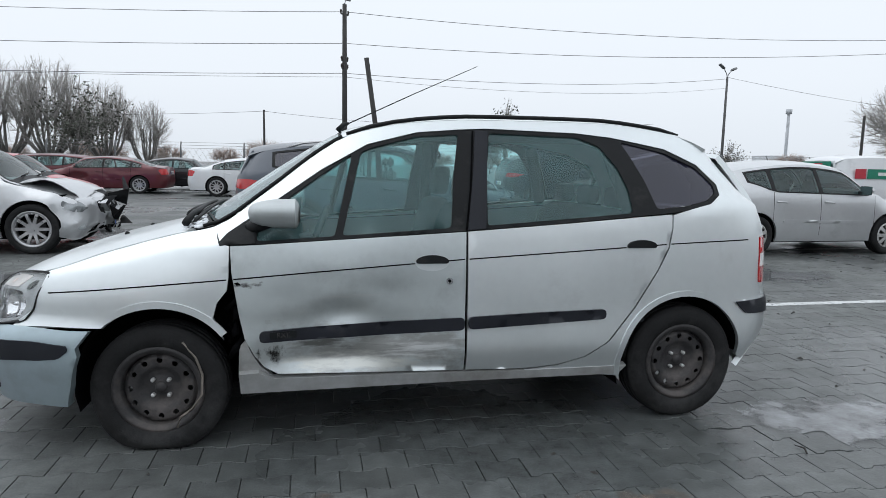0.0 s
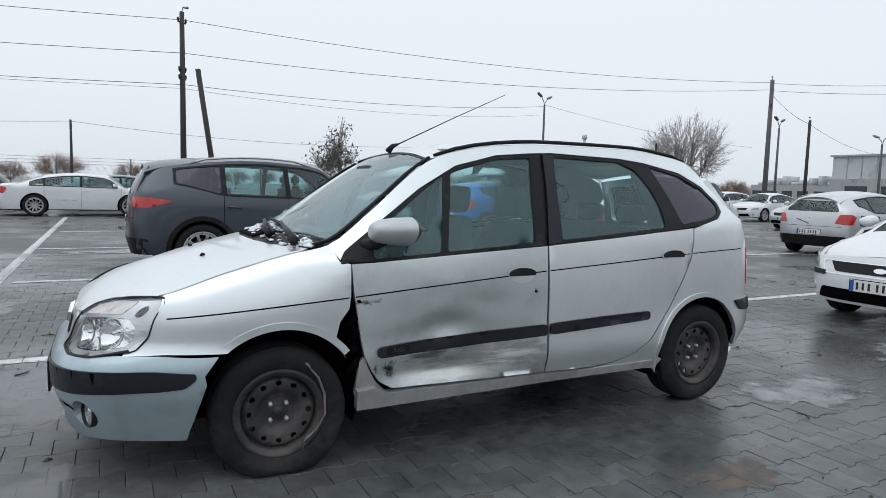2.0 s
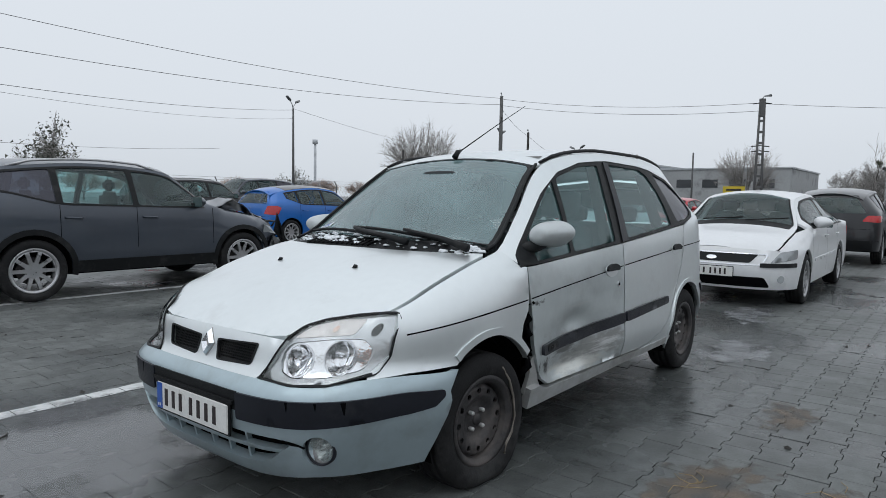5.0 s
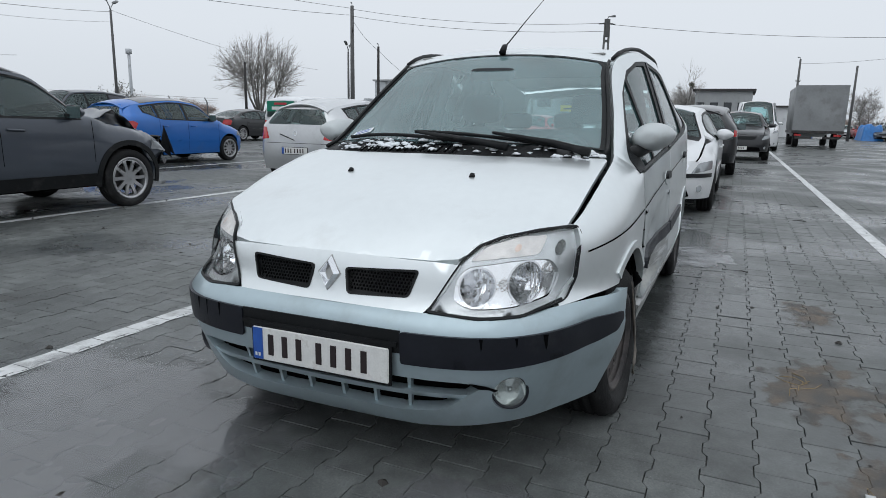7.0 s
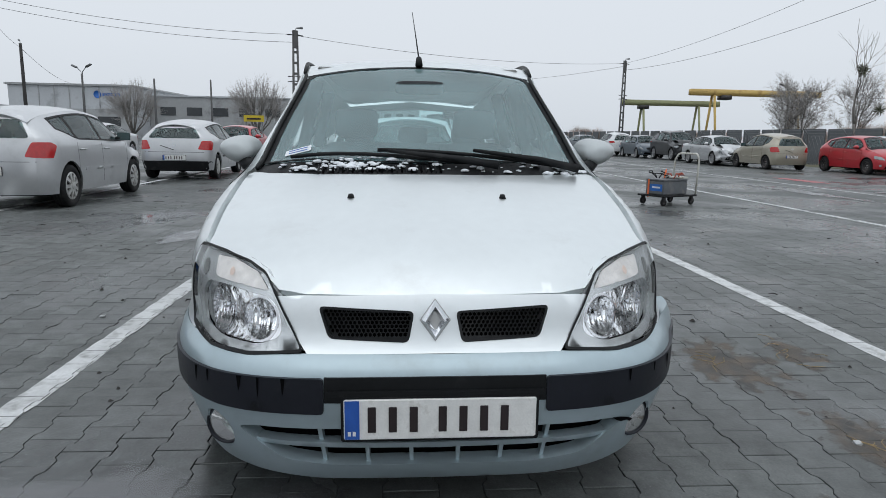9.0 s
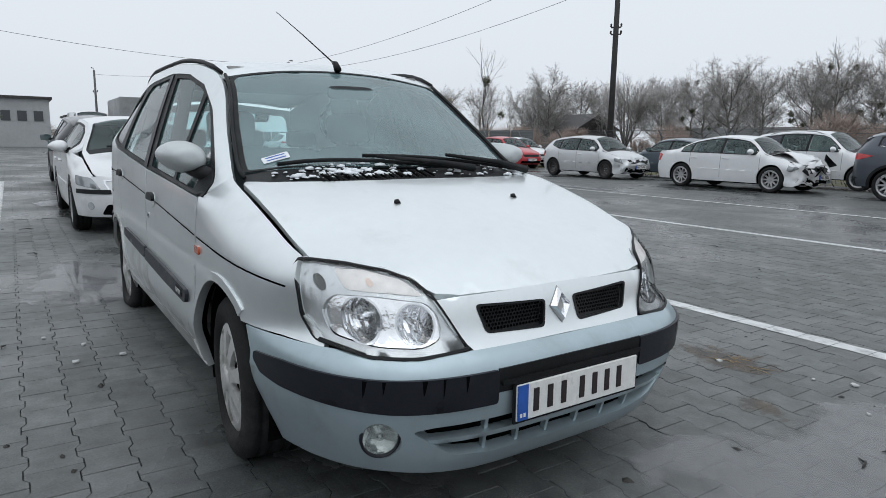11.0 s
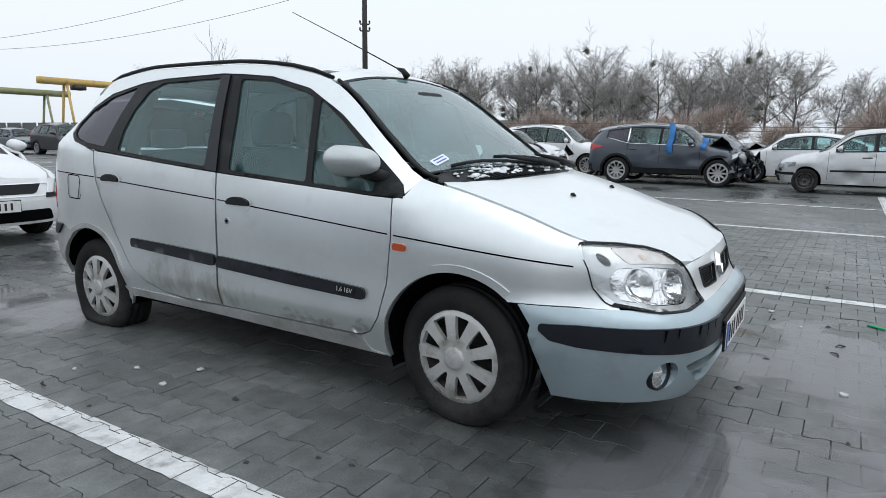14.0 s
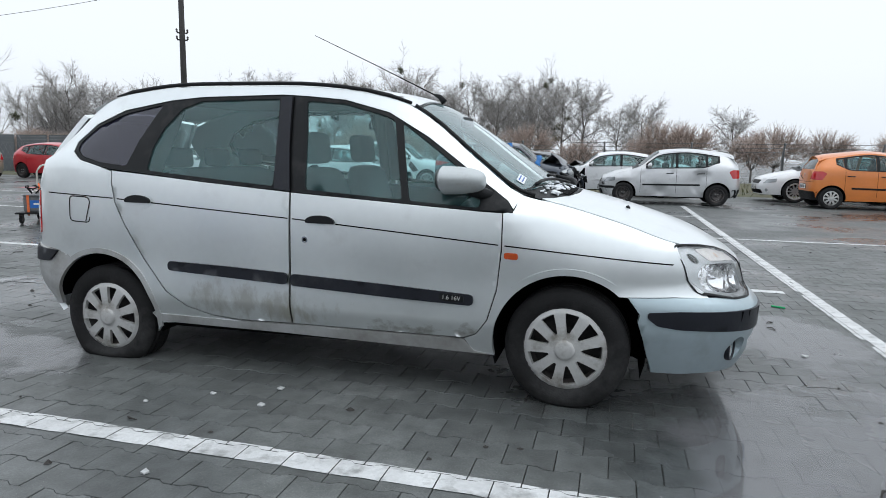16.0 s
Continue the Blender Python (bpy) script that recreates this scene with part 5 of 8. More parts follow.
slot = rounded(nose([(-0.50, 0.352), (-0.56, 0.34), (-0.44, 0.245), (-0.30, 0.228), (0.30, 0.228), (0.44, 0.245), (0.56, 0.34), (0.50, 0.352)]), 0.02, 3)
fogs = [circle(s * V.along(0.632), 0.308, 0.062, 22) for s in (-1, 1)]
def sprung(shape):
    """The bumper's damaged end has sprung away from the wing."""
    def f(q, z):
        x, y, z = shape(q, z)
        return x, y - 0.040 * step01(x, -1.86, -1.62) * (np.asarray(y) < 0), z
    return f
sheet("front_bumper", both(half_b), sprung(FR), SILVER_LOW, van, [slot, *fogs], 0.03, 0.04)
# Dark backing painted as the shade inside the intake.
sheet("intake_backing", nose([(-0.6, 0.2), (0.6, 0.2), (0.6, 0.40), (-0.6, 0.40)]), V.front(-0.06), GAP, van, (), 0.08, 0.0)
sheet("intake_bar", nose([(-0.52, 0.292), (0, 0.284), (0.52, 0.292), (0.52, 0.306), (0, 0.302), (-0.52, 0.306)]), V.front(-0.006), SILVER_LOW, van, (), 0.05, 0.03)
for y in (-0.33, -0.2, -0.07, 0.07, 0.2, 0.33):
    sheet("intake_rib", nose([(y - 0.006, 0.232), (y + 0.006, 0.232), (y + 0.006, 0.345), (y - 0.006, 0.345)]), V.front(-0.016), SILVER_LOW, van, (), 0.06, 0.02)
for s in (-1, 1):
    end = at_x(-1.635, 0.47)
    pts = [(V.along(0.30), 0.398), (V.along(0.6), 0.402), (at_x(-1.78, 0.44), 0.425), (end - 0.05, 0.440), (end, 0.475), (end, 0.50), (at_x(-1.78, 0.5), 0.508), (V.along(0.6), 0.502), (V.along(0.30), 0.500)]
    sheet("bumper_strip", rounded([(s * u, z) for u, z in pts], 0.012, 3), sprung(V.front(0.008)), STRIP, van, (), 0.03, 0.014)
    fx, fy, fz = (float(c[0]) for c in sprung(FR)(np.array([s * V.along(0.632)]), np.array([0.308])))
    aim = Matrix.Translation((fx + 0.022, fy - s * 0.008, fz)) @ Vector((-1, s * 0.38, 0)).to_track_quat("Z", "Y").to_matrix().to_4x4()
    fog = empty("fog_lamp")
    fog.parent = van
    fog.matrix_local = aim
    lathe("fog_bezel", [(0.0505, -0.03), (0.052, 0.004), (0.056, 0.010), (0.0605, 0.004), (0.063, -0.04)][::-1], STRIP, fog, 30, axis="z")
    lathe("fog_reflector", [(0.0, -0.028), (0.02, -0.026), (0.04, -0.014), (0.051, -0.001)], BOWL, fog, 30, axis="z")
    lathe("fog_bulb", [(0.0, 0.0), (0.012, -0.004), (0.013, -0.03)], CHROME, fog, 12, axis="z")
    lathe("fog_lens", [(0.0, 0.009), (0.03, 0.007), (0.051, 0.003)], FOGLENS, fog, 30, axis="z")
sheet("strip_middle", nose([(-0.30, 0.43), (0.30, 0.43), (0.30, 0.502), (-0.30, 0.502)]), V.front(0.004), BLACKPL, van, (), 0.04, 0.02)
sheet("strip_ledge", rounded(nose([(-0.29, 0.452), (0.29, 0.452), (0.29, 0.466), (-0.29, 0.466)]), 0.004, 2), V.front(0.016), BLACKPL, van, (), 0.05, 0.01)
gr = [[(0.058, 0.660), (0.325, 0.674), (0.296, 0.588), (0.074, 0.577)]]
gr.append([(-y, z) for y, z in gr[0]][::-1])
gr = [rounded(nose(p), 0.016, 4) for p in gr]
panel = nose([(-0.354, 0.550), (0, 0.550), (0.354, 0.550), (0.41, 0.615), (0.452, 0.695), (0.36, 0.7), (0, 0.704), (-0.36, 0.7), (-0.452, 0.695), (-0.41, 0.615)])
sheet("grille_panel", panel, FR, SILVER, van, gr, 0.025, 0.03)
# Dark sheet for the shade behind grille and lamps.
sheet("nose_gap_shade", nose([(-0.7, 0.5), (0.7, 0.5), (0.62, 0.74), (-0.62, 0.74)]), V.front(-0.07), GAP, van, (), 0.08, 0.0)
for g in gr:
    gx, gz = [p[0] for p in g], [p[1] for p in g]
    cells = []
    for r in range(9):
        for c in range(24):
            hx, hz = min(gx) + 0.006 + 0.0125 * (c + 0.5 * (r % 2)), min(gz) + 0.005 + 0.0108 * r
            hexa = [(hx + 0.0056 * math.cos(radians(60 * k + 30)), hz + 0.0056 * math.sin(radians(60 * k + 30))) for k in range(6)]
            if inside(hexa, g).all():
                cells.append(hexa)
    sheet("honeycomb_grille", g, V.front(-0.014), BLACKPL, van, cells, 0.05, 0.008, smooth=False)
    sheet("grille_surround", g, V.front(0.003), BLACKPL, van, [[((u - sum(gx) / len(gx)) * 0.94 + sum(gx) / len(gx), (z - sum(gz) / len(gz)) * 0.86 + sum(gz) / len(gz)) for u, z in g]], 0.04, 0.012)
dia = [(0, 0.691), (0.040, 0.637), (0, 0.583), (-0.040, 0.637)]
din = [(0, 0.663), (0.014, 0.637), (0, 0.610), (-0.014, 0.637)]
ex = float(FR(np.array([0.0]), np.array([0.636]))[0][0])
rings = [([(u * k, (z - 0.636) * k + 0.636) for u, z in loop], lift) for loop, k, lift in ((dia, 1.0, 0.004), ([((a + c) / 2, (b + d) / 2) for (a, b), (c, d) in zip(dia, din)], 1.0, 0.020), (din, 1.0, 0.004))]
lean = [float(FR(np.array([0.0]), np.array([z]))[0][0]) - ex for loop, lift in rings for u, z in loop]
ev = [(ex + lean[4 * i + j] - lift, u, z) for i, (loop, lift) in enumerate(rings) for j, (u, z) in enumerate(loop)]
mesh_object("diamond_emblem", ev, [(4 * i + j, 4 * i + (j + 1) % 4, 4 * i + 4 + (j + 1) % 4, 4 * i + 4 + j) for i in range(2) for j in range(4)], CHROME, van, "chrome diamond-shaped emblem", False)
# Grey plate added slightly larger than the emblem, to give it a dark outline.
sheet("emblem_base", [(u * 1.10, (z - 0.637) * 1.06 + 0.637) for u, z in dia], V.front(0.003), GRIMY, van, (), 0.04, 0.006)
lamp = [(0.363, 0.556), (0.407, 0.634), (0.451, 0.714), (0.482, 0.752), (0.54, 0.776), (0.63, 0.794), (0.70, 0.800), (0.731, 0.798), (0.748, 0.774), (0.755, 0.72), (0.753, 0.64), (0.733, 0.577), (0.64, 0.551), (0.52, 0.546)]
for s in (-1, 1):
    o = rounded([(s * u, z) for u, z in nose(lamp)], 0.012, 3)
    head = empty("headlamp")
    head.parent = van
    cx, cz = float(np.mean([p[0] for p in o])), float(np.mean([p[1] for p in o]))
    sheet("lamp_lens", o, V.front(0.004), LENS, head, (), 0.03, 0.0).visible_shadow = False
    inner = [((u - cx) * 0.978 + cx, (z - cz) * 0.964 + cz) for u, z in o]
    sheet("lamp_seal", [((u - cx) * 1.003 + cx, (z - cz) * 1.006 + cz) for u, z in o], V.front(0.006), BLACKPL, head, [inner], 0.03, 0.014)
    bowls = [(s * V.along(0.642), 0.638, 0.064), (s * V.along(0.510), 0.626, 0.058)]
    chamber = rounded([(s * u, z) for u, z in nose([(0.435, 0.585), (0.445, 0.655), (0.475, 0.688), (0.60, 0.706), (0.695, 0.706), (0.722, 0.66), (0.705, 0.592), (0.62, 0.568), (0.50, 0.562)])], 0.03, 4)
    blinker = rounded([(s * u, z) for u, z in nose([(0.475, 0.705), (0.518, 0.748), (0.60, 0.772), (0.672, 0.774), (0.664, 0.722), (0.56, 0.714)])], 0.015, 3)
    eye_hole = circle(s * V.along(0.712), 0.735, 0.022, 18)
    sheet("lamp_housing", o, V.front(-0.012), REFLECT, head, [chamber, blinker, eye_hole], 0.03, 0.010)
    sheet("lamp_chamber", chamber, V.front(-0.022), BOWL, head, [circle(*b, 22) for b in bowls], 0.02, 0.0)
    for u, z, r in bowls:
        b = (lambda u, z, r: sheet("lamp_bowl", circle(0, 0, 1, 26), lambda p, q: tuple(c + d for c, d in zip(V.front(-0.022)(u + r * p, z + r * q), (0.045 * (1 - p * p - q * q) + 0.006 * np.abs(np.sin(7.5 * p)) * (1 - p * p - q * q), 0, 0))), BOWL, head, (), 0.075, 0.0, (0, 0, 0.6)))(u, z, r)
        sheet("bowl_rim", circle(u, z, r + 0.004, 30), V.front(-0.019), CHROME, head, [circle(u, z, r - 0.002, 30)], 0.02, 0.006)
        px, py, pz = (float(c[0]) for c in V.front(-0.03)(np.array([u]), np.array([z])))
        tube("bulb_shield", [(px + 0.05, py, pz), (px + 0.004, py, pz), (px - 0.006, py, pz)], [0.009, 0.010, 0.005], CHROME, head, 10)
    sheet("indicator", blinker, lambda a, b: tuple(c + d for c, d in zip(V.front(-0.010)(a, b), (-0.0035 * np.abs(np.sin(260 * np.asarray(a, float))), 0, 0))), WHITELENS, head, (), 0.006, 0.006, label="clear ribbed indicator")
    sheet("bulb_glow", circle(s * V.along(0.60), 0.742, 0.011, 12), V.front(-0.0045), PEACH, head, (), 0.02, 0.0, label="faint amber bulb")
    sheet("lamp_eye", eye_hole, V.front(-0.008), FOGLENS, head, (), 0.02, 0.004)
    # Near-black backing, the lamp's inner shade as colour.
    sheet("lamp_backing", o, V.front(-0.062), GAP, head, (), 0.05, 0.0)
sheet("bumper_scrape", [(u, z) for u, z in nose([(-0.515, 0.352), (-0.535, 0.349), (-0.565, 0.342), (-0.60, 0.326), (-0.592, 0.318), (-0.575, 0.328), (-0.55, 0.330), (-0.53, 0.341)])], V.front(0.002), GAP, van, (), 0.02, 0.0, label="black scrape where the paint is gone")
for y, w, l in ((-0.71, 0.012, 0.05), (-0.64, 0.008, 0.03), (-0.55, 0.01, 0.04), (0.40, 0.012, 0.05), (0.47, 0.008, 0.06), (0.52, 0.014, 0.045), (0.62, 0.008, 0.04), (0.66, 0.01, 0.05)):
    sheet("drip_mark", nose([(y, 0.500), (y + w, 0.500), (y + 0.6 * w, 0.5 - l), (y + 0.3 * w, 0.5 - 0.7 * l)]), V.front(0.0095), GAP, van, (), 0.02, 0.0)
plate = number_plate(van, (-2.200, -0.012, 0.389), -1)
for c in plate.children:
    if c.name.startswith("blue_end"):
        for k in range(2):
            box("plain_bar", (-0.0075, 0.228 + 0.013 * k, -0.044), (-0.004, 0.236 + 0.013 * k, -0.032), PLATEWHITE, plate)
for y in (-0.27, 0.27):
    tube("washer_jet", [(-1.54, y, float(V.top()(np.array([-1.54]), np.array([y]))[2][0]) - 0.004), (-1.535, y, float(V.top()(np.array([-1.54]), np.array([y]))[2][0]) + 0.012)], [0.014, 0.008], BLACKPL, van, 10)
# aerial, wipers, cowl slots
aer = empty("roof_aerial")
aer.parent = van
tube("aerial_base", [(-0.46, 0, 1.488), (-0.43, 0, 1.522), (-0.395, 0, 1.535)], [0.019, 0.015, 0.007], BLACKPL, aer, 10)
tube("aerial_rod", [(-0.40, 0, 1.532), (-0.02, 0.01, 1.715), (0.365, 0.02, 1.893)], [0.004, 0.003, 0.002], BLACKPL, aer, 6)
def on_top(x, y, h=0.0):
    return (x, y, float(V.top()(np.array([x]), np.array([y]))[2][0]) + h)
for pivot, tip, arm in (((-1.165, -0.60), (-1.118, 0.19), 0.35), ((-1.205, -0.26), (-1.098, 0.55), 0.4)):
    wp = empty("wiper")
    wp.parent = van
    n2 = 8
    tube("wiper_blade", [on_top(pivot[0] + (tip[0] - pivot[0]) * k / n2 + 0.012, pivot[1] + (tip[1] - pivot[1]) * k / n2, 0.018) for k in range(n2 + 1)], 0.009, BLACKPL, wp, 6)
    tube("wiper_arm", [on_top(pivot[0] - 0.02, pivot[1] - 0.04, 0.028), on_top(pivot[0] - 0.01, pivot[1] + 0.12, 0.045), on_top((pivot[0] + tip[0]) / 2, (pivot[1] + tip[1]) / 2, 0.045)], [0.02, 0.014, 0.008], BLACKPL, wp, 6)
for k in range(26):
    y = 0.42 - k * 0.0195
    x0 = -1.262 + 0.10 * y * y
    tube("cowl_slat", [on_top(x0, y, 0.004), on_top(x0 + 0.075, y + 0.004, 0.004)], 0.0045, GAP if k % 2 else BLACKPL, van, 4)
# snow on the cowl
rs = random.Random(5)
for k in range(210):
    y = rs.choice((rs.uniform(-0.62, 0.62), rs.gauss(0.42, 0.12), rs.gauss(-0.60, 0.03), rs.gauss(0.2, 0.1)))
    x = -1.18 + 0.10 * y * y + rs.uniform(-0.05, 0.05)
    r = rs.choice((0.003, 0.004, 0.005, 0.006, 0.008, 0.011, 0.014)) * rs.uniform(0.8, 1.2)
    bm = bmesh.new()
    bmesh.ops.create_icosphere(bm, subdivisions=1 if r < 0.008 else 2, radius=1)
    c = Vector(on_top(x, y, r * 0.2))
    for v in bm.verts:
        d = 1 + 0.7 * noise.noise(v.co * 2.3 + Vector((k * 3.1, 0, 0)))
        v.co = c + Vector((v.co.x * r * 1.2 * d, v.co.y * r * 1.45 * d, max(v.co.z, -0.4) * r * 0.65 * d))
    me = bpy.data.meshes.new("snow_lump")
    bm.to_mesh(me)
    bm.free()
    for p in me.polygons:
        p.use_smooth = True
    me.materials.append(SNOW)
    tagged(new("snow_lump", me), "lump of old snow lying on the black cowl", "snow", "snow on the cowl")
# wheels
wheel(van, -1.285, -0.735, 0.267, 0.300, 0.19, "steel", -1, 0.036, 0.196, turn=-4)
wheel(van, 1.30, -0.735, 0.292, 0.300, 0.19, "steel", -1, 0.004, 0.196)
wheel(van, -1.285, 0.735, 0.291, 0.294, 0.19, "cap", 1, 0.010, 0.196, turn=-4)
wheel(van, 1.29, 0.725, 0.240, 0.296, 0.19, "cap", 1, 0.064, 0.194)
# torn edge by the left front door
rs = random.Random(11)
torn = []
for k in range(5):
    z = 0.40 + 0.075 * k
    p = [Vector((-0.985 + rs.uniform(-0.01, 0.02), -0.80, z)), Vector((-0.955 + rs.uniform(-0.02, 0.02), -0.835, z + 0.05)), Vector((-0.93 + rs.uniform(-0.03, 0.02), -0.80, z + 0.11))]
    tube("torn_liner", p, [0.012, rs.uniform(0.014, 0.026), 0.008], GAP, van, 6, "torn black wheel arch liner")
tube("loose_trim", [(-1.18, -0.836, 0.49), (-1.125, -0.84, 0.42), (-1.097, -0.845, 0.34), (-1.10, -0.855, 0.25), (-1.14, -0.868, 0.19), (-1.19, -0.872, 0.155), (-1.205, -0.872, 0.11)], 0.006, WIRE, van, 6, "bent wire hanging at the wheel")
# cabin
def soft_box(name, lo, hi, mat, parent, bulge=0.03, lean=0.0, label=""):
    """An upholstered block with swollen faces."""
    bm = bmesh.new()
    bmesh.ops.create_cube(bm, size=2)
    bmesh.ops.subdivide_edges(bm, edges=bm.edges[:], cuts=5, use_grid_fill=True)
    c, h = (Vector(lo) + Vector(hi)) / 2, (Vector(hi) - Vector(lo)) / 2
    for v in bm.verts:
        q = v.co.copy()
        n4 = (abs(q.x) ** 5 + abs(q.y) ** 5 + abs(q.z) ** 5) ** 0.2
        q /= n4
        v.co = c + Vector((q.x * h.x + lean * (q.z + 1) * h.z, q.y * h.y, q.z * h.z))
    me = bpy.data.meshes.new(name)
    bm.to_mesh(me)
    bm.free()
    for p in me.polygons:
        p.use_smooth = True
    me.materials.append(mat)
    ob = new(name, me)
    ob.parent = parent
    return ob
for y in (-0.36, 0.36):
    seat = empty("front_seat")
    seat.parent = van
    soft_box("seat_cushion", (-0.45, y - 0.25, 0.42), (0.08, y + 0.25, 0.62), FABRIC, seat)
    soft_box("seat_back", (-0.02, y - 0.24, 0.52), (0.14, y + 0.24, 1.10), FABRIC, seat, lean=0.22)
    soft_box("headrest", (0.15, y - 0.13, 1.12), (0.25, y + 0.13, 1.30), FABRIC, seat, lean=0.1)
bench = empty("rear_bench")
bench.parent = van
soft_box("seat_cushion", (0.45, -0.66, 0.44), (0.95, 0.66, 0.66), FABRIC, bench)
soft_box("seat_back", (0.88, -0.66, 0.55), (1.04, 0.66, 1.08), FABRIC, bench, lean=0.2)
for y in (-0.40, 0.0, 0.40):
    soft_box("headrest", (1.05, y - 0.11, 1.08), (1.13, y + 0.11, 1.20), FABRIC, bench, lean=0.1)
soft_box("dashboard", (-1.20, -0.70, 0.70), (-0.66, 0.70, 0.965), CABIN, van)
wheel_path = [(-0.60 + 0.07 * math.sin(a), -0.36 + 0.185 * math.cos(a), 0.90 + 0.165 * math.sin(a)) for a in np.linspace(0, 2 * math.pi, 29)]
tube("steering_wheel", wheel_path, 0.015, CABIN, van, 8)
tube("steering_column", [(-0.85, -0.36, 0.78), (-0.60, -0.36, 0.90)], [0.05, 0.06], CABIN, van, 8)
soft_box("inner_mirror", (-0.62, -0.12, 1.335), (-0.585, 0.12, 1.40), CABIN, van)
box("cabin_floor", (-0.9, -0.70, 0.34), (1.6, 0.70, 0.44), CABIN, van, 0.03)
box("headlining", (-0.36, -0.52, 1.47), (1.25, 0.52, 1.485), CABIN_PALE, van, 0.005)
for s in (-1, 1):
    sheet("door_card", [(-0.85, 0.45), (0.10, 0.45), (1.1, 0.5), (1.1, 1.03), (0.1, 0.955), (-0.85, 0.905)], V.side(s, -0.085), CABIN_PALE if s > 0 else CABIN, van, (), 0.08, 0.0, (0, 3 * s, 0.7))
    tube("pillar_trim", [(0.16, s * 0.70, 0.98), (0.17, s * 0.585, 1.45)], 0.035, CABIN, van, 8)
    tube("rear_pillar_trim", [(1.03, s * 0.70, 1.06), (0.92, s * 0.60, 1.43)], 0.04, CABIN, van, 8)
sheet("inspection_sticker", rounded([(-1.03, 0.475), (-1.03, 0.585), (-0.992, 0.585), (-0.992, 0.475)], 0.006, 2), V.top(0.002), STICKER, van, (), 0.05, 0.0)
for k in range(2):
    sheet("plain_bar", [(-1.022 + 0.016 * k, 0.49), (-1.022 + 0.016 * k, 0.57), (-1.016 + 0.016 * k, 0.57), (-1.016 + 0.016 * k, 0.49)], V.top(0.0035), PLATEBLUE, van, (), 0.05, 0.0)

van.matrix_world = pose(0, 0.015, 0, -0.5, 0, 0)


# ---- the yard's other vehicles ----
GREYSUV = paint("dark_grey_paint", (0.050, 0.060, 0.078))
WHITE = paint("white_paint", (0.70, 0.71, 0.72), 0.0)
MAROON = paint("maroon_paint", (0.11, 0.016, 0.022))
RED = paint("red_paint", (0.45, 0.025, 0.035), 0.1)
BLUE = paint("blue_paint", (0.0, 0.12, 0.45), 0.15)
BLACKP = paint("black_paint", (0.016, 0.017, 0.02))
BEIGE = paint("beige_paint", (0.38, 0.35, 0.28))
ORANGE = paint("orange_paint", (0.66, 0.20, 0.04), 0.1)
SILV = paint("pale_silver_paint", (0.58, 0.59, 0.60), 0.6)
SLATE = paint("slate_paint", (0.10, 0.125, 0.15))
GREEN = material("green_vinyl", (0.0, 0.20, 0.12), 0.35, 0, 0.1, 6, coat=0.3)
REDV = material("red_vinyl", (0.50, 0.03, 0.05), 0.35, 0, 0.1, 6, coat=0.3)
TARPBLUE = material("blue_tarpaulin", (0.02, 0.16, 0.45), 0.4, 0, 0.2, 4, bump=0.5, bump_scale=18)
F, B = 0, 180


def at(x, y, rot=0):
    return pose(x, y, 0, 0, 0, rot)


suv = parked_car("dark grey off-roader with a smashed nose on wet paving", at(0.51, 6.52, B), GREYSUV, "suv", 4.48, 1.85, 1.65, 2.67, 0.9, 1.05, "alloy", 0.35, cladding=True, crumple=0.45, rails=True, name="off_roader", seed=1)
parked_car("silver saloon car with a crumpled bonnet and torn nose", at(-5.76, 6.68, B), SILV, "sedan", 4.85, 1.85, 1.47, 2.87, 0.85, 0.95, "alloy", 0.34, crumple=0.32, name="saloon_car", seed=2)
parked_car("bright red hatchback with snow on its windscreen", at(-7.1, 11.2, B), RED, "hatch", 4.1, 1.72, 1.42, 2.5, 0.82, 0.92, "cap", 0.3, name="hatchback", seed=3)
parked_car("white delivery van by the bare trees", at(-13.2, 18.6, B), WHITE, "van", 5.2, 1.95, 2.2, 3.2, 0.9, 1.15, "steel", 0.34, name="delivery_van")
parked_car("white saloon car with dark alloy wheels", at(-2.7, 22.2, B), WHITE, "sedan", 4.88, 1.84, 1.44, 2.82, 0.98, 0.95, "alloy", 0.35, name="saloon_car")
parked_car("maroon coupe with a dented door before the fence", at(-8.5, 23.7, F), MAROON, "sedan", 4.7, 1.8, 1.42, 2.7, 0.95, 0.95, "alloy", 0.33, name="coupe", battered=0.08)
parked_car("black saloon car with a broken tail", at(-6.4, 26.6, B), BLACKP, "sedan", 4.6, 1.8, 1.42, 2.7, 0.9, 0.93, "alloy", 0.32, name="saloon_car", crumple=0.3, seed=5)
parked_car("dark maroon estate car beside the fence", at(-12.0, 27.0, F), MAROON, "hatch", 4.6, 1.8, 1.5, 2.7, 0.9, 0.95, "alloy", 0.32, name="estate_car")
parked_car("blue saloon car behind the white saloon", at(-1.4, 26.4, B), SLATE, "sedan", 4.6, 1.8, 1.45, 2.7, 0.9, 0.95, "alloy", 0.32, name="saloon_car")
parked_car("silver hatchback with a collapsed front wheel", at(7.32, 5.86, B + 2), SILV, "hatch", 4.0, 1.72, 1.49, 2.5, 0.8, 0.95, "cap", 0.31, crumple=0.12, name="hatchback", seed=6)
parked_car("silver three-door hatchback with black bumper trim", at(13.8, 5.48, B + 2), SILV, "hatch", 3.95, 1.68, 1.44, 2.45, 0.78, 0.92, "cap", 0.3, dark_lower=True, name="hatchback", lamp=REDLENS)
parked_car("white saloon car with a black honeycomb grille", at(6.9, -0.03, F), WHITE, "sedan", 4.73, 1.81, 1.44, 2.754, 0.9, 0.93, "alloy", 0.315, name="saloon_car", chrome_grille=True)
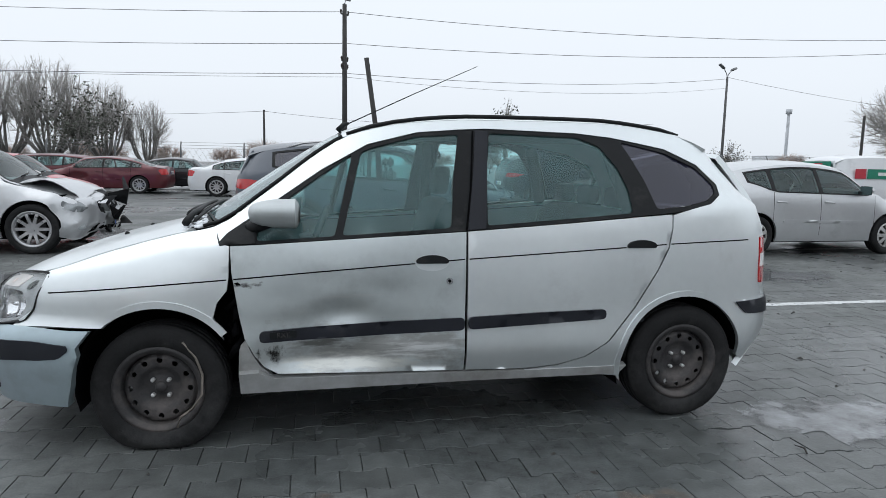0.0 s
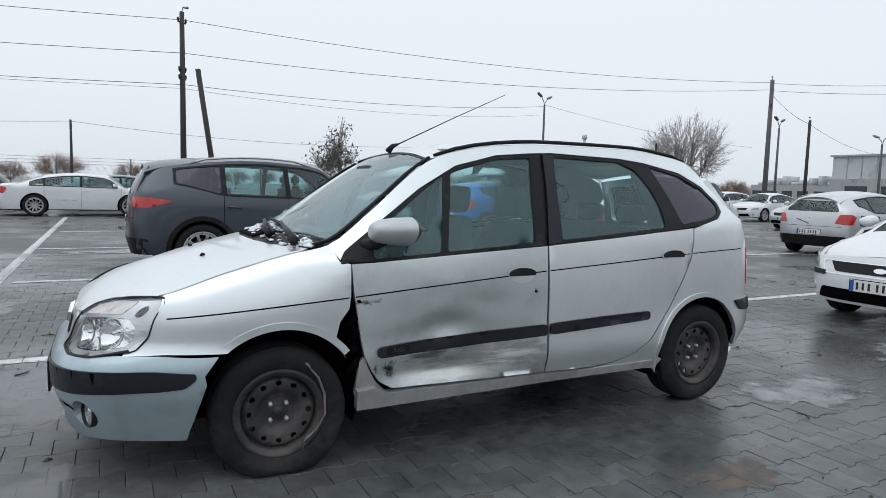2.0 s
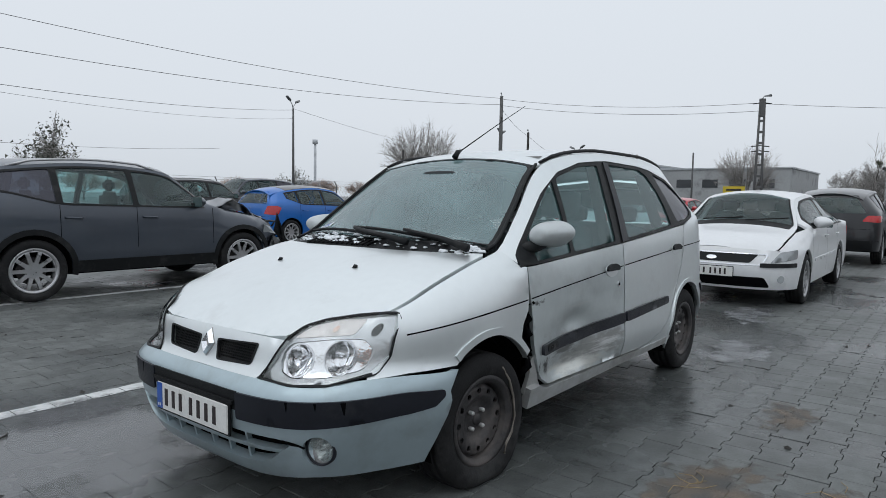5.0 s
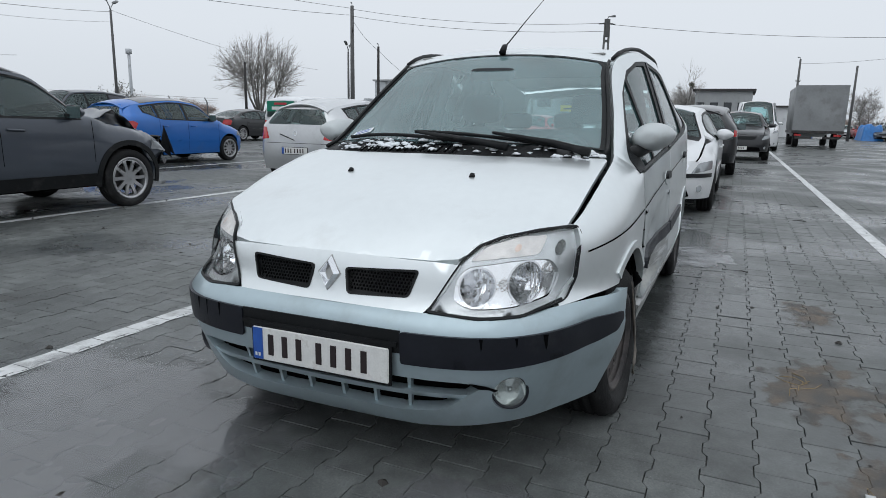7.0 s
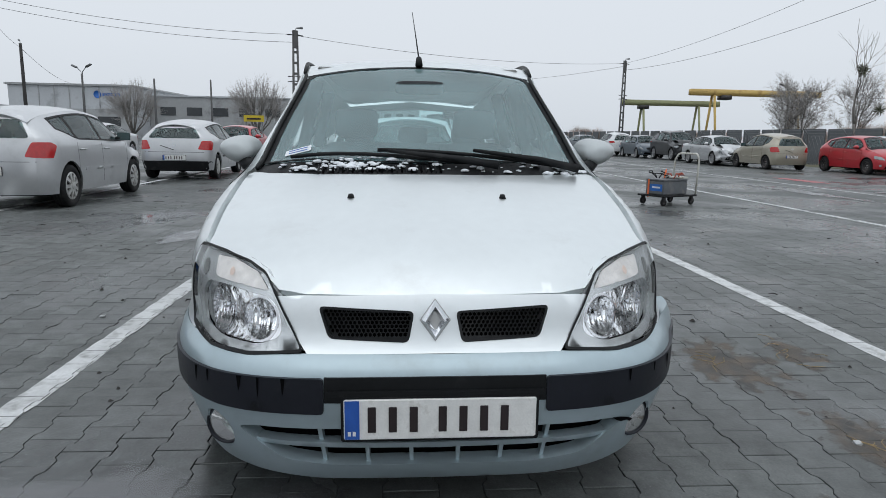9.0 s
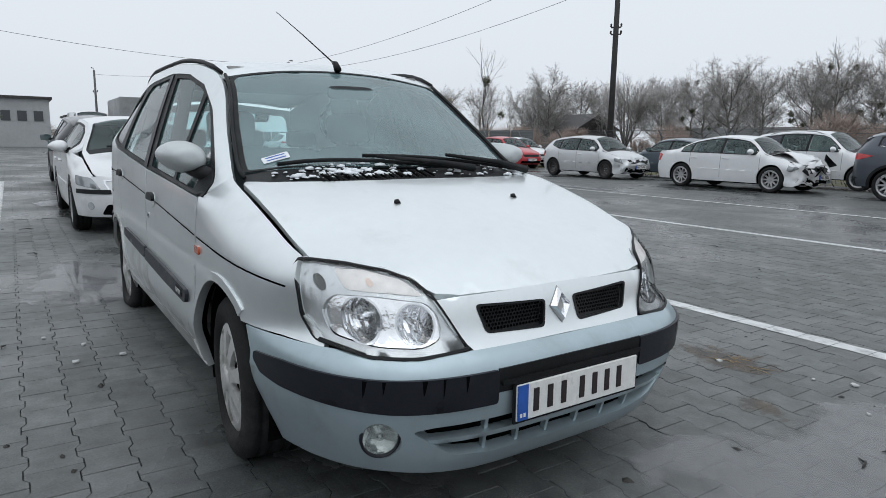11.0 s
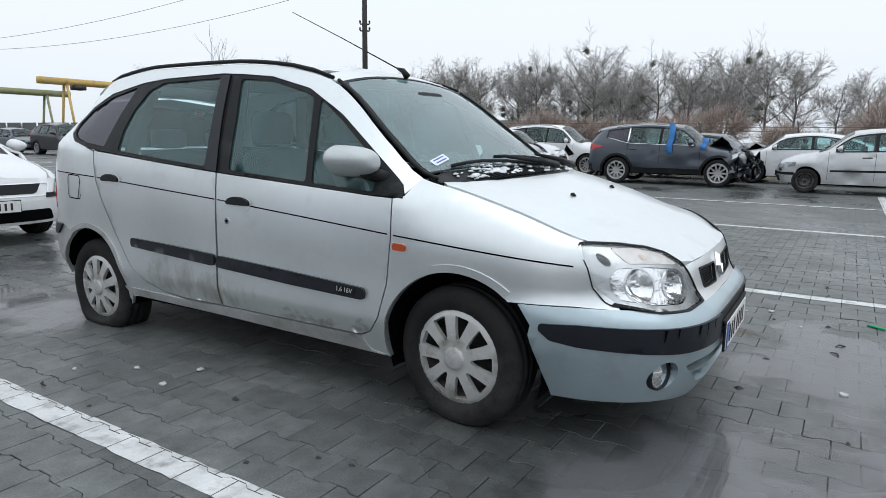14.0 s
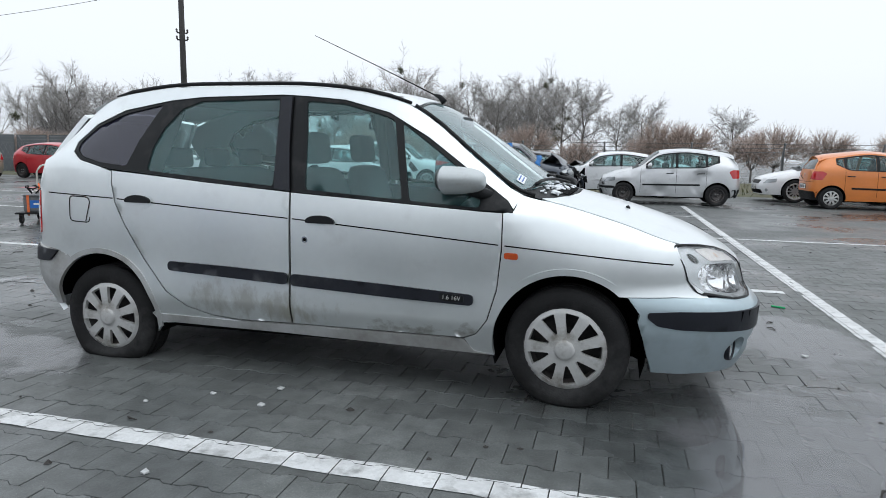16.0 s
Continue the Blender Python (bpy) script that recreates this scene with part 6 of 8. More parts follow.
parked_car("black off-roader with red tail lamps", at(14.2, -0.25, B), BLACKP, "suv", 4.4, 1.82, 1.62, 2.65, 0.88, 1.02, "alloy", 0.34, cladding=True, name="off_roader")
parked_car("black off-roader with a square nose facing the yard", at(22.0, -1.2, F), BLACKP, "suv", 4.5, 1.9, 1.65, 2.7, 0.85, 1.08, "alloy", 0.36, name="off_roader", plate_front=True)
parked_car("white panel van facing the yard", at(32.5, -1.9, F), WHITE, "van", 5.4, 1.98, 2.35, 3.3, 0.95, 1.2, "steel", 0.34, name="panel_van")
parked_car("blue hatchback with a black roof", at(7.9, 11.5, B), BLUE, "hatch", 3.84, 1.73, 1.5, 2.45, 0.75, 0.97, "alloy", 0.31, roof=BLACKP, name="hatchback")
parked_car("black saloon car with a low roof", at(20.7, 20.0, B), BLACKP, "sedan", 4.7, 1.82, 1.43, 2.8, 0.9, 0.94, "alloy", 0.33, name="saloon_car")
parked_car("silver saloon car beside the black saloon", at(17.5, 22.6, B), SILV, "sedan", 4.5, 1.78, 1.43, 2.7, 0.9, 0.93, "cap", 0.31, name="saloon_car")
parked_car("black off-roader behind the grey one", at(7.6, 16.4, B), BLACKP, "suv", 4.6, 1.88, 1.72, 2.75, 0.9, 1.1, "alloy", 0.36, name="off_roader", rails=True)
parked_car("dark slate hatchback with a wet windscreen", at(9.9, 15.0, F), SLATE, "hatch", 4.2, 1.76, 1.48, 2.6, 0.85, 0.95, "alloy", 0.31, name="hatchback")
parked_car("tall dark off-roader with a bent bonnet", at(12.6, 21.4, F), GREYSUV, "suv", 4.8, 1.95, 1.95, 2.8, 0.9, 1.25, "alloy", 0.40, name="off_roader", crumple=0.15, seed=8)
delivery = parked_car("white small van with green and red sign film", at(15.85, 12.65, B), WHITE, "van", 4.3, 1.75, 1.82, 2.7, 0.85, 1.05, "steel", 0.31, name="small_van")
parked_car("white hatchback in the far row", at(33.0, 25.0, F), WHITE, "hatch", 4.1, 1.75, 1.48, 2.55, 0.82, 0.93, "cap", 0.31, name="hatchback")
parked_car("white saloon car with chrome nose in the far row", at(28.0, 18.2, F), WHITE, "sedan", 4.5, 1.8, 1.43, 2.7, 0.9, 0.93, "alloy", 0.32, name="saloon_car")
parked_car("silver saloon car in the far row", at(23.0, 12.2, F), SILV, "sedan", 4.5, 1.8, 1.43, 2.7, 0.9, 0.93, "alloy", 0.32, name="saloon_car")
parked_car("silver hatchback near the warehouse", at(36.0, 18.0, F), SILV, "hatch", 4.0, 1.72, 1.45, 2.5, 0.8, 0.92, "cap", 0.3, name="hatchback")
parked_car("red hatchback with a wet windscreen", at(22.6, 6.5, F), RED, "hatch", 3.9, 1.68, 1.42, 2.45, 0.8, 0.92, "cap", 0.3, name="hatchback")
# the row along the far side
parked_car("slate hatchback under light snow", at(38.5, -15.9, F), SLATE, "hatch", 4.2, 1.75, 1.46, 2.6, 0.85, 0.93, "alloy", 0.31, name="hatchback")
parked_car("dark green off-roader with a crushed nose", at(34.4, -16.5, F), BLACKP, "suv", 4.4, 1.82, 1.72, 2.63, 0.85, 1.1, "alloy", 0.36, crumple=0.35, name="off_roader", seed=9)
parked_car("dark grey hatchback in the row", at(31.6, -17.4, F), GREYSUV, "hatch", 4.1, 1.74, 1.45, 2.55, 0.82, 0.92, "alloy", 0.31, name="hatchback")
parked_car("silver saloon car with a folded front wing", at(28.0, -15.8, F), SILV, "sedan", 4.6, 1.8, 1.44, 2.65, 0.92, 0.94, "alloy", 0.32, crumple=0.35, name="saloon_car", seed=10)
parked_car("beige hatchback with round shoulders", at(24.1, -16.2, B), BEIGE, "hatch", 3.72, 1.66, 1.54, 2.43, 0.7, 0.95, "steel", 0.29, name="hatchback")
parked_car("white car between the beige and the red one", at(22.6, -20.6, F), WHITE, "hatch", 4.0, 1.7, 1.48, 2.5, 0.8, 0.93, "cap", 0.3, name="hatchback")
parked_car("red hatchback with black steel wheels", at(21.0, -18.4, F), RED, "hatch", 3.9, 1.68, 1.48, 2.48, 0.8, 0.94, "steel", 0.3, name="hatchback")
for k, (skin, what, st, h) in enumerate(((WHITE, "white off-roader", "suv", 1.65), (SLATE, "slate hatchback", "hatch", 1.47), (SLATE, "slate saloon car", "sedan", 1.44), (WHITE, "white saloon car", "sedan", 1.43), (SILV, "pale green hatchback", "hatch", 1.46), (GREYSUV, "dark hatchback", "hatch", 1.48), (WHITE, "white hatchback", "hatch", 1.48), (RED, "red hatchback", "hatch", 1.46), (SILV, "silver saloon car", "sedan", 1.43), (BLACKP, "black saloon car", "sedan", 1.43))):
    parked_car(what + " parked in the long row", at(43.5 + 4.9 * k, -15.6 + 0.5 * (k % 3) + 0.28 * k, F if k % 3 else B), skin, st, 4.4, 1.8, h, 2.65, 0.88, 1.02 if st == "suv" else 0.94, "alloy", 0.32, name=what.split(" ", 1)[1].replace(" ", "_").replace("green_", ""), group="cars in the long row")
parked_car("white saloon car with its front bumper torn off", at(7.0, -15.65, F), WHITE, "sedan", 4.6, 1.8, 1.48, 2.69, 0.92, 0.95, "alloy", 0.33, crumple=0.4, name="saloon_car", seed=12)
parked_car("white off-roader with a snowy roof", at(6.2, -18.7, F), WHITE, "suv", 4.4, 1.8, 1.68, 2.6, 0.88, 1.05, "alloy", 0.34, rails=True, name="off_roader")
parked_car("silver hatchback with a broken headlamp", at(13.1, -16.25, F), SILV, "hatch", 4.1, 1.75, 1.48, 2.55, 0.82, 0.93, "steel", 0.31, crumple=0.2, name="hatchback", seed=13)
parked_car("dark blue saloon car in the second row", at(11.4, -18.9, B), SLATE, "sedan", 4.5, 1.78, 1.44, 2.65, 0.9, 0.93, "alloy", 0.31, name="saloon_car")
sport = parked_car("dark grey off-roader with blue tape and a crushed nose", at(1.65, -15.75, F), GREYSUV, "suv", 4.45, 1.85, 1.64, 2.64, 0.9, 1.04, "alloy", 0.35, cladding=True, crumple=0.8, rails=True, name="off_roader", seed=14, chrome_line=True, battered=0.07)
parked_car("black saloon car with its bonnet folded up", at(1.35, -18.9, F), BLACKP, "sedan", 4.5, 1.8, 1.42, 2.7, 0.9, 0.93, "alloy", 0.31, crumple=0.7, name="saloon_car", seed=15)
parked_car("grimy silver hatchback with dented doors", at(-2.85, -15.15, B), SILV, "hatch", 3.65, 1.66, 1.5, 2.37, 0.68, 0.95, "steel", 0.28, dark_lower=True, crumple=0.1, name="hatchback", seed=16, battered=0.10)
parked_car("white saloon car behind the dented hatchback", at(-1.5, -18.4, B), WHITE, "sedan", 4.5, 1.8, 1.44, 2.7, 0.9, 0.95, "alloy", 0.32, name="saloon_car")
parked_car("orange small hatchback with white wheel covers", at(-8.0, -15.5, F), ORANGE, "hatch", 3.5, 1.6, 1.5, 2.37, 0.65, 0.96, "cap", 0.28, name="hatchback", dark_lower=True)
parked_car("white saloon car with a black lower grille", at(-7.9, -18.0, B), WHITE, "sedan", 4.7, 1.82, 1.43, 2.7, 0.95, 0.93, "alloy", 0.33, name="saloon_car")
# sign film on the small van
for s in (-1, 1):
    box("sign_film", (0.25, s * 0.872 - 0.004, 1.15), (1.15, s * 0.872 + 0.004, 1.42), GREEN, delivery, label="green sign film")
    box("sign_film", (1.2, s * 0.868 - 0.004, 1.15), (1.55, s * 0.868 + 0.004, 1.42), REDV, delivery, label="red sign film")
    box("sign_bar", (0.35, s * 0.877 - 0.004, 1.24), (0.8, s * 0.877 + 0.004, 1.33), PLATEWHITE, delivery)
box("sign_film", (2.085, -0.55, 1.28), (2.10, 0.55, 1.62), GREEN, delivery, label="green sign film on the tail door")
box("sign_bar", (2.10, -0.35, 1.34), (2.106, 0.35, 1.44), PLATEWHITE, delivery)
box("sign_bar", (2.10, -0.25, 1.50), (2.106, 0.25, 1.57), REDV, delivery)
# blue tape over the crushed off-roader
for x, z0, z1 in ((-0.10, 0.85, 1.60), (-0.95, 0.95, 1.25)):
    tape = empty("tape_strip")
    tape.parent = sport
    v, f = [], []
    for k, t in enumerate(np.linspace(0, 1, 10)):
        c, z = x + 0.02 * math.sin(7 * t), z0 + (z1 - z0) * t
        y = 0.945 + 0.012 * math.sin(11 * t) - 0.26 * max(0, t - 0.35)
        v += [(c - 0.075, y, z), (c + 0.075, y + 0.01 * math.sin(9 * t), z), (c + 0.075, y - 0.012, z), (c - 0.075, y - 0.012, z)]
        if k:
            f += [(4 * k - 4 + q, 4 * k - 4 + (q + 1) % 4, 4 * k + (q + 1) % 4, 4 * k + q) for q in range(4)]
    mesh_object("tape", v, f, TARPBLUE, tape, "blue plastic tape")
# heap under a blue sheet
def draped(name, lo, hi, mat, seed, label, category):
    bm = bmesh.new()
    bmesh.ops.create_grid(bm, x_segments=26, y_segments=20, size=1)
    for v in bm.verts:
        x, y = v.co.x, v.co.y
        edge = max(abs(x), abs(y))
        z = (1 - step01(edge, 0.72, 1.0)) * (0.80 + 0.2 * noise.noise(Vector((2 * x, 2 * y, seed)))) + 0.05 * noise.noise(Vector((7 * x, 7 * y, seed)))
        v.co = Vector((lo[0] + (x + 1) / 2 * (hi[0] - lo[0]), lo[1] + (y + 1) / 2 * (hi[1] - lo[1]), lo[2] + max(0, float(z)) * (hi[2] - lo[2])))
    me = bpy.data.meshes.new(name)
    bm.to_mesh(me)
    bm.free()
    for p in me.polygons:
        p.use_smooth = True
    me.materials.append(mat)
    return tagged(new(name, me), label, category)
draped("tarpaulin", (-11.5, 13.6, 0.0), (-7.6, 15.4, 1.45), TARPBLUE, 4, "blue tarpaulin draped over a wrecked car", "tarpaulin")
draped("tarpaulin", (66.0, -13.2, 0.0), (70.2, -11.4, 1.7), TARPBLUE, 7, "blue tarpaulin over a car in the long row", "tarpaulin")

# ---- lorry with a grey canvas body ----
CANVAS = material("grey_canvas", (0.27, 0.28, 0.285), 0.8, 0, 0.12, 1.2, bump=0.6, bump_scale=5, dirt=(0.2, 0.2, 0.2), dirt_amount=0.3, dirt_scale=1.5)
lorry = empty("lorry", "lorry with a grey canvas body seen from behind", "lorry")
v, f = [], []
for i in range(13):
    for j in range(13):
        y, z = -1.25 + 2.5 * i / 12, 0.95 + 2.42 * j / 12
        v.append((-3.0 + 0.05 * noise.noise(Vector((y * 1.5, z * 1.5, 2))) + 0.05 * math.sin(3.1 * y) * (1 - j / 12), y, z))
for i in range(12):
    for j in range(12):
        a = i * 13 + j
        f.append((a, a + 1, a + 14, a + 13))
mesh_object("canvas_rear", v, f, CANVAS, lorry)
box("canvas_body", (-2.93, -1.25, 0.95), (2.4, 1.25, 3.37), CANVAS, lorry, 0.06)
box("load_bed", (-3.02, -1.26, 0.80), (2.4, 1.26, 0.95), STEEL, lorry, 0.02)
box("rear_bumper", (-2.95, -1.1, 0.50), (-2.85, 1.1, 0.62), STEEL, lorry, 0.02)
for s in (-1, 1):
    box("tail_lamp", (-2.98, s * 0.95 - 0.18, 0.64), (-2.92, s * 0.95 + 0.18, 0.76), REDLENS, lorry, 0.02)
    wheel(lorry, -1.7, s * 0.95, 0.40, 0.40, 0.3, "steel", s)
    wheel(lorry, 3.2, s * 0.95, 0.40, 0.40, 0.3, "steel", s)
box("cab", (2.5, -1.1, 0.55), (4.3, 1.1, 2.4), WHITE, lorry, 0.15)
number_plate(lorry, (-2.97, 0, 0.56), -1)
lorry.matrix_world = at(40.2, -5.1, 0)

# ---- hand trolley with a starter battery ----
RUST = material("red_cable", (0.35, 0.06, 0.03), 0.6, 0, 0.2, 20)
ENAMEL = material("cream_enamel", (0.58, 0.57, 0.52), 0.5, 0, 0.12, 12, dirt=(0.25, 0.2, 0.15), dirt_amount=0.3, dirt_scale=14)
CASE = material("grey_battery_case", (0.12, 0.13, 0.14), 0.5, 0, 0.2, 10, dirt=(0.2, 0.19, 0.18), dirt_amount=0.4, dirt_scale=9)
BLUEL = material("blue_label", (0.02, 0.13, 0.45), 0.4, 0, 0.1, 10)
STRAP = material("orange_strap", (0.75, 0.16, 0.05), 0.7, 0, 0.15, 20)
trolley = empty("hand_trolley", "hand trolley with a cream tubular handle on castors", "trolley")
box("platform", (-0.46, -0.30, 0.155), (0.46, 0.30, 0.185), BLACKPL, trolley, 0.012)
h = [(0.44, -0.26, 0.18), (0.47, -0.26, 0.80)] + [(0.47 + 0.01 * k, -0.26 + 0.03 * k, 0.80 + 0.11 * math.sin(k / 3 * 1.57)) for k in range(1, 4)] + [(0.50, 0.17, 0.91)] + [(0.47 + 0.01 * (3 - k), 0.17 + 0.03 * k, 0.91 - 0.11 * (1 - math.cos(k / 3 * 1.57))) for k in range(1, 4)] + [(0.44, 0.26, 0.18)]
tube("handle", h, 0.017, ENAMEL, trolley, 10)
for x in (-0.37, 0.37):
    for y in (-0.23, 0.23):
        c = wheel(trolley, x, y, 0.068, 0.068, 0.04, "steel", 1, rim=0.042, name="castor")
        box("fork", (x - 0.03, y - 0.028, 0.06), (x + 0.03, y + 0.028, 0.156), STEEL, trolley, 0.008)
trolley.matrix_world = pose(7.55, -4.72, 0, 0, 0, -62)
batt = empty("starter_battery", "grey starter battery box with a blue label", "battery")
box("case", (-0.36, -0.20, 0.19), (0.28, 0.20, 0.43), CASE, batt, 0.015)
box("lid", (-0.365, -0.205, 0.43), (0.285, 0.205, 0.46), CASE, batt, 0.01)
box("blue_label", (-0.363, -0.17, 0.25), (-0.3605, 0.10, 0.37), BLUEL, batt)
box("sign_bar", (-0.365, -0.13, 0.30), (-0.3635, 0.05, 0.33), PLATEWHITE, batt)
box("orange_strap", (-0.368, 0.11, 0.13), (-0.3635, 0.145, 0.45), STRAP, batt)
box("tray", (0.05, -0.19, 0.47), (0.30, 0.19, 0.50), ENAMEL, batt, 0.008)
rs = random.Random(8)
for k in range(6):
    p = [Vector((rs.uniform(-0.25, 0.2), rs.uniform(-0.15, 0.15), 0.47))]
    for j in range(6):
        p.append(p[-1] + Vector((rs.uniform(-0.09, 0.09), rs.uniform(-0.09, 0.09), 0.08 if j == 0 else rs.uniform(-0.04, 0.045))))
    tube("cable", p, 0.011, RUST if k % 2 else BLACKPL, batt, 6)
tube("clamp", [(-0.05, 0.05, 0.47), (0.0, 0.08, 0.56), (0.05, 0.1, 0.62)], [0.012, 0.02, 0.012], STRAP, batt, 6)
batt.matrix_world = pose(7.55, -4.72, 0, 0, 0, -62)


# ---- ground: wet concrete block paving ----
def paving(name, pattern):
    """Wet grey concrete: broad damp patches change its gloss, fine grain its colour. pattern draws the joints where there are no single blocks."""
    m = bpy.data.materials.new(name)
    m.use_nodes = True
    nt = m.node_tree
    b = nt.nodes["Principled BSDF"]
    N = lambda k: nt.nodes.new("ShaderNode" + k)
    geo = N("NewGeometry")

    def tex(scale, detail=5, rough=0.6, source=geo.outputs["Position"]):
        n = N("TexNoise")
        n.inputs["Scale"].default_value, n.inputs["Detail"].default_value, n.inputs["Roughness"].default_value = scale, detail, rough
        nt.links.new(source, n.inputs["Vector"])
        return n.outputs[0]

    def rng(s, a, b0, c, d):
        r = N("MapRange")
        for k, q in zip(("From Min", "From Max", "To Min", "To Max"), (a, b0, c, d)):
            r.inputs[k].default_value = q
        nt.links.new(s, r.inputs["Value"])
        return r.outputs[0]

    def mixc(fac, a, bb, mode="MIX"):
        x = N("Mix")
        x.data_type, x.blend_type = "RGBA", mode
        for s, q in ((x.inputs[0], fac), (x.inputs["A"], a), (x.inputs["B"], bb)):
            if isinstance(q, (int, float)):
                s.default_value = q
            elif isinstance(q, tuple):
                s.default_value = q
            else:
                nt.links.new(q, s)
        return x.outputs["Result"]

    wet = rng(tex(0.45, 6, 0.55), 0.42, 0.60, 0, 1)
    col = mixc(rng(tex(9, 6), 0.3, 0.75, 0, 1), (0.083, 0.090, 0.087, 1), (0.19, 0.203, 0.197, 1))
    col = mixc(rng(tex(120, 3), 0.3, 0.7, 0, 0.5), col, (0.05, 0.05, 0.05, 1))
    col = mixc(rng(tex(240, 2), 0.64, 0.72, 0, 0.55), col, (0.32, 0.325, 0.31, 1))
    col = mixc(rng(tex(0.9, 7), 0.58, 0.70, 0, 0.5), col, (0.115, 0.10, 0.088, 1))
    col = mixc(wet, col, mixc(1.0, col, (0.60, 0.615, 0.63, 1), "MULTIPLY"))
    if pattern:
        sepn, comb = N("SeparateXYZ"), N("CombineXYZ")
        nt.links.new(geo.outputs["Position"], sepn.inputs[0])
        nt.links.new(sepn.outputs[0], comb.inputs[0])
        nt.links.new(sepn.outputs[1], comb.inputs[1])
        br = N("TexBrick")
        br.inputs["Scale"].default_value, br.inputs["Mortar Size"].default_value = 1.0, 0.006
        br.inputs["Brick Width"].default_value, br.inputs["Row Height"].default_value = 0.2, 0.165
        br.inputs["Color1"].default_value, br.inputs["Color2"].default_value, br.inputs["Mortar"].default_value = (1, 1, 1, 1), (0.86, 0.86, 0.86, 1), (0.35, 0.35, 0.35, 1)
        nt.links.new(comb.outputs[0], br.inputs["Vector"])
        col = mixc(1.0, col, br.outputs["Color"], "MULTIPLY")
    else:
        col = mixc(1.0, col, rng(geo.outputs["Random Per Island"], 0, 1, 0.82, 1.18), "MULTIPLY")
    nt.links.new(col, b.inputs["Base Color"])
    nt.links.new(rng(wet, 0, 1, 0.62, 0.20), b.inputs["Roughness"])
    b.inputs["Specular IOR Level"].default_value = 0.44
    bu = N("Bump")
    bu.inputs["Strength"].default_value, bu.inputs["Distance"].default_value = 0.35, 0.004
    nt.links.new(tex(70, 5), bu.inputs["Height"])
    nt.links.new(bu.outputs[0], b.inputs["Normal"])
    return m


PAVE, PAVEFAR = paving("wet_concrete_blocks", False), paving("wet_paving_far", True)
JOINT = material("wet_joint_sand", (0.066, 0.066, 0.062), 0.6, 0, 0.3, 30)
PX, PY, DEEP = 0.2, 0.165, 0.018
X0, X1, Y0, Y1 = -7.6, 7.0, -7.1, 7.6
far = 900.0
gv = [(-far, -far, -0.004), (far, -far, -0.004), (far, far, -0.004), (-far, far, -0.004), (X0, Y0, -0.004), (X1, Y0, -0.004), (X1, Y1, -0.004), (X0, Y1, -0.004), (X0, Y0, -0.012), (X1, Y0, -0.012), (X1, Y1, -0.012), (X0, Y1, -0.012)]
ground = mesh_object("ground", gv, [(0, 1, 5, 4), (1, 2, 6, 5), (2, 3, 7, 6), (3, 0, 4, 7), (4, 5, 9, 8), (5, 6, 10, 9), (6, 7, 11, 10), (7, 4, 8, 11), (8, 9, 10, 11)], PAVEFAR, smooth=False)
ground.data.materials.append(JOINT)
ground.data.polygons[8].material_index = 1
tagged(ground, "wet grey paved ground of a large car yard", "ground", kind="structure")


def block_data(x, y, rng):
    """One interlocking block: two straight ends and two waisted sides."""
    g, d = 0.0016, DEEP
    w, h = PX / 2 - g, PY / 2 - g
    o = [(-w, -h - d / 2), (-0.062, -h - d / 2), (-0.036, -h + d / 2), (0.036, -h + d / 2), (0.062, -h - d / 2), (w, -h - d / 2), (w, h + d / 2), (0.062, h + d / 2), (0.036, h - d / 2), (-0.036, h - d / 2), (-0.062, h + d / 2), (-w, h + d / 2)]
    z, tx, ty = rng.gauss(0, 0.0009), rng.gauss(0, 0.004), rng.gauss(0, 0.004)
    top = [(x + a * 0.983, y + b * 0.983, z + tx * a + ty * b) for a, b in o]
    low = [(x + a, y + b, z + tx * a + ty * b - 0.002) for a, b in o]
    base = [(x + a, y + b, -0.013) for a, b in o]
    n = len(o)
    faces = [(0, 1, 2, 9, 10, 11), (2, 3, 8, 9), (3, 4, 5, 6, 7, 8)]
    for k in range(n):
        q = (k + 1) % n
        faces += [(n + k, n + q, q, k), (2 * n + k, 2 * n + q, n + q, n + k)]
    return top + low + base, faces


brng = random.Random(21)
sv, sf, near = [], [], []
nx, ny = int((X1 - X0) / PX), int((Y1 - Y0) / PY)
for j in range(ny):
    for i in range(-1 if j % 2 else 0, nx):
        x, y = X0 + PX * (i + 0.5 + 0.5 * (j % 2)), Y0 + PY * (j + 0.5)
        if x > X1 - 0.1:
            continue
        if -3.6 < x < -2.0 and -1.9 < y < 3.0 and len(near) < 290:
            near.append((x, y))
            continue
        v, f = block_data(x, y, brng)
        k = len(sv)
        sv += v
        sf += [tuple(a + k for a in t) for t in f]
stuff = mesh_object("paving_blocks", sv, sf, PAVE, ground, smooth=False)
tagged(stuff, "interlocking wet grey concrete paving blocks", "", kind="stuff")
variants = []
for k in range(6):
    v, f = block_data(0, 0, brng)
    me = bpy.data.meshes.new("paving_block")
    me.from_pydata(v, [], f)
    me.materials.append(PAVE)
    variants.append(me)
for k, (x, y) in enumerate(near):
    ob = new("paving_block", variants[brng.randrange(6)])
    ob.parent = ground
    ob.location = (x, y, 0)


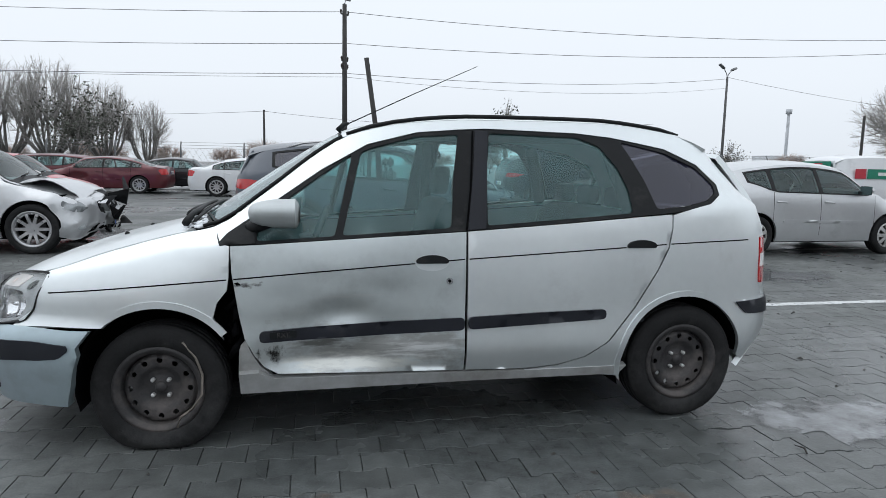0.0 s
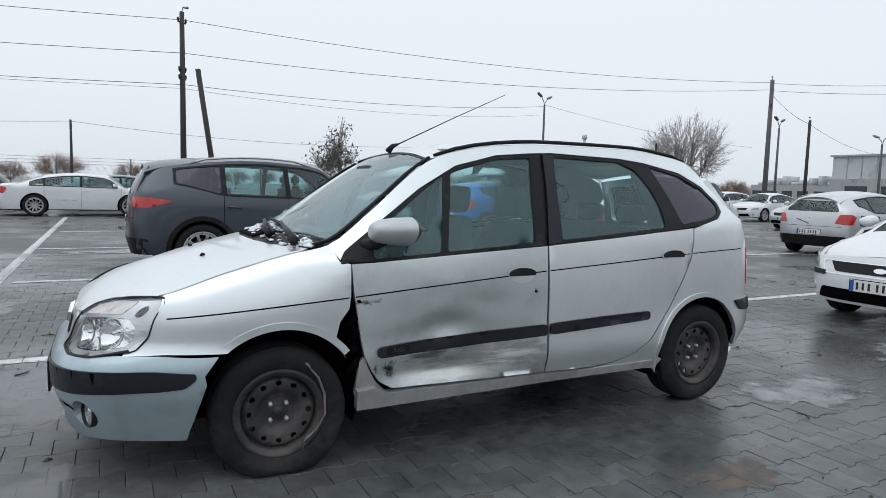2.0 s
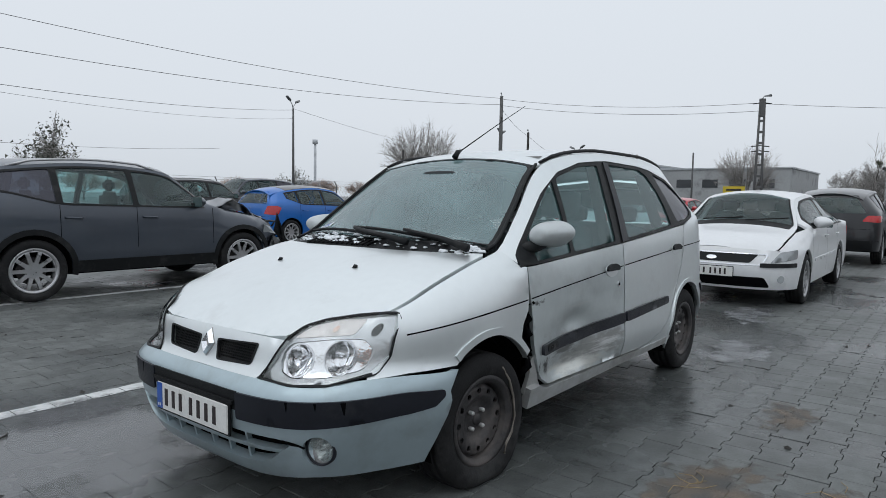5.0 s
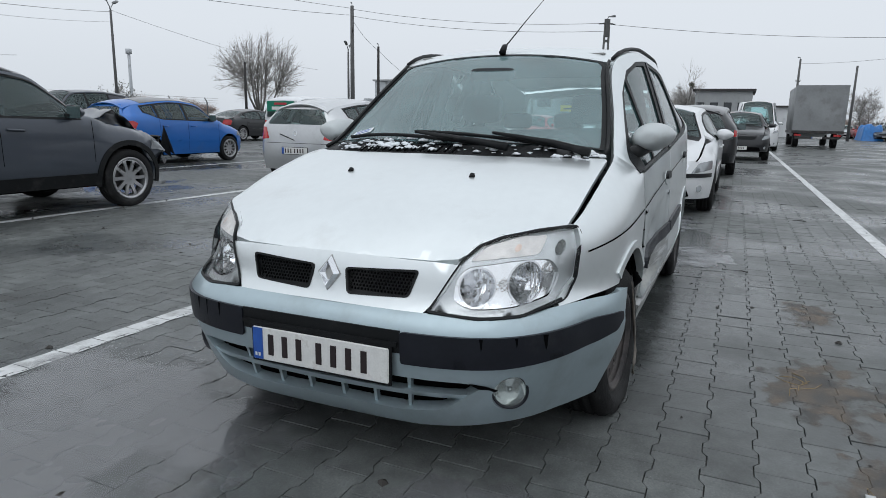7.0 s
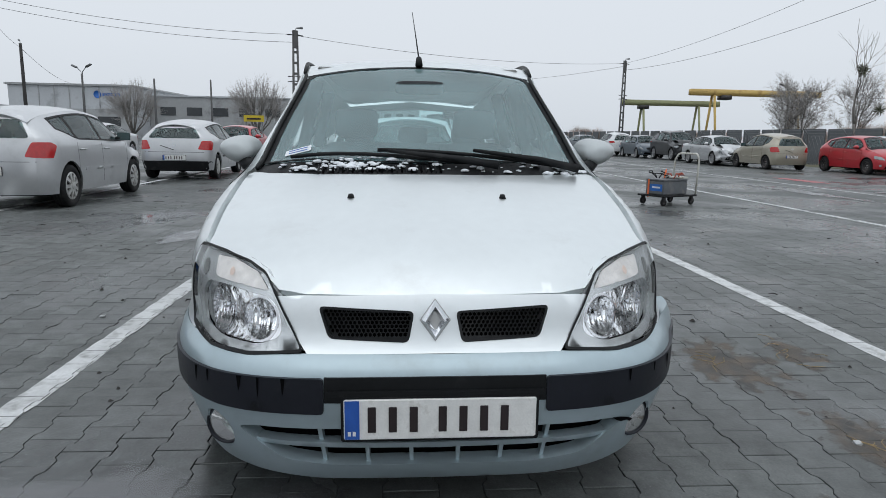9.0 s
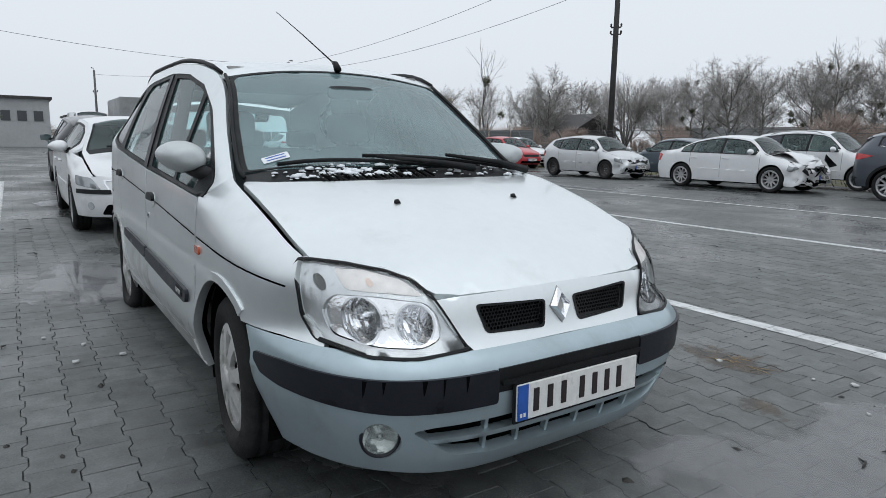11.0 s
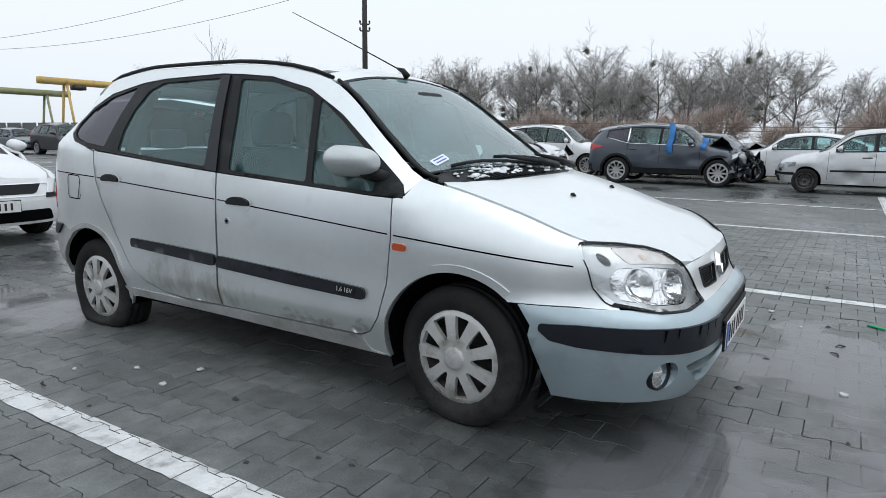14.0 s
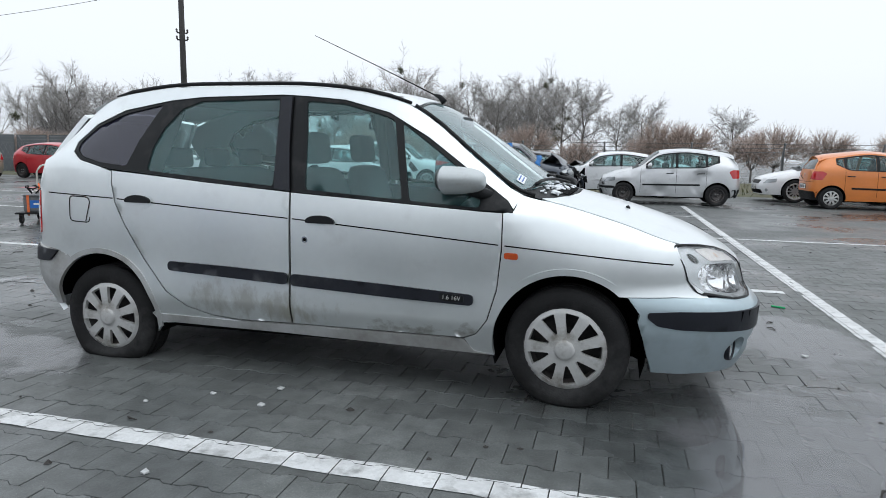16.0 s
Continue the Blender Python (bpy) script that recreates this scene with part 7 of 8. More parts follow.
# ---- painted bay lines, broken at the joints ----
def bay_line(x0, y0, x1, y1, width=0.125):
    """White paint laid block by block, parted along the waved joint that runs under it."""
    along_x = abs(x1 - x0) > abs(y1 - y0)
    pitch = PX if along_x else PY
    n = int(((x1 - x0) if along_x else (y1 - y0)) / pitch)
    rng = random.Random(int(100 * (x0 + y0)))
    joint = Y0 + PY * round((y0 - 0.04 - Y0) / PY) - y0 if along_x else -width / 2 + 0.03
    wave = ((-0.5, -1), (-0.31, -1), (-0.18, 1), (0.18, 1), (0.31, -1), (0.5, -1))
    v, f = [], []
    for k in range(n):
        for q in range(2):
            if not q and abs(joint) < width / 2 - 0.01 and rng.random() < 0.03:
                continue
            c = (k + (0.5 if q or not along_x else 1.0)) * pitch
            z = 0.0026 + rng.uniform(0, 0.0006)
            g = 0.0025 if q else -0.0025
            far = width / 2 if q else -width / 2
            if abs(joint) > width / 2 - 0.01:
                if q:
                    continue
                inner = [(c + p * (pitch - 0.005), width / 2 + rng.uniform(-0.004, 0.004)) for p in (-0.5, 0.5)]
            elif along_x:
                inner = [(c + p * (pitch - 0.005), joint + g + (DEEP / 2) * h * (1 if q else -1)) for p, h in wave]
            else:
                inner = [(c + p * (pitch - 0.005), joint + g) for p in (-0.5, 0.5)]
            ring = inner + [(c + p * (pitch - 0.005), far + rng.uniform(-0.005, 0.005)) for p in (0.5, 0.2, -0.2, -0.5)]
            if not q:
                ring = ring[::-1]
            i = len(v)
            v += [(x0 + a, y0 + t, z) if along_x else (x0 - t, y0 + a, z) for a, t in ring]
            f.append(tuple(range(i, i + len(ring))))
    ob = mesh_object("bay_line", v, f, PAINTWHITE, smooth=False)
    return tagged(ob, "worn white painted bay line on the paving", "road marking", "bay lines", "structure")


for y, xa, xb in ((1.69, -3.1, 16), (5.68, -3.1, 20), (-2.53, -3.1, 44), (-6.76, -3.1, 24), (-10.7, -3.1, 34), (9.9, -3.1, 14), (14.1, -3.1, 12)):
    bay_line(xa, y, xb, y)
bay_line(-3.18, -14.0, -3.18, 20.5, 0.13)
bay_line(-9.5, -6.76, -3.3, -6.76)
bay_line(-9.5, 1.69, -6.0, 1.69)

# ---- water, sand and litter lying on the paving ----
WATER = material("standing_water", (0.185, 0.187, 0.195), 0.05, 0, 0.2, 3, spec=1.0, rough_vary=0.03, bump=0.05, bump_scale=9)
faded(WATER, 0.15, 2.2, 0.58)
ICE = material("thin_slush", (0.24, 0.25, 0.26), 0.2, 0, 0.35, 3, dirt=(0.09, 0.092, 0.095), dirt_amount=0.85, dirt_scale=3.5, bump=0.4, bump_scale=40)
faded(ICE, 0.16, 3.0)
SAND = material("spilt_sand", (0.27, 0.205, 0.15), 0.9, 0, 0.3, 14, bump=0.8, bump_scale=120, dirt=(0.085, 0.083, 0.08), dirt_amount=0.85, dirt_scale=9)
faded(SAND, 0.20, 8.0, 0.5)
STRAW = material("straw", (0.34, 0.25, 0.13), 0.8, 0, 0.3, 30)


def blot(name, cx, cy, rx, ry, mat, z, seed, label, category, rough=0.35):
    o = []
    for k in range(64):
        a = 2 * math.pi * k / 64
        q = 1 + rough * noise.noise(Vector((2.2 * math.cos(a), 2.2 * math.sin(a), seed))) + 0.5 * rough * noise.noise(Vector((6 * math.cos(a), 6 * math.sin(a), seed + 9)))
        o.append((cx + rx * q * math.cos(a), cy + ry * q * math.sin(a)))
    ob = sheet(name, o, lambda x, y: (x, y, z + 0 * x), mat, None, (), 0.25, 0.0, (cx, cy, -5))
    return tagged(ob, label, category)


for k, (x, y, a, b) in enumerate(((-2.35, 0.92, 0.90, 0.85), (-2.68, -0.75, 0.60, 1.20), (2.05, 0.95, 1.05, 0.60), (-3.6, 3.9, 1.2, 0.5), (-4.2, 8.6, 2.2, 0.7), (2.9, 7.6, 1.6, 0.5), (6.4, 9.6, 1.6, 0.5), (-1.0, 15.5, 3.0, 0.9), (5.2, 3.3, 1.0, 0.4))):
    blot("puddle", x, y, a, b, WATER, 0.0030 + 0.0001 * k, k + 1, "shallow puddle of melt water reflecting the pale sky", "puddle")
for k, (x, y, a, b) in enumerate(((2.15, -0.95, 0.55, 0.32), (4.3, -0.6, 0.8, 0.3), (5.2, 0.1, 0.9, 0.4), (10.8, -9.4, 3.0, 0.35), (9.2, -11.3, 2.6, 0.3), (3.4, 2.5, 0.7, 0.25), (-1.5, 9.2, 1.6, 0.4), (9.4, 0.9, 0.9, 0.3))):
    blot("slush_patch", x, y, a, b, ICE, 0.0029, k + 40, "thin patch of grey melting slush on the paving", "slush", 0.5)
blot("red_stain", 15.3, -12.2, 1.3, 0.28, material("red_paint_spill", (0.38, 0.05, 0.06), 0.4, 0, 0.3, 3), 0.003, 77, "spill of red paint on wet ground", "stain")
for k, (x, y, a, b) in enumerate(((-0.75, -1.58, 0.55, 0.30), (-0.60, -2.05, 0.30, 0.16), (-1.62, -1.72, 0.34, 0.2), (0.6, -1.65, 0.35, 0.18), (-2.1, -1.25, 0.16, 0.10))):
    blot("sand_patch", x, y, a, b, SAND, 0.0028, k + 60, "thin brown sand spilt on the paving", "sand", 0.6)
rs = random.Random(31)
data = []
for k in range(24):
    cx, cy = ((-0.72, -1.55), (-0.60, -2.02), (-1.62, -1.72))[k % 3]
    x, y, a = cx + rs.gauss(0, 0.09), cy + rs.gauss(0, 0.06), rs.uniform(0, 6.3)
    l = rs.uniform(0.02, 0.07)
    data.append(tube_data([(x, y, 0.006), (x + l * math.cos(a), y + l * math.sin(a), 0.006 + rs.uniform(0, 0.012)), (x + 2 * l * math.cos(a + 0.3), y + 2 * l * math.sin(a + 0.3), 0.005)], 0.0016, 4))
tagged(mesh_object("straw", *joined(*data), STRAW), "dry straw scattered on the sand", "straw", kind="stuff")
CHIP = material("dark_litter", (0.03, 0.027, 0.024), 0.7, 0, 0.4, 20)
data = []
for k in range(420):
    x, y = rs.uniform(-6, 7), rs.uniform(-6.5, 6.5)
    if abs(x) < 2.0 and abs(y) < 0.9:
        continue
    r = rs.choice((0.006, 0.008, 0.010, 0.014, 0.02))
    bm = [(x + r * rs.uniform(0.5, 1.4) * math.cos(q * 1.25), y + r * rs.uniform(0.4, 1.2) * math.sin(q * 1.25), 0.0025) for q in range(5)]
    data.append((bm + [(x, y, 0.003 + r * rs.uniform(0.3, 0.8))], [(q, (q + 1) % 5, 5) for q in range(5)]))
tagged(mesh_object("litter", *joined(*data), CHIP, smooth=False), "dark grit and bark crumbs lying on the paving", "litter", kind="stuff")
for k in range(26):
    x, y, a = rs.uniform(-4.5, 6), rs.uniform(-5.5, 5.5), rs.uniform(0, 6.3)
    if abs(x) < 2.3 and abs(y) < 1.0:
        continue
    l = rs.uniform(0.05, 0.16)
    tagged(tube("twig", [(x, y, 0.006), (x + l * 0.5 * math.cos(a), y + l * 0.5 * math.sin(a), 0.011), (x + l * math.cos(a + 0.4), y + l * math.sin(a + 0.4), 0.006)], [0.004, 0.005, 0.002], CHIP, None, 5), "short dark twig lying on the paving", "twig", "twigs on the paving")
SHARD = material("white_plastic_shard", (0.46, 0.47, 0.47), 0.4, 0, 0.1, 20)
for k in range(16):
    x, y = rs.choice(((-2.55, -0.6), (-2.3, -1.4), (-2.0, -2.0), (-3.3, 2.4), (0.4, 1.3), (-1.6, -2.3))) 
    x, y, r = x + rs.gauss(0, 0.3), y + rs.gauss(0, 0.3), rs.uniform(0.008, 0.026)
    pts = [(x + r * rs.uniform(0.6, 1.3) * math.cos(q * 1.05), y + r * rs.uniform(0.5, 1.0) * math.sin(q * 1.05)) for q in range(6)]
    v = [(a, b, 0.0025) for a, b in pts] + [(a, b, 0.006 + 0.3 * r * (i % 2)) for i, (a, b) in enumerate(pts)]
    tagged(mesh_object("plastic_shard", v, [tuple(range(6, 12))] + [(q, (q + 1) % 6, 6 + (q + 1) % 6, 6 + q) for q in range(6)], SHARD, smooth=False), "small white shard of broken lamp plastic", "shard", "shards on the paving")
tagged(tube("marker_pen", [(-2.75, -1.85, 0.009), (-2.84, -1.80, 0.009)], 0.008, material("green_plastic", (0.0, 0.35, 0.12), 0.4), None, 8), "green marker pen lying on the paving", "pen")


# ---- poles, lamps and wires ----
CONCRETE = material("weathered_concrete_pole", (0.115, 0.115, 0.115), 0.85, 0, 0.2, 2, bump=0.4, bump_scale=20)
TIMBER = material("tarred_timber_pole", (0.045, 0.043, 0.042), 0.85, 0, 0.3, 2, bump=0.4, bump_scale=20)
LINE = material("overhead_wire", (0.10, 0.10, 0.105), 0.6, 0.3, 0.1, 5)
PORCELAIN = material("insulator", (0.05, 0.04, 0.035), 0.3, 0, 0.2, 8)
LAMPHEAD = material("lamp_head", (0.16, 0.165, 0.17), 0.5, 0.3, 0.1, 5)


def power_pole(x, y, h, r=0.13, arms=(), mat=TIMBER, label="tarred overhead line pole with small insulators", cap=True):
    p = empty("power_pole", label, "power pole")
    tube("shaft", [(0, 0, -0.2), (0, 0, h * 0.5), (0, 0, h)], [r, r * 0.85, r * 0.7], mat, p, 10)
    for z, w in arms:
        tube("crossarm", [(-w, 0, z), (w, 0, z)], 0.035, STEEL, p, 6)
        for s in (-1, 1):
            lathe("insulator", [(0.0, 0.16), (0.035, 0.14), (0.05, 0.09), (0.03, 0.07), (0.05, 0.03), (0.02, 0.0)][::-1], PORCELAIN, p, 8, axis="z").location = (s * w, 0, z + 0.02)
    if cap:
        tube("cap_bracket", [(0, 0, h), (0.06, 0, h + 0.18), (0.30, 0, h + 0.22)], [0.03, 0.03, 0.06], LAMPHEAD, p, 6)
    p.matrix_world = pose(x, y, 0, 0, 0, 40)
    return p


def lattice_pole(x, y, h, label="dark lattice concrete line pole"):
    p = empty("power_pole", label, "power pole")
    for s in (-1, 1):
        tube("leg", [(s * 0.19, 0, -0.2), (s * 0.10, 0, h)], [0.075, 0.055], CONCRETE, p, 6)
    n = int(h / 0.55)
    for k in range(n):
        z = 0.4 + k * 0.55
        w = 0.19 - 0.09 * z / h
        box("rung", (-w, -0.045, z - 0.06), (w, 0.045, z + 0.06), CONCRETE, p)
    for z in (h * 0.6, h * 0.64, h - 0.2):
        tube("crossarm", [(-0.42, 0, z - 0.05), (0, 0, z), (0.42, 0, z - 0.05)], 0.03, STEEL, p, 6)
    box("pole_head", (-0.12, -0.09, h - 0.9), (0.12, 0.09, h), CONCRETE, p, 0.02)
    tube("cap_bracket", [(0, 0, h), (0.05, 0, h + 0.12), (0.4, 0, h + 0.16)], [0.03, 0.03, 0.07], LAMPHEAD, p, 6)
    p.matrix_world = pose(x, y, 0, 0, 0, -65)
    return p


def street_lamp(x, y, h, heads=2, turn=0):
    p = empty("street_lamp", "grey street lamp with %s angled heads" % ("two" if heads == 2 else "one"), "street lamp")
    tube("post", [(0, 0, -0.2), (0, 0, h * 0.5), (0, 0, h - 0.5)], [0.11, 0.09, 0.07], CONCRETE, p, 8)
    for k in range(heads):
        s = 1 - 2 * k
        tube("arm", [(0, 0, h - 0.6), (s * 0.12, 0, h - 0.3), (s * 0.55, 0, h)], 0.03, LAMPHEAD, p, 6)
        hd = box("lamp_head", (-0.32, -0.11, -0.06), (0.32, 0.11, 0.07), LAMPHEAD, p, 0.04)
        hd.matrix_local = pose(s * 0.85, 0, h + 0.10, 0, -18 * s, 0)
    p.matrix_world = pose(x, y, 0, 0, 0, turn)
    return p


def wire(a, b, sag=0.5, r=0.011):
    a, b = Vector(a), Vector(b)
    pts = [a + (b - a) * t - Vector((0, 0, 4 * sag * t * (1 - t))) for t in np.linspace(0, 1, 18)]
    return tagged(tube("overhead_wire", pts, r, LINE, None, 5), "sagging overhead wire between line poles", "wire", "overhead wires")


PA, PC, PD, PE, PF = (0.70, 23.9), (31.5, 21.0), (31.9, 5.65), (17.3, -21.6), (45.5, -16.8)
power_pole(*PA, 7.75, 0.125, ((7.35, 0.20), (5.5, 0.16), (5.2, 0.16)))
tagged(tube("prop_pole", [(3.25, 33.2, -0.2), (2.95, 33.1, 2.7), (2.32, 33.0, 7.1)], [0.15, 0.14, 0.13], TIMBER, None, 8), "leaning timber prop beside the line pole", "prop")
power_pole(*PC, 7.8, 0.15, ((6.3, 0.25),), CONCRETE)
lattice_pole(*PD, 6.45)
power_pole(*PE, 10.5, 0.15, ((6.35, 0.22), (6.05, 0.22)))
lattice_pole(*PF, 7.0)
power_pole(38.0, 22.9, 6.15, 0.12, ((5.2, 0.2),))
power_pole(-4.05, 45.0, 5.0, 0.10, (), TIMBER, "thin timber pole behind the fence", False)
power_pole(53.0, 20.6, 5.4, 0.11, (), CONCRETE, "slim concrete pole before the warehouse", False)
power_pole(62.0, 18.5, 6.1, 0.11, (), CONCRETE, "slim concrete pole before the warehouse", False)
power_pole(31.0, 29.0, 4.6, 0.10, (), TIMBER, "thin timber pole behind the parked cars", False)
power_pole(70.0, -6.0, 7.6, 0.13, ((5.5, 0.25),), CONCRETE)
power_pole(62.0, -9.8, 6.3, 0.12, (), CONCRETE, "slim concrete pole by the long row", False)
street_lamp(26.2, 35.3, 7.9, 2, 30)
street_lamp(43.0, 28.6, 6.9, 2, 20)
street_lamp(50.0, 25.0, 5.9, 2, 60)
street_lamp(58.0, -37.5, 6.5, 1, 100)
for z, q in ((7.45, 7.65), (6.2, 7.25)):
    wire((PA[0], PA[1], z), (PC[0], PC[1], q), 0.55)
    wire((PA[0], PA[1], z), (-42, 26, z - 0.2), 0.5)
wire((PA[0], PA[1], 5.0), (26.2, 35.3, 7.3), 0.4)
wire((PA[0], PA[1], 4.85), (26.2, 35.3, 6.7), 0.5, 0.007)
wire((PA[0], PA[1], 5.0), (-42, 26, 4.8), 0.4)
wire((PA[0], PA[1], 4.85), (-42, 27, 5.1), 0.4, 0.007)
for z in (7.6, 7.2):
    wire((PC[0], PC[1], z), (PD[0], PD[1], z - 1.35), 0.35)
wire((PD[0], PD[1], 6.2), (PF[0], PF[1], 6.8), 0.5)
wire((PF[0], PF[1], 6.8), (PE[0], PE[1], 10.0), 0.7)
wire((PF[0], PF[1], 6.3), (PE[0], PE[1], 8.4), 0.8)
wire((PE[0], PE[1], 10.0), (-30, -26, 10.0), 0.7)
wire((26.2, 35.3, 7.4), (55.0, 40.0, 6.0), 0.4)
wire((-4.05, 45.0, 4.9), (27.0, 46.0, 5.0), 0.7, 0.012)
wire((-4.05, 45.0, 4.9), (-40.0, 46.0, 5.0), 0.7, 0.012)
wire((PC[0], PC[1], 7.0), (38.0, 22.9, 5.9), 0.2)
wire((38.0, 22.9, 5.9), (60.0, 30.0, 5.2), 0.5)
wire((PF[0], PF[1], 6.6), (70.0, -6.0, 7.2), 0.4)

# ---- fences ----
MESHW = material("galvanised_fence_wire", (0.20, 0.205, 0.21), 0.5, 0.5, 0.15, 5)
GALV = material("fence_post", (0.17, 0.175, 0.18), 0.7, 0.2, 0.15, 5)


def fence(x0, y0, x1, y1, h, gap=3.0, label="chain-link fence with angled posts", cell=0.30):
    fc = empty("fence", label, "fence")
    L = math.hypot(x1 - x0, y1 - y0)
    ux, uy = (x1 - x0) / L, (y1 - y0) / L
    for k in range(int(L / gap) + 1):
        x, y = x0 + ux * gap * k, y0 + uy * gap * k
        tube("post", [(x, y, -0.1), (x, y, h), (x - uy * 0.2, y + ux * 0.2, h + 0.3)], 0.045, GALV, fc, 5)
    data = []
    for z in (0.05, h * 0.5, h, h + 0.14, h + 0.28):
        data.append(tube_data([(x0, y0, z), (x1, y1, z)], 0.008, 3))
    n = int(L / cell)
    for k in range(n):
        for s in (0, 1):
            p0 = k * cell + (0 if s else h * 0.6)
            p1 = k * cell + (h * 0.6 if s else 0)
            if max(p0, p1) < L:
                data.append(tube_data([(x0 + ux * p0, y0 + uy * p0, 0.05), (x0 + ux * p1, y0 + uy * p1, h)], 0.0055, 3))
    tagged(mesh_object("wire_mesh", *joined(*data), MESHW, fc), kind="stuff")
    return fc


fence(-40, 30.0, 30, 30.5, 1.9)
fence(-40, -20.8, 44, -21.2, 1.5)
BOARD = material("grey_sheet_fence", (0.13, 0.14, 0.145), 0.7, 0.2, 0.15, 1, bump=0.3, bump_scale=8)
wall = empty("sheet_fence", "long grey sheet-metal fence behind the row", "fence")
for k in range(40):
    x = 26 + 2.0 * k
    box("fence_panel", (x, -24.6 + 0.16 * k, 0.0), (x + 1.97, -24.54 + 0.16 * k, 1.95), BOARD, wall)
GRASS = material("winter_grass", (0.085, 0.088, 0.045), 0.9, 0, 0.35, 0.5, bump=1.0, bump_scale=30, dirt=(0.12, 0.095, 0.06), dirt_amount=0.5, dirt_scale=0.8)
verge = mesh_object("grass_verge", [(-60, -19.6, 0.002), (30, -19.9, 0.002), (30, -33, 0.03), (-60, -33, 0.03)], [(3, 2, 1, 0)][::-1], GRASS)
verge.data.flip_normals()
tagged(verge, "strip of brown winter grass behind the parked row", "grass", kind="structure")
rs = random.Random(41)
tufts = []
for k in range(2600):
    x, y = rs.uniform(-22, 24), rs.uniform(-31, -18.8)
    h, a = rs.uniform(0.08, 0.32), rs.uniform(0, 6.3)
    i = [(x - 0.02 * math.cos(a), y - 0.02 * math.sin(a), 0.0), (x + 0.02 * math.cos(a), y + 0.02 * math.sin(a), 0.0), (x + rs.gauss(0, 0.08), y + rs.gauss(0, 0.08), h)]
    tufts.append((i, [(0, 1, 2)]))
tagged(mesh_object("grass_tufts", *joined(*tufts), GRASS), "tufts of dry grass along the fence", "grass", kind="stuff")

# ---- bare trees ----
# BARK and TWIG are lightened, so their colour carries the distance haze.
BARK = material("hazed_bark", (0.18, 0.168, 0.155), 0.9, 0, 0.3, 3, bump=0.6, bump_scale=12)
TWIG = material("hazed_brown_twigs", (0.34, 0.322, 0.308), 0.9, 0, 0.25, 2)
TWIGRED = material("reddish_twigs", (0.37, 0.29, 0.25), 0.9, 0, 0.25, 2)
EVER = material("dull_evergreen", (0.085, 0.09, 0.072), 0.85, 0, 0.3, 2)
MIST = material("mistletoe", (0.12, 0.125, 0.085), 0.85, 0, 0.3, 2)


def bare_tree(name, label, h, spread, seed, twig=TWIG, fork=0.25, balls=0, clumps=False, depth=7, thick=0.016, kids=(2, 3)):
    """A leafless tree: a forked trunk with limbs, and a crown of fine twigs."""
    rng = random.Random(seed)
    wood, fine, leaf = [], [], []

    def grow(p, d, length, r, level):
        q = p + d * length
        m = p + d * length * 0.5 + Vector((rng.gauss(0, 1), rng.gauss(0, 1), 0)) * length * 0.06
        if level <= 2:
            wood.append(tube_data([p, m, q], [r, r * 0.85, r * 0.7], 6 if level < 2 else 4))
        else:
            fine.append(tube_data([p, m, q] if level < 5 else [p, q], [r, r * 0.8, r * 0.6] if level < 5 else [r, r * 0.5], 3))
        if level >= depth:
            if clumps:
                for _ in range(2):
                    c = q + Vector((rng.gauss(0, 1), rng.gauss(0, 1), rng.gauss(0, 1))) * length * 0.5
                    e = [Vector((rng.gauss(0, 1), rng.gauss(0, 1), rng.gauss(0, 1))) * 0.045 for _ in range(3)]
                    leaf.append(([c + e[0], c + e[1], c + e[2]], [(0, 1, 2)]))
            return
        n = rng.choice(kids) + (1 if level in (1, 2, 4) else 0)
        for k in range(n):
            t = 1.0 if k == 0 else rng.uniform(0.3, 1.0)
            ang = rng.uniform(0.08, 0.30) if k == 0 else rng.uniform(0.35, 0.9) * spread
            axis = d.orthogonal().normalized()
            axis.rotate(Matrix.Rotation(rng.uniform(0, 6.28), 3, d))
            nd = d.copy()
            nd.rotate(Matrix.Rotation(ang, 3, axis))
            nd = (nd + Vector((0, 0, 0.10))).normalized()
            grow(p + (q - p) * t, nd, length * (rng.uniform(0.74, 0.90) if k == 0 else rng.uniform(0.55, 0.88)), max(r * (0.66 if k == 0 else 0.45), 0.0065), level + 1)

    trunk = h * fork
    grow(Vector((0, 0, -0.1)), Vector((rng.gauss(0, 0.03), rng.gauss(0, 0.03), 1)).normalized(), trunk, h * thick, 0)
    zs = max(v[2] for d, _ in fine + wood for v in d)
    k = h / zs
    for group in (wood, fine, leaf):
        for i, (v, f) in enumerate(group):
            group[i] = ([tuple(c * k for c in q) for q in v], f)
    t = empty(name, label, "tree")
    mesh_object("trunk", *joined(*wood), BARK, t)
    mesh_object("crown", *joined(*fine), twig, t)
    if leaf:
        mesh_object("foliage", *joined(*leaf), EVER, t)
    for b in range(balls):
        tips = rng.choice(fine)[0]
        c = Vector(tips[0])
        data = []
        for _ in range(60):
            d = Vector((rng.gauss(0, 1), rng.gauss(0, 1), rng.gauss(0, 1))).normalized()
            data.append(tube_data([c, c + d * rng.uniform(0.25, 0.45)], [0.015, 0.02], 3))
        mesh_object("mistletoe_clump", *joined(*data), MIST, t)
    return t


def plant(proto, x, y, s=1.0, turn=0.0, tall=1.0):
    o = copy_thing(proto, pose(x, y, 0, 0, 0, turn) @ Matrix.Diagonal((s, s, s * tall, 1)))
    o.matrix_basis = pose(x, y, 0, 0, 0, turn) @ Matrix.Diagonal((s, s, s * tall, 1))
    return o


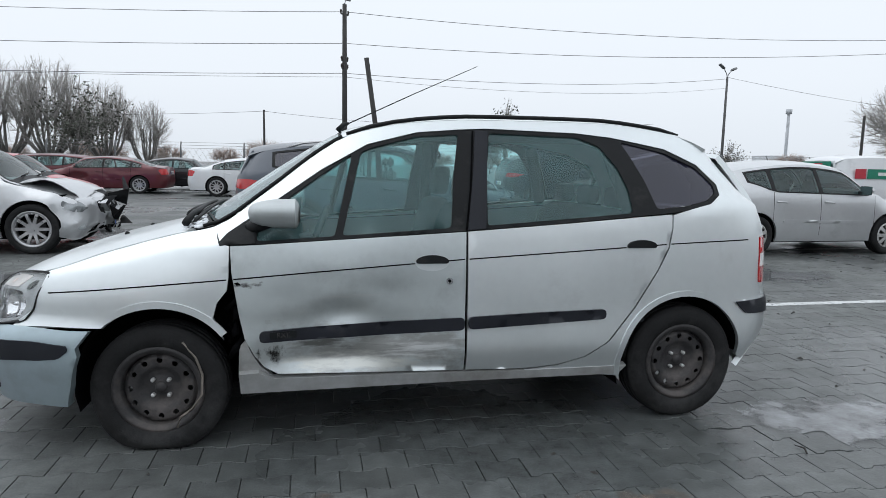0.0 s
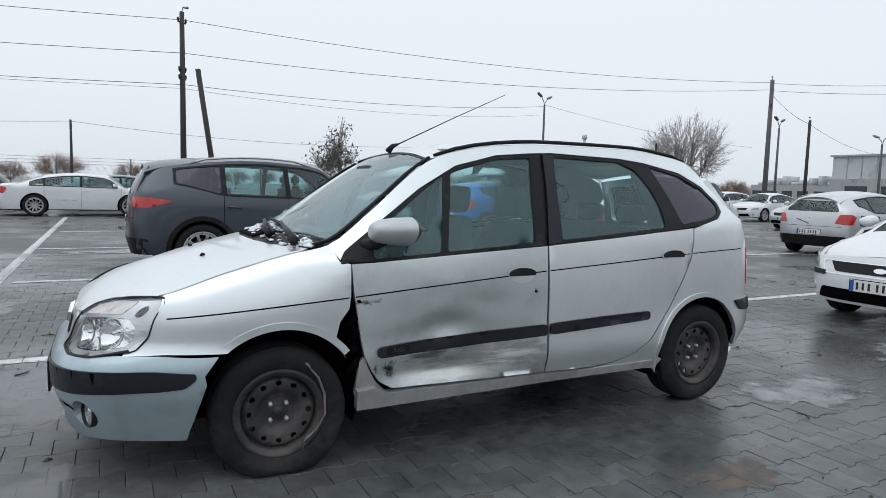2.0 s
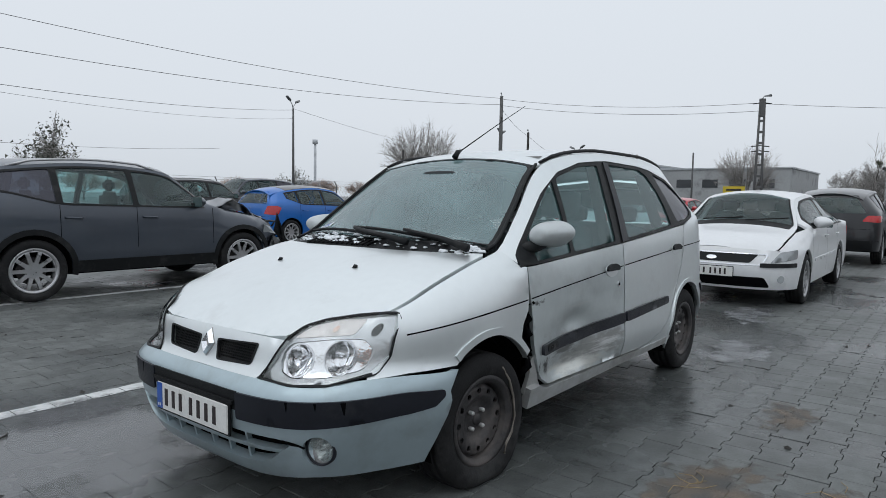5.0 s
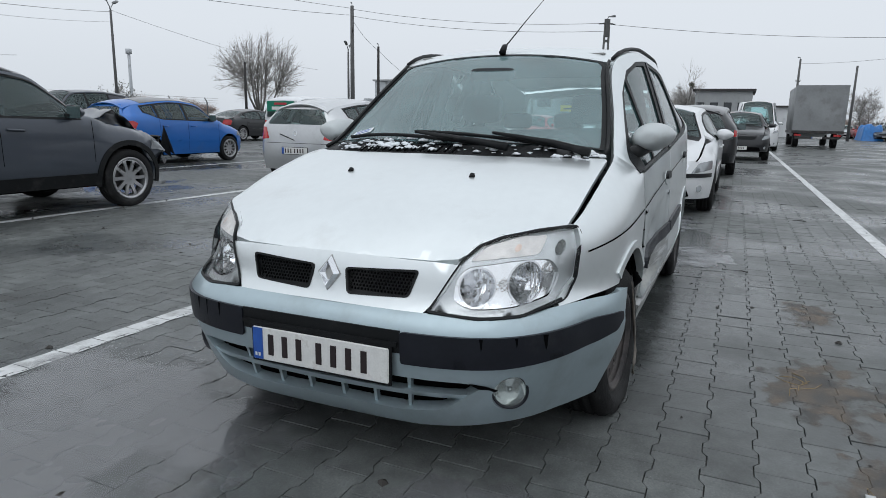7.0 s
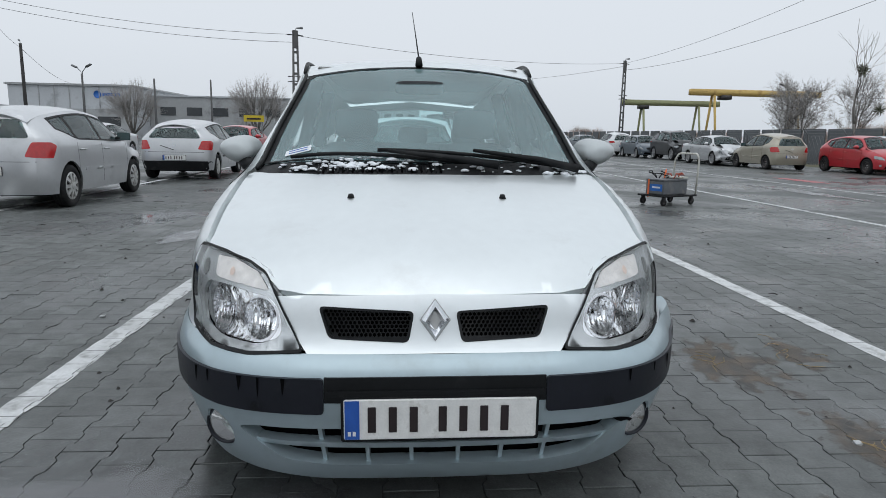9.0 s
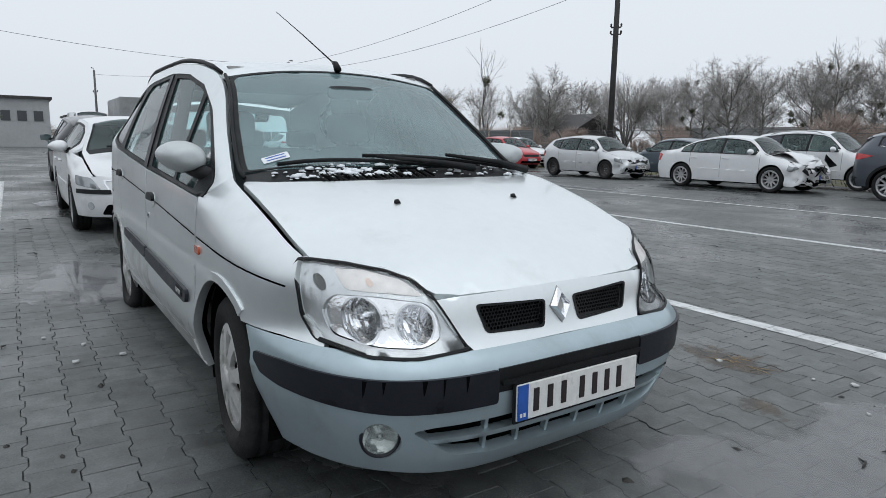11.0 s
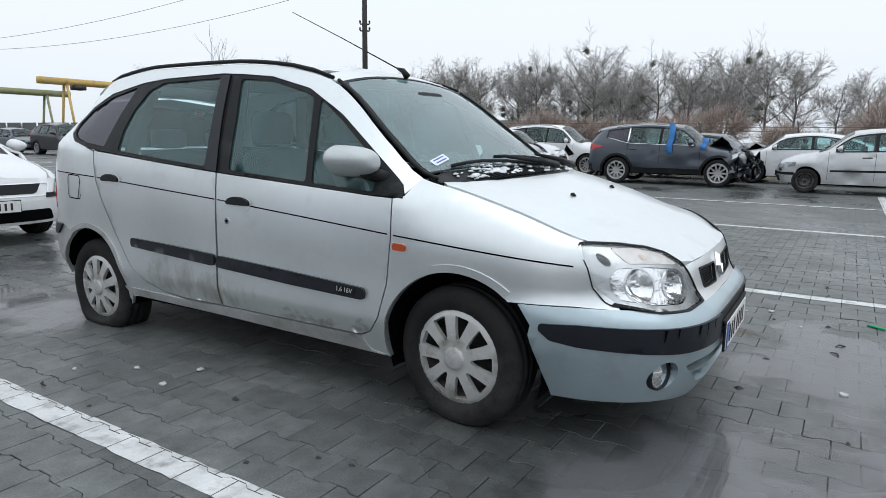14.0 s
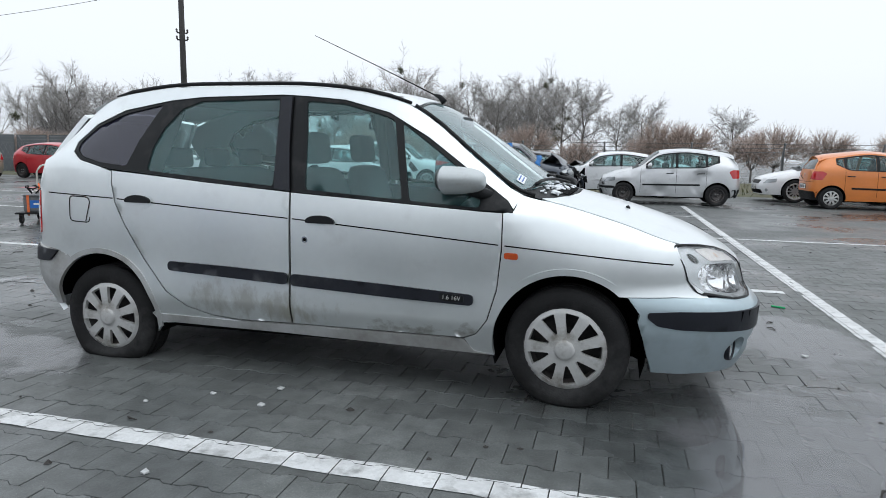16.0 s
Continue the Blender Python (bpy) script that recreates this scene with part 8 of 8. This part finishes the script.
def crown_tree(name, label, h, r, stem, seed, twig=TWIG, limbs=13, balls=0, girth=0.20):
    """A tall leafless tree: one wavering trunk, limbs that sweep out and up, and an uneven open crown of fine twigs."""
    rng = random.Random(seed)
    lean = Vector((rng.gauss(0, 0.04), rng.gauss(0, 0.04), 1))
    axis = [lean * (h * 0.86 * k / 7) + Vector((rng.gauss(0, 0.10), rng.gauss(0, 0.10), 0)) * (k > 0) for k in range(8)]
    wood = [tube_data(axis, [girth * (1 - 0.85 * k / 7) + 0.012 for k in range(8)], 7)]
    fine, tips = [], []
    shape = lambda z: r * math.sqrt(max(0.05, 1 - ((z - h * 0.62) / (h * 0.42)) ** 2))
    for k in range(limbs):
        u = (stem + (0.80 - stem) * k / (limbs - 1))
        at_k = u * 7 / 0.86
        p = axis[int(at_k)].lerp(axis[min(int(at_k) + 1, 7)], at_k - int(at_k))
        a = 2.4 * k + rng.uniform(-0.5, 0.5)
        out = Vector((math.cos(a), math.sin(a), 0))
        reach = shape(p.z + 1.0) * rng.uniform(0.65, 1.05)
        e = p + out * reach + Vector((0, 0, reach * rng.uniform(0.45, 0.95) + 0.4))
        m = p.lerp(e, 0.5) + Vector((0, 0, -0.10 * reach)) + out * 0.1
        rb = girth * (1 - 0.8 * u) * 0.55
        wood.append(tube_data([p, m, e], [rb, rb * 0.65, rb * 0.3], 5))
        for j in range(10):
            t = rng.uniform(0.25, 1.0)
            q = p.lerp(m, 2 * t) if t < 0.5 else m.lerp(e, 2 * t - 1)
            w = ((e - p).normalized() * 0.7 + Vector((rng.gauss(0, 0.6), rng.gauss(0, 0.6), rng.gauss(0.25, 0.45)))).normalized()
            l = rng.uniform(0.9, 2.0) * (0.5 + 0.5 * r / 4)
            bend = q + w * l * 0.5 + Vector((rng.gauss(0, 0.08), rng.gauss(0, 0.08), 0.05))
            end = q + w * l + Vector((0, 0, 0.15 * l))
            fine.append(tube_data([q, bend, end], [0.024, 0.015, 0.008], 3))
            tips.append(bend)
            for _ in range(9):
                b = q.lerp(bend, rng.random()) if rng.random() < 0.35 else bend.lerp(end, rng.random())
                d = (w * 0.8 + Vector((rng.gauss(0, 0.6), rng.gauss(0, 0.6), rng.gauss(0.2, 0.45)))).normalized()
                tl = rng.uniform(0.35, 0.95)
                mid = b + d * tl * 0.5
                fine.append(tube_data([b, b + d * tl], [0.010, 0.0045], 3))
                for _ in range(2):
                    d2 = (d + Vector((rng.gauss(0, 0.6), rng.gauss(0, 0.6), rng.gauss(0.1, 0.4)))).normalized()
                    fine.append(tube_data([mid, mid + d2 * tl * 0.6], [0.0065, 0.0035], 3))
    t = empty(name, label, "tree")
    mesh_object("trunk", *joined(*wood), BARK, t)
    mesh_object("crown", *joined(*fine), twig, t)
    for _ in range(balls):
        c = rng.choice(tips)
        data = []
        for _ in range(90):
            d = Vector((rng.gauss(0, 1), rng.gauss(0, 1), rng.gauss(0, 1))).normalized()
            data.append(tube_data([c, c + d * rng.uniform(0.2, 0.38)], [0.012, 0.016], 3))
        mesh_object("mistletoe_clump", *joined(*data), MIST, t)
    return t


ALDER = crown_tree("tall_tree", "tall leafless alder with fine dark twigs", 7.2, 2.2, 0.20, 1, limbs=15, girth=0.13)
ALDER_B = crown_tree("tall_tree", "leafless alder with a broad open crown", 7.0, 2.6, 0.25, 9, limbs=13, girth=0.13)
def round_tree(name, label, h, r, seed, limbs=11, ends=300, twig=None, girth=1.0):
    """A broad leafless tree: limbs fan out of a short trunk and carry a dense rounded crown of fine twigs."""
    rng = random.Random(seed)
    wood, fine = [tube_data([(0, 0, -0.1), (0.03, 0.02, 0.5), (0, 0, 1.0)], [0.30 * girth, 0.24 * girth, 0.20 * girth], 8)], []
    mid = Vector((0, 0, h * 0.56))
    arms = []
    for k in range(limbs):
        a, lean = 2.4 * k + rng.uniform(-0.3, 0.3), rng.uniform(0.12, 0.62)
        tip = Vector((math.cos(a) * math.sin(lean) * h * 0.52, math.sin(a) * math.sin(lean) * h * 0.52, 0.9 + math.cos(lean) * h * 0.52))
        bend = tip * 0.5 + Vector((math.cos(a), math.sin(a), 0)) * 0.15
        wood.append(tube_data([(0, 0, 0.8), bend, tip], [0.13 * girth, 0.09 * girth, 0.05 * girth], 5))
        arms.append((bend, tip))
    for k in range(ends):
        d = Vector((rng.gauss(0, 1), rng.gauss(0, 1), rng.gauss(0.35, 0.9))).normalized()
        e = mid + Vector((d.x * r, d.y * r, d.z * h * 0.43)) * rng.uniform(0.55, 0.93) * (1 + 0.12 * noise.noise(d * 2.2))
        e.z = max(e.z, h * 0.2)
        bend, tip = min(arms, key=lambda q: (q[1] - e).length + rng.uniform(0, 1.0))
        s0 = bend.lerp(tip, rng.uniform(0.2, 1.0))
        m = s0.lerp(e, 0.5) + Vector((rng.gauss(0, 0.12), rng.gauss(0, 0.12), -0.1))
        fine.append(tube_data([s0, m, e], [0.034, 0.022, 0.014], 3))
        out = (e - Vector((0, 0, h * 0.3))).normalized()
        for _ in range(11):
            b = m.lerp(e, rng.uniform(0.0, 1.0))
            w = (out + Vector((rng.gauss(0, 0.5), rng.gauss(0, 0.5), rng.gauss(0.15, 0.4)))).normalized()
            l = rng.uniform(0.45, 1.0)
            fine.append(tube_data([b, b + w * l], [0.009, 0.005], 3))
    t = empty(name, label, "tree")
    mesh_object("trunk", *joined(*wood), BARK, t)
    mesh_object("crown", *joined(*fine), twig or TWIG, t)
    return t


OAK = round_tree("broad_tree", "broad leafless tree with a rounded twiggy crown", 9.6, 4.7, 2)
POPLAR = crown_tree("forked_tree", "leafless forked tree with mistletoe clumps", 7.8, 2.8, 0.28, 3, limbs=12, balls=7, girth=0.14)
BUSH = round_tree("shrub", "reddish leafless shrub thicket", 3.5, 2.1, 4, 12, 130, TWIGRED, 0.3)
IVY = bare_tree("ivy_tree", "small tree with clumps of dull leaves", 6.5, 1.0, 5, fork=0.16, clumps=True, depth=5, kids=(3, 4), thick=0.02)
WILLOW = round_tree("thicket_tree", "multi-stemmed leafless tree with upright twigs", 8.4, 2.9, 6, 15, 170)
POLL = bare_tree("pollard_tree", "pruned tall tree with mistletoe on bare limbs", 9.5, 0.8, 7, fork=0.40, balls=3, depth=5, thick=0.022)
ALDER.matrix_world = pose(20.9, -50, 0)
ALDER_B.matrix_world = pose(28.0, -47, 0)
OAK.matrix_world = pose(48.0, 42.0, 0, 0, 0, 20)
POPLAR.matrix_world = pose(15.5, -49, 0)
BUSH.matrix_world = pose(-4, -38, 0)
IVY.matrix_world = pose(14.2, 45.0, 0)
WILLOW.matrix_world = pose(-18.0, 44.5, 0)
POLL.matrix_world = pose(40.0, -31.5, 0)
rs = random.Random(55)
for x, y, s in ((-21.0, 45.5, 1.0), (-15.0, 46.0, 0.85), (-24.5, 44.0, 1.05), (-12.5, 47.0, 0.7), (-29, 46, 1.1)):
    plant(WILLOW, x, y, s, rs.uniform(0, 360))
plant(IVY, -16.2, 43.2, 1.05, 130)
plant(IVY, 29.0, 39.0, 0.55, 40)
for x, y, s in ((33.6, -50, 0.94), (29.5, -51, 0.9), (26.2, -49, 0.86), (38.5, -52, 0.9), (17.6, -50, 0.95), (12.6, -46, 0.84), (7.5, -46, 0.86), (4.6, -47, 0.82), (52.5, -55, 1.1), (46.5, -45, 1.0), (57, -50, 0.95), (63, -48, 1.0), (-1.2, -52, 0.75)):
    plant(rs.choice((ALDER, ALDER_B)), x, y, s, rs.uniform(0, 360), rs.uniform(0.88, 1.08))
for x, y, s in ((23.5, -51, 0.9), (10.0, -47, 0.86), (2.4, -45, 0.80), (31.5, -49, 0.84), (19.2, -52, 0.9)):
    plant(POPLAR, x, y, s, rs.uniform(0, 360))
for x, y, s in ((14.0, -52, 0.8), (6.0, -50, 0.76), (41, -50, 0.9), (50, -47, 0.8), (72, 30, 0.75), (80, 18, 0.9)):
    plant(OAK, x, y, s, rs.uniform(0, 360))
for x in np.arange(-42, 16, 2.6):
    plant(BUSH, x + rs.uniform(-1, 1), -38 + rs.uniform(-5, 3), rs.uniform(0.6, 1.02), rs.uniform(0, 360))
for x in np.arange(14, 62, 3.2):
    plant(BUSH, x + rs.uniform(-1, 1), -43 + rs.uniform(-4, 4), rs.uniform(0.5, 0.85), rs.uniform(0, 360))
for x in np.arange(36, 90, 4.0):
    plant(BUSH, x, -29 - 0.1 * x + rs.uniform(-3, 1), rs.uniform(0.5, 0.8), rs.uniform(0, 360))
for x, y, s in ((-3, -47, 0.72), (-9, -44, 0.6), (55, -36.5, 0.9), (57.5, -37.5, 0.85), (53, -36, 0.8), (72, -12, 0.6), (80, -14, 0.55)):
    plant(ALDER, x, y, s, rs.uniform(0, 360))
plant(POLL, 66, 3.5, 0.8, 60)
for k in range(14):
    plant((ALDER, POPLAR, ALDER_B, ALDER)[k % 4], 2 + 4.2 * k + rs.uniform(-1, 1), -56 + rs.uniform(-4, 3), rs.uniform(0.85, 1.05), rs.uniform(0, 360))
for k in range(34):
    x = -90 + 7.5 * k + rs.uniform(-2, 2)
    plant(BUSH, x, 105 + rs.uniform(-8, 8), rs.uniform(1.1, 1.7), rs.uniform(0, 360), 0.8)
for k in range(14):
    plant(ALDER, 84 + 2.5 * k, 4 + 0.6 * k + rs.uniform(-2, 2), rs.uniform(0.5, 0.8), rs.uniform(0, 360))
for k in range(26):
    plant(BUSH, 100 + rs.uniform(-5, 5), -60 + 3.6 * k, rs.uniform(0.7, 1.1), rs.uniform(0, 360), 0.8)

# ---- buildings in the distance ----
CLAD = material("pale_grey_cladding", (0.50, 0.52, 0.54), 0.7, 0, 0.08, 0.4, dirt=(0.26, 0.27, 0.28), dirt_amount=0.35, dirt_scale=0.3)
CLAD2 = material("grey_block_wall", (0.38, 0.39, 0.395), 0.8, 0, 0.12, 0.4, dirt=(0.2, 0.2, 0.2), dirt_amount=0.3, dirt_scale=0.4)
DARKWIN = material("dark_far_pane", (0.05, 0.055, 0.06), 0.2, 0, 0.2, 1)
YELLOW = material("yellow_crane_paint", (0.58, 0.40, 0.13), 0.6, 0, 0.2, 1, dirt=(0.3, 0.18, 0.05), dirt_amount=0.3, dirt_scale=1)
OLIVE = material("olive_crane_paint", (0.26, 0.27, 0.14), 0.6, 0, 0.2, 1)
hall = empty("warehouse", "long pale grey warehouse with a blue sign mark", "warehouse")
box("wall", (90, 37, 0), (118, 53.4, 7.0), CLAD, hall)
box("roof", (89.7, 36.7, 7.0), (118.3, 53.7, 7.25), CLAD2, hall)
box("annexe", (96, 16, 0), (118, 36.95, 6.1), CLAD2, hall)
box("annexe_roof", (95.8, 15.8, 6.1), (118.2, 36.65, 6.3), CLAD, hall)
box("lower_wall", (89.4, 37, 0), (89.98, 53.4, 3.9), CLAD2, hall)
for k in range(8):
    box("cladding_rib", (89.92, 37.3 + 2 * k, 3.95), (90, 37.42 + 2 * k, 6.95), CLAD2, hall)
for k in range(3):
    box("window", (89.34, 38.5 + 4.8 * k, 1.6), (89.42, 41.5 + 4.8 * k, 2.9), DARKWIN, hall)
for k in range(5):
    box("annexe_window", (95.92, 18 + 3.8 * k, 3.4), (96.02, 20.2 + 3.8 * k, 4.6), DARKWIN, hall)
lathe("sign_mark", [(0.0, -0.03), (0.5, -0.03), (0.5, 0.03)][::-1], BLUEL, hall, 20, axis="y").matrix_world = pose(89.9, 41.6, 5.9, 0, 0, 90)
box("sign_bar", (89.86, 38.6, 5.7), (89.95, 40.9, 6.1), BLUEL, hall)
works = empty("factory", "low grey factory with small roof plant", "factory")
box("wall", (92, 54.5, 0), (104, 68, 3.0), CLAD2, works)
for k in range(9):
    y = 55 + 1.45 * k
    box("roof_unit", (93, y, 3.0), (96, y + 0.9, 3.5 + 0.9 * ((k * 7) % 4) / 3), CLAD, works, 0.05)
for k in range(5):
    box("window", (91.94, 55.5 + 2.6 * k, 1.0), (92.02, 57.2 + 2.6 * k, 2.1), DARKWIN, works)
mast = empty("chimney", "pale slender chimney in the mist", "chimney")
tube("shaft", [(98, 118, 0), (98, 118, 14.3)], [0.36, 0.30], CLAD, mast, 10)
lathe("platform", [(0.3, 0.0), (0.62, 0.0), (0.62, 1.0), (0.3, 1.0)], CLAD, mast, 12, axis="z").location = (98, 118, 13.4)
box("boiler_house", (93, 116, 0), (101, 122, 4.6), CLAD, mast, 0.05)
depot = empty("depot_building", "low flat-roofed grey depot building", "building")
box("wall", (75, -2.2, 0), (85, 3.6, 4.8), CLAD2, depot)
box("roof", (74.7, -2.5, 4.8), (85.3, 3.9, 5.05), STEEL, depot)
for k in range(4):
    box("window", (74.93, -1.6 + 1.4 * k, 2.6), (75.02, -0.8 + 1.4 * k, 3.6), DARKWIN, depot)
shed = empty("shed", "white low shed behind the lorry", "shed")
box("wall", (78, -11, 0), (86, -4, 3.2), WHITE, shed)
box("roof", (77.7, -11.3, 3.2), (86.3, -3.7, 3.4), STEEL, shed)
rear_shed = empty("shed", "dark low shed behind the trees", "shed")
box("wall", (44, -52, 0), (52, -46, 2.6), BOARD, rear_shed)
v = [(43.6, -52.4, 2.6), (52.4, -52.4, 2.6), (52.4, -45.6, 2.6), (43.6, -45.6, 2.6), (43.6, -49, 4.3), (52.4, -49, 4.3)]
mesh_object("roof", v, [(0, 1, 5, 4), (3, 4, 5, 2), (0, 4, 3), (1, 2, 5)], STEEL, rear_shed, smooth=False)
long_shed = empty("shed", "long low pale shed beyond the grass", "shed")
box("wall", (18, -60, 0), (40, -56, 3.0), CLAD2, long_shed)
for nm, x, ya, yb, z, mat, lab in (("gantry_crane", 70, -33.0, -48.5, 6.75, YELLOW, "yellow gantry crane over the storage yard"), ("gantry_crane", 80, -28.5, -41.5, 6.0, OLIVE, "olive gantry crane over the storage yard")):
    cr = empty(nm, lab, "crane")
    box("beam", (x - 0.4, yb, z - 0.45), (x + 0.4, ya, z + 0.25), mat, cr, 0.05)
    box("hoist", (x - 0.6, (ya + yb) / 2 + 3, z - 0.9), (x + 0.6, (ya + yb) / 2 + 4.2, z - 0.4), STEEL, cr, 0.05)
    for y in (ya - 2.8, yb + 2.8):
        for s in (-1, 1):
            tube("leg", [(x + s * 1.6, y, 0), (x + s * 0.3, y, z - 0.4)], [0.13, 0.16], mat, cr, 6)
BILL = material("yellow_hoarding", (0.60, 0.45, 0.03), 0.5, 0, 0.1, 1)
hoard = empty("hoarding", "yellow hoarding board on two posts", "hoarding")
box("board", (60, 13.1, 2.15), (60.1, 15.0, 2.75), BILL, hoard)
box("sign_bar", (59.95, 13.4, 2.35), (60.02, 14.7, 2.5), INK, hoard)
for y in (13.3, 14.8):
    tube("post", [(60.1, y, 0), (60.1, y, 2.3)], 0.07, GALV, hoard, 6)
